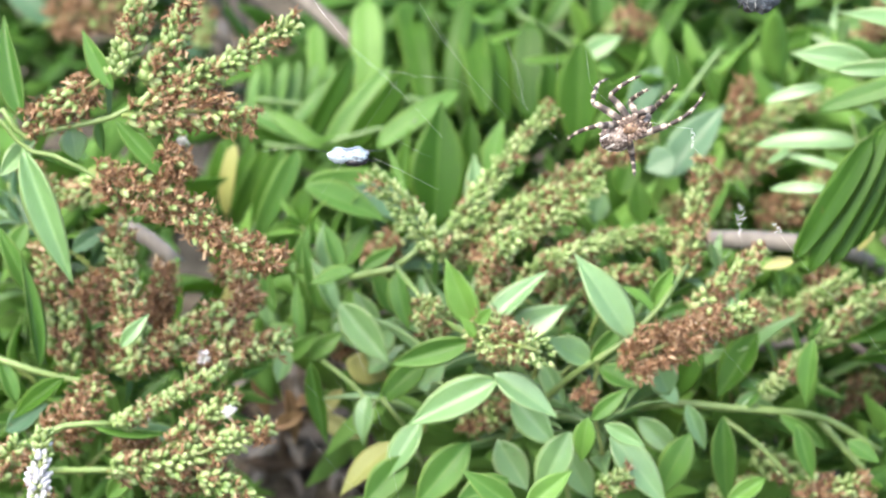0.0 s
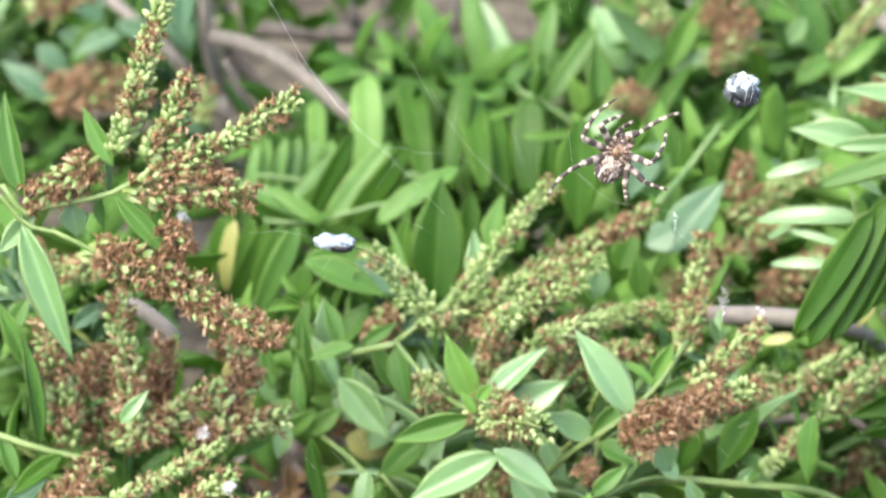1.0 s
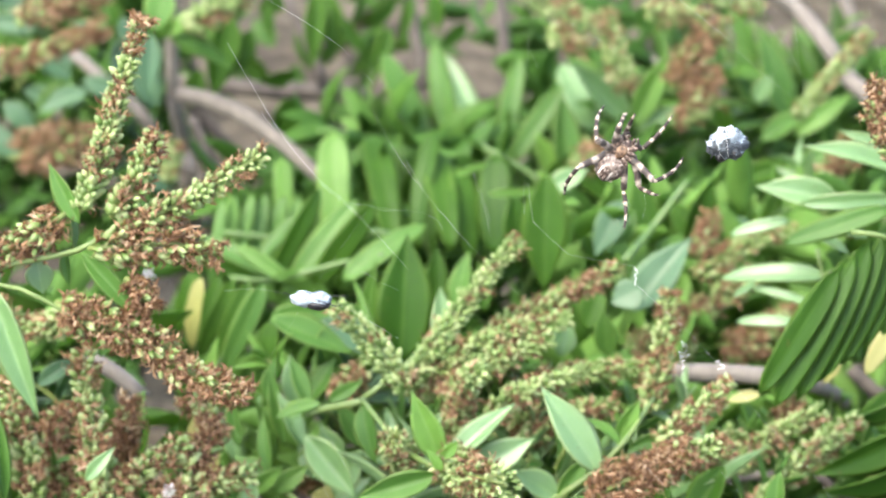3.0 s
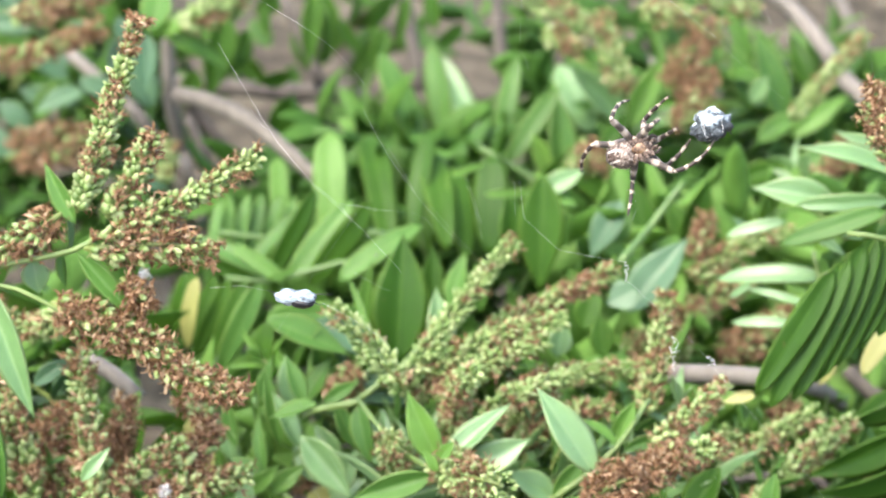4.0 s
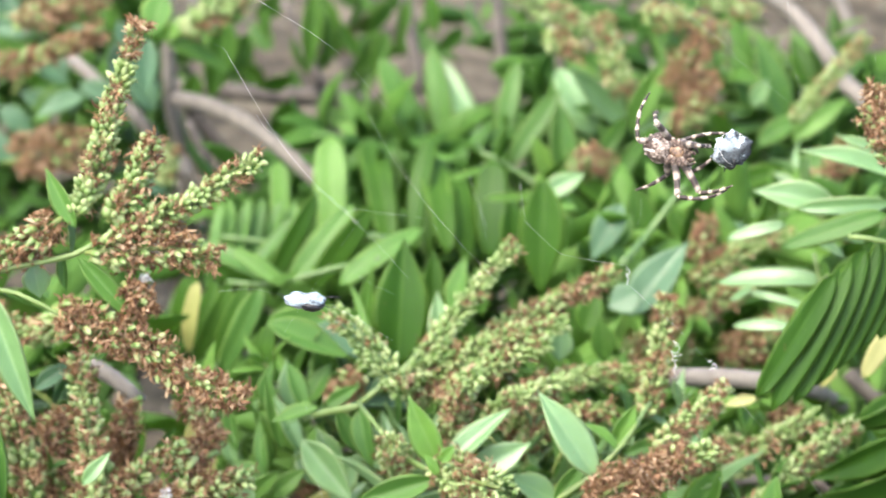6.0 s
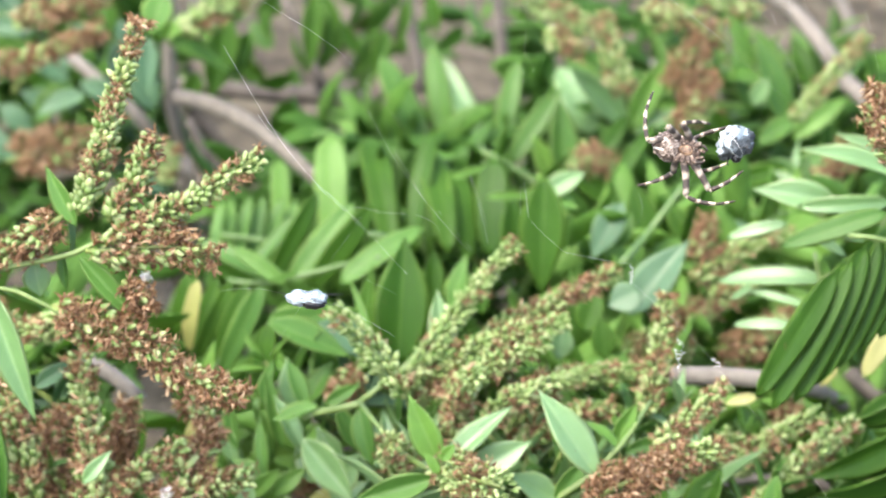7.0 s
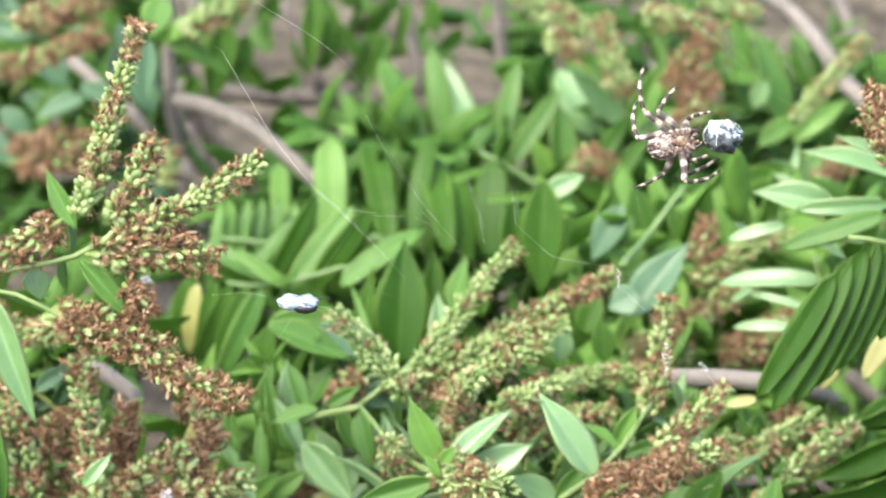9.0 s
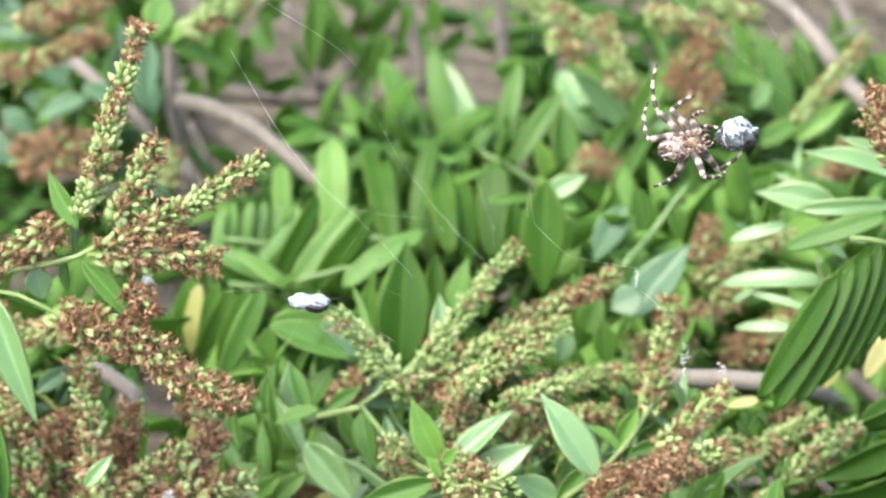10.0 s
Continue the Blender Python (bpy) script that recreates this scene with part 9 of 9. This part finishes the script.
    walk(leg_e, [
        (0.00, pose(0.002000, -0.002400, 0.000300, 94.8, 78.9, -4.6)),
        (0.50, pose(0.002000, -0.002400, 0.000300, 79.2, 50.3, -41.9)),
        (1.00, pose(0.002000, -0.002400, 0.000300, 111.7, 38.6, -35.6)),
        (1.50, pose(0.002000, -0.002400, 0.000300, 135.1, 63.1, 1.3)),
        (2.00, pose(0.002000, -0.002400, 0.000300, 170.6, 34.1, 7.8)),
        (2.50, pose(0.002000, -0.002400, 0.000300, 174.4, 9.8, -28.1)),
        (3.15, pose(0.002000, -0.002400, 0.000300, 146.4, 32.1, -9.3)),
        (3.80, pose(0.002000, -0.002400, 0.000300, 116.5, 60.1, -2.6)),
        (4.00, pose(0.002000, -0.002400, 0.000300, 160.2, 51.3, 33.6)),
        (4.50, pose(0.002000, -0.002400, 0.000300, -170.6, 6.3, 52.0)),
        (5.00, pose(0.002000, -0.002400, 0.000300, -168.4, 1.9, 74.5)),
        (5.50, pose(0.002000, -0.002400, 0.000300, 157.3, 38.5, 11.0)),
        (7.00, pose(0.002000, -0.002400, 0.000300, -176.0, 10.6, 19.4)),
        (7.50, pose(0.002000, -0.002400, 0.000300, 137.6, 47.5, -21.0)),
        (8.00, pose(0.002000, -0.002400, 0.000300, 146.8, 44.0, -15.4)),
        (8.50, pose(0.002000, -0.002400, 0.000300, 138.4, 40.6, -26.6)),
        (9.00, pose(0.002000, -0.002400, 0.000300, 134.8, 36.4, -32.6)),
        (10.00, pose(0.002000, -0.002400, 0.000300, 114.0, 42.2, -42.8)),
    ])
    walk(lower_e, [
        (0.00, pose(0.000000, 0.009389, 0.000000, -147.5, -50.9, 118.1)),
        (0.50, pose(0.000000, 0.009389, 0.000000, -171.8, -7.3, 82.6)),
        (1.00, pose(-0.000000, 0.009389, 0.000000, -166.0, -8.2, 62.4)),
        (1.50, pose(0.000000, 0.009389, 0.000000, -165.4, -20.3, 113.6)),
        (2.00, pose(0.000000, 0.009389, 0.000000, 164.4, 14.1, 106.7)),
        (2.50, pose(-0.000000, 0.009389, 0.000000, 129.4, 15.7, 67.8)),
        (3.15, pose(-0.000000, 0.009389, 0.000000, 164.3, 4.8, 80.7)),
        (3.80, pose(0.000000, 0.009389, 0.000000, -163.4, -11.3, 85.2)),
        (4.00, pose(0.000000, 0.009389, 0.000000, -142.7, -32.8, 97.0)),
        (4.25, pose(0.000000, 0.009389, 0.000000, -176.0, -8.9, 103.4)),
        (4.50, pose(0.000000, 0.009389, 0.000000, 152.8, 14.5, 95.9)),
        (5.00, pose(0.000000, 0.009389, 0.000000, 175.5, 3.4, 110.3)),
        (5.50, pose(0.000000, 0.009389, 0.000000, -147.4, -15.6, 73.2)),
        (7.00, pose(-0.000000, 0.009389, 0.000000, 179.2, 0.6, 98.3)),
        (7.50, pose(-0.000000, 0.009389, -0.000000, -176.7, -2.5, 88.0)),
        (8.00, pose(0.000000, 0.009389, 0.000000, 174.9, 2.4, 77.8)),
        (8.50, pose(0.000000, 0.009389, 0.000000, -178.4, -0.7, 67.8)),
        (9.00, pose(-0.000000, 0.009389, -0.000000, -174.1, -2.0, 58.0)),
        (10.00, pose(0.000000, 0.009389, -0.000000, -177.6, -0.7, 54.2)),
    ])
    walk(leg_f, [
        (0.00, pose(0.003800, 0.002000, 0.000300, -134.7, -40.7, 51.7)),
        (0.50, pose(0.003800, 0.002000, 0.000300, -162.4, -10.9, 71.0)),
        (1.00, pose(0.003800, 0.002000, 0.000300, -171.0, 6.7, 48.6)),
        (1.50, pose(0.003800, 0.002000, 0.000300, -175.0, 9.9, 24.9)),
        (2.00, pose(0.003800, 0.002000, 0.000300, -127.7, -16.6, 11.3)),
        (2.50, pose(0.003800, 0.002000, 0.000300, -177.6, 11.0, 11.6)),
        (3.15, pose(0.003800, 0.002000, 0.000300, -143.1, -3.5, 15.2)),
        (3.80, pose(0.003800, 0.002000, 0.000300, -107.8, -17.6, 9.8)),
        (4.00, pose(0.003800, 0.002000, 0.000300, -56.5, -23.9, 22.6)),
        (4.50, pose(0.003800, 0.002000, 0.000300, -55.8, -8.1, 29.0)),
        (5.00, pose(0.003800, 0.002000, 0.000300, -53.3, 6.2, 52.8)),
        (5.50, pose(0.003800, 0.002000, 0.000300, -68.3, 9.2, 35.5)),
        (7.00, pose(0.003800, 0.002000, 0.000300, -69.7, 9.1, 40.9)),
        (7.50, pose(0.003800, 0.002000, 0.000300, -54.7, -2.4, 37.4)),
        (8.00, pose(0.003800, 0.002000, 0.000300, -35.9, -3.5, 23.5)),
        (8.50, pose(0.003800, 0.002000, 0.000300, -51.5, -11.0, 19.0)),
        (9.00, pose(0.003800, 0.002000, 0.000300, -63.7, -10.9, 26.3)),
        (10.00, pose(0.003800, 0.002000, 0.000300, -53.9, -16.2, 36.5)),
    ])
    walk(lower_f, [
        (0.00, pose(-0.000000, 0.006952, 0.000000, -157.8, -18.2, 101.4)),
        (0.50, pose(0.000000, 0.006952, 0.000000, -124.0, -29.8, 85.4)),
        (0.75, pose(0.000000, 0.006952, 0.000000, -49.5, -39.3, 25.7)),
        (1.00, pose(0.000000, 0.006952, 0.000000, 0.1, 0.6, -5.7)),
        (1.25, pose(-0.000000, 0.006952, 0.000000, -30.6, -30.4, 13.7)),
        (1.50, pose(-0.000000, 0.006952, 0.000000, -82.2, -41.6, 56.6)),
        (1.75, pose(-0.000000, 0.006952, 0.000000, -122.4, -28.3, 65.3)),
        (2.00, pose(-0.000000, 0.006952, 0.000000, -156.6, -13.5, 62.9)),
        (2.25, pose(-0.000000, 0.006952, -0.000000, -172.1, -7.3, 101.7)),
        (2.50, pose(-0.000000, 0.006952, -0.000000, 179.5, 6.9, 137.7)),
        (3.15, pose(-0.000000, 0.006952, -0.000000, -174.7, -4.3, 98.6)),
        (3.80, pose(0.000000, 0.006952, 0.000000, -163.1, -9.2, 58.1)),
        (4.00, pose(0.000000, 0.006952, 0.000000, 175.4, 4.6, 83.0)),
        (4.50, pose(0.000000, 0.006952, -0.000000, -178.3, -1.5, 62.0)),
        (5.00, pose(0.000000, 0.006952, 0.000000, -174.9, -11.9, 67.0)),
        (5.50, pose(-0.000000, 0.006952, 0.000000, -134.2, -72.3, 42.9)),
        (7.00, pose(0.000000, 0.006952, 0.000000, -174.2, -31.4, 78.4)),
        (7.50, pose(-0.000000, 0.006952, -0.000000, -175.5, -6.1, 66.4)),
        (8.00, pose(0.000000, 0.006952, -0.000000, -147.5, -30.7, 59.5)),
        (8.50, pose(0.000000, 0.006952, 0.000000, -174.7, -4.2, 64.0)),
        (9.00, pose(-0.000000, 0.006952, -0.000000, 179.0, 0.5, 50.1)),
        (10.00, pose(0.000000, 0.006952, -0.000000, 164.7, 3.0, 38.8)),
    ])
    walk(leg_g, [
        (0.00, pose(0.002600, 0.002400, 0.000300, 1.8, 11.1, 8.7)),
        (0.50, pose(0.002600, 0.002400, 0.000300, 46.6, 30.8, 45.0)),
        (1.00, pose(0.002600, 0.002400, 0.000300, 60.0, 48.3, 11.1)),
        (1.50, pose(0.002600, 0.002400, 0.000300, 51.8, 39.4, 9.4)),
        (2.00, pose(0.002600, 0.002400, 0.000300, 109.4, 40.7, 33.9)),
        (2.50, pose(0.002600, 0.002400, 0.000300, 96.5, 50.3, 36.3)),
        (3.80, pose(0.002600, 0.002400, 0.000300, 104.1, 39.9, 31.3)),
        (4.00, pose(0.002600, 0.002400, 0.000300, 101.4, 44.6, 40.2)),
        (4.50, pose(0.002600, 0.002400, 0.000300, 113.1, 32.4, 30.4)),
        (5.00, pose(0.002600, 0.002400, 0.000300, 112.8, 34.2, 43.9)),
        (5.50, pose(0.002600, 0.002400, 0.000300, 132.8, 43.2, 35.5)),
        (6.25, pose(0.002600, 0.002400, 0.000300, 95.5, 27.0, 44.8)),
        (7.00, pose(0.002600, 0.002400, 0.000300, 59.5, 18.5, 61.8)),
        (7.50, pose(0.002600, 0.002400, 0.000300, 41.2, 31.7, 50.6)),
        (8.00, pose(0.002600, 0.002400, 0.000300, 27.3, 32.8, 19.4)),
        (8.50, pose(0.002600, 0.002400, 0.000300, 4.9, 10.2, 24.4)),
        (9.00, pose(0.002600, 0.002400, 0.000300, 7.9, 8.4, 41.1)),
        (10.00, pose(0.002600, 0.002400, 0.000300, 5.9, 9.7, 29.4)),
    ])
    walk(lower_g, [
        (0.00, pose(-0.000000, 0.007632, 0.000000, -179.2, -0.5, 83.9)),
        (0.50, pose(0.000000, 0.007632, 0.000000, 148.5, 29.5, 73.2)),
        (1.00, pose(0.000000, 0.007632, 0.000000, 161.6, 4.5, 55.3)),
        (1.50, pose(0.000000, 0.007632, 0.000000, 127.6, 18.6, 49.0)),
        (2.00, pose(-0.000000, 0.007632, 0.000000, 172.5, 9.0, 81.6)),
        (2.50, pose(-0.000000, 0.007632, 0.000000, 170.1, 6.1, 72.1)),
        (3.80, pose(-0.000000, 0.007632, 0.000000, 168.3, 4.6, 51.6)),
        (4.00, pose(0.000000, 0.007632, 0.000000, 172.6, 2.3, 53.0)),
        (4.50, pose(0.000000, 0.007632, -0.000000, 171.3, 2.9, 41.7)),
        (5.00, pose(0.000000, 0.007632, -0.000000, 178.4, 0.7, 49.9)),
        (5.50, pose(0.000000, 0.007632, 0.000000, 162.8, 4.5, 53.3)),
        (7.00, pose(0.000000, 0.007632, -0.000000, 173.2, 3.5, 44.6)),
        (7.50, pose(-0.000000, 0.007632, 0.000000, -162.9, -6.8, 62.4)),
        (8.00, pose(-0.000000, 0.007632, 0.000000, 155.8, 19.4, 82.6)),
        (8.50, pose(0.000000, 0.007632, 0.000000, -168.7, -8.4, 82.6)),
        (9.00, pose(0.000000, 0.007632, 0.000000, -163.6, -15.1, 85.8)),
        (10.00, pose(0.000000, 0.007632, 0.000000, -144.2, -16.4, 68.4)),
    ])
    walk(leg_h, [
        (0.00, pose(0.004400, 0.000600, 0.000300, -28.4, -11.9, 2.8)),
        (0.50, pose(0.004400, 0.000600, 0.000300, -52.6, -23.4, 11.4)),
        (1.00, pose(0.004400, 0.000600, 0.000300, -75.9, -11.2, 1.6)),
        (1.50, pose(0.004400, 0.000600, 0.000300, -79.8, -18.3, -3.7)),
        (2.00, pose(0.004400, 0.000600, 0.000300, -96.9, -21.2, -1.3)),
        (2.50, pose(0.004400, 0.000600, 0.000300, -104.8, -14.7, -8.3)),
        (3.15, pose(0.004400, 0.000600, 0.000300, -69.5, -6.3, 22.7)),
        (3.80, pose(0.004400, 0.000600, 0.000300, -34.7, -17.3, 52.9)),
        (3.90, pose(0.004400, 0.000600, 0.000300, -63.5, -16.6, 29.9)),
        (4.00, pose(0.004400, 0.000600, 0.000300, -91.2, -26.4, 8.7)),
        (4.50, pose(0.004400, 0.000600, 0.000300, -95.6, -14.9, 8.9)),
        (5.00, pose(0.004400, 0.000600, 0.000300, -94.3, -26.4, 23.1)),
        (5.50, pose(0.004400, 0.000600, 0.000300, -140.4, -6.8, 12.0)),
        (7.00, pose(0.004400, 0.000600, 0.000300, -145.4, -5.9, 11.8)),
        (7.50, pose(0.004400, 0.000600, 0.000300, -117.8, -7.2, 4.0)),
        (8.00, pose(0.004400, 0.000600, 0.000300, -86.5, -19.9, 10.5)),
        (8.50, pose(0.004400, 0.000600, 0.000300, -117.5, -4.7, -3.9)),
        (9.00, pose(0.004400, 0.000600, 0.000300, -169.9, 4.2, -20.0)),
        (9.50, pose(0.004400, 0.000600, 0.000300, -113.6, 11.4, -1.4)),
        (10.00, pose(0.004400, 0.000600, 0.000300, -58.3, -0.0, 14.9)),
    ])
    walk(lower_h, [
        (0.00, pose(-0.000000, 0.006200, -0.000000, 155.6, 13.9, 69.4)),
        (0.50, pose(-0.000000, 0.006200, 0.000000, 160.1, 10.9, 67.4)),
        (1.00, pose(-0.000000, 0.006200, 0.000000, -173.2, -3.3, 48.8)),
        (1.50, pose(0.000000, 0.006200, -0.000000, -169.4, -5.2, 56.2)),
        (2.00, pose(0.000000, 0.006200, 0.000000, -169.0, -7.2, 65.7)),
        (2.50, pose(-0.000000, 0.006200, 0.000000, -162.1, -8.1, 49.9)),
        (3.15, pose(-0.000000, 0.006200, 0.000000, 168.7, 14.4, 66.4)),
        (3.80, pose(0.000000, 0.006200, 0.000000, 140.6, 42.0, 70.7)),
        (4.00, pose(0.000000, 0.006200, 0.000000, 179.4, 0.4, 72.1)),
        (4.50, pose(-0.000000, 0.006200, -0.000000, 178.9, 0.6, 53.8)),
        (5.00, pose(0.000000, 0.006200, 0.000000, 163.6, 13.1, 74.8)),
        (5.50, pose(0.000000, 0.006200, -0.000000, -176.7, -1.2, 48.5)),
        (7.00, pose(0.000000, 0.006200, -0.000000, 173.2, 6.0, 71.3)),
        (7.50, pose(-0.000000, 0.006200, 0.000000, 141.7, 56.6, 67.6)),
        (8.00, pose(0.000000, 0.006200, -0.000000, 176.3, 2.5, 65.2)),
        (8.50, pose(0.000000, 0.006200, -0.000000, -173.7, -4.3, 51.9)),
        (9.00, pose(-0.000000, 0.006200, 0.000000, -143.0, -17.1, 45.2)),
        (10.00, pose(0.000000, 0.006200, -0.000000, -177.9, -1.2, 41.8)),
    ])
    walk(left_prey, [
        (0.00, pose(-0.03329, 0.72024, 0.35174, 75.0, -2.7, 1.3)),
        (0.50, pose(-0.03326, 0.71972, 0.35110, 71.0, -1.6, 0.8)),
        (1.00, pose(-0.03680, 0.71870, 0.34948, 65.0, -0.0, 0.0)),
        (1.50, pose(-0.03484, 0.71922, 0.35016, 67.0, -0.5, 0.3)),
        (2.00, pose(-0.03470, 0.71855, 0.34826, 73.0, -2.2, 1.0)),
        (2.50, pose(-0.03331, 0.71881, 0.34870, 69.0, -1.1, 0.5)),
        (4.00, pose(-0.03709, 0.71936, 0.34974, 63.4, 0.4, -0.2)),
        (4.50, pose(-0.03728, 0.71925, 0.34946, 67.4, -0.7, 0.3)),
        (5.00, pose(-0.03680, 0.71948, 0.34999, 66.9, -0.5, 0.2)),
        (5.50, pose(-0.03549, 0.71948, 0.34996, 62.9, 0.6, -0.3)),
        (7.00, pose(-0.03458, 0.71954, 0.35014, 67.5, -0.7, 0.3)),
        (7.50, pose(-0.03611, 0.71965, 0.35037, 63.5, 0.4, -0.2)),
        (8.00, pose(-0.03672, 0.71949, 0.35003, 62.3, 0.7, -0.3)),
        (8.50, pose(-0.03630, 0.71924, 0.34946, 66.1, -0.3, 0.1)),
        (9.00, pose(-0.03677, 0.71939, 0.34979, 67.9, -0.8, 0.4)),
        (9.50, pose(-0.03644, 0.71926, 0.34954, 64.3, 0.2, -0.1)),
        (10.00, pose(-0.03438, 0.71953, 0.35012, 62.0, 0.8, -0.4)),
    ])
    walk(right_prey, [
        (0.00, pose(0.07058, 0.74012, 0.38728, -10.0, 4.9, -0.9)),
        (0.50, pose(0.06963, 0.74000, 0.38823, -6.0, 9.7, 29.0)),
        (1.00, pose(0.06689, 0.73687, 0.38374, -3.9, 11.0, 39.1)),
        (1.50, pose(0.07094, 0.73715, 0.38598, 4.8, 13.3, 64.7)),
        (2.00, pose(0.07307, 0.73569, 0.38413, 15.5, -1.3, 133.8)),
        (2.25, pose(0.07289, 0.73565, 0.38415, 8.1, -7.1, -160.9)),
        (2.50, pose(0.07271, 0.73561, 0.38417, 3.1, -10.3, -84.9)),
        (2.90, pose(0.07165, 0.73592, 0.38493, -8.9, -7.7, -8.9)),
        (3.30, pose(0.07059, 0.73653, 0.38633, -11.7, 5.6, 65.2)),
        (3.55, pose(0.07024, 0.73714, 0.38769, -4.4, 13.1, 115.3)),
        (3.80, pose(0.06990, 0.73776, 0.38905, 7.0, 13.0, 166.8)),
        (4.00, pose(0.06808, 0.73806, 0.38975, 11.2, 10.9, -172.9)),
        (4.50, pose(0.06943, 0.73736, 0.38831, 5.2, -9.5, -140.8)),
        (5.00, pose(0.06996, 0.73728, 0.38811, 3.1, -10.3, -128.6)),
        (5.25, pose(0.07119, 0.73635, 0.38612, 18.4, -7.0, -99.6)),
        (5.50, pose(0.07242, 0.73541, 0.38413, 31.5, -24.4, -68.5)),
        (5.75, pose(0.07275, 0.73556, 0.38445, 20.9, -33.0, -47.9)),
        (6.00, pose(0.07308, 0.73572, 0.38477, 6.6, -37.3, -23.9)),
        (6.50, pose(0.07359, 0.73615, 0.38567, -13.5, -34.3, 9.4)),
        (6.75, pose(0.07370, 0.73625, 0.38586, -20.6, -30.1, 22.7)),
        (7.00, pose(0.07381, 0.73634, 0.38605, -23.3, -27.3, 28.8)),
        (7.50, pose(0.07355, 0.73646, 0.38632, -24.7, -23.1, 34.0)),
        (8.00, pose(0.07169, 0.73640, 0.38620, -12.3, 3.6, 55.3)),
        (8.50, pose(0.07101, 0.73689, 0.38729, 8.4, 8.1, 105.1)),
        (9.00, pose(0.07073, 0.73728, 0.38813, 9.5, 5.1, 130.1)),
        (9.50, pose(0.07184, 0.73735, 0.38819, 7.3, 6.9, 142.5)),
        (10.00, pose(0.07386, 0.73755, 0.38861, 8.2, 8.3, 166.1)),
    ])
    walk(web, [
        (0.00, pose(0.00000, 0.7250, 0.3619)),
        (2.50, pose(0.00043, 0.7250, 0.3619)),
        (4.00, pose(-0.00115, 0.7250, 0.3619)),
        (4.50, pose(-0.00172, 0.7250, 0.3619)),
        (5.50, pose(0.00000, 0.7250, 0.3619)),
        (7.50, pose(0.00000, 0.7250, 0.3619)),
        (8.50, pose(-0.00086, 0.7250, 0.3619)),
        (9.00, pose(-0.00072, 0.7250, 0.3619)),
        (9.50, pose(0.00000, 0.7250, 0.3619)),
        (10.00, pose(0.00129, 0.7250, 0.3619)),
    ])
    walk(strand, [
        (0.00, pose(0.00746, -0.00012, -0.00026, 0.0, -0.0, 0.0)),
        (0.50, pose(0.00746, 0.00000, 0.00000, 0.0, -0.0, 0.0)),
        (1.00, pose(0.00315, -0.00091, -0.00195, 0.0, -0.0, 0.0)),
        (1.50, pose(0.00315, -0.00085, -0.00182, 0.0, -0.0, 0.0)),
        (2.00, pose(0.00229, -0.00097, -0.00208, 0.0, -0.0, 0.0)),
        (2.50, pose(0.00201, -0.00085, -0.00182, 0.0, -0.0, 0.0)),
        (4.00, pose(0.00029, 0.00000, 0.00000, 0.0, -0.0, 0.0)),
        (4.50, pose(0.00005, 0.00005, 0.00014, 0.0, -0.0, 0.0)),
        (5.00, pose(0.00015, -0.00027, -0.00058, 0.0, -0.0, 0.0)),
        (5.50, pose(0.00014, -0.00012, -0.00026, 0.0, -0.0, 0.0)),
        (7.00, pose(0.00125, -0.00000, -0.00002, 0.0, -0.0, 0.0)),
        (7.50, pose(-0.00003, 0.00012, 0.00025, 0.0, -0.0, 0.0)),
        (8.00, pose(-0.00142, 0.00005, 0.00010, 0.0, -0.0, 0.0)),
        (8.50, pose(-0.00144, -0.00051, -0.00112, 0.0, -0.0, 0.0)),
        (9.00, pose(-0.00202, -0.00017, -0.00040, 0.0, -0.0, 0.0)),
        (9.50, pose(-0.00158, -0.00036, -0.00088, 0.0, -0.0, 0.0)),
        (10.00, pose(0.00210, -0.00009, -0.00030, 0.0, -0.0, 0.0)),
    ])


motions()
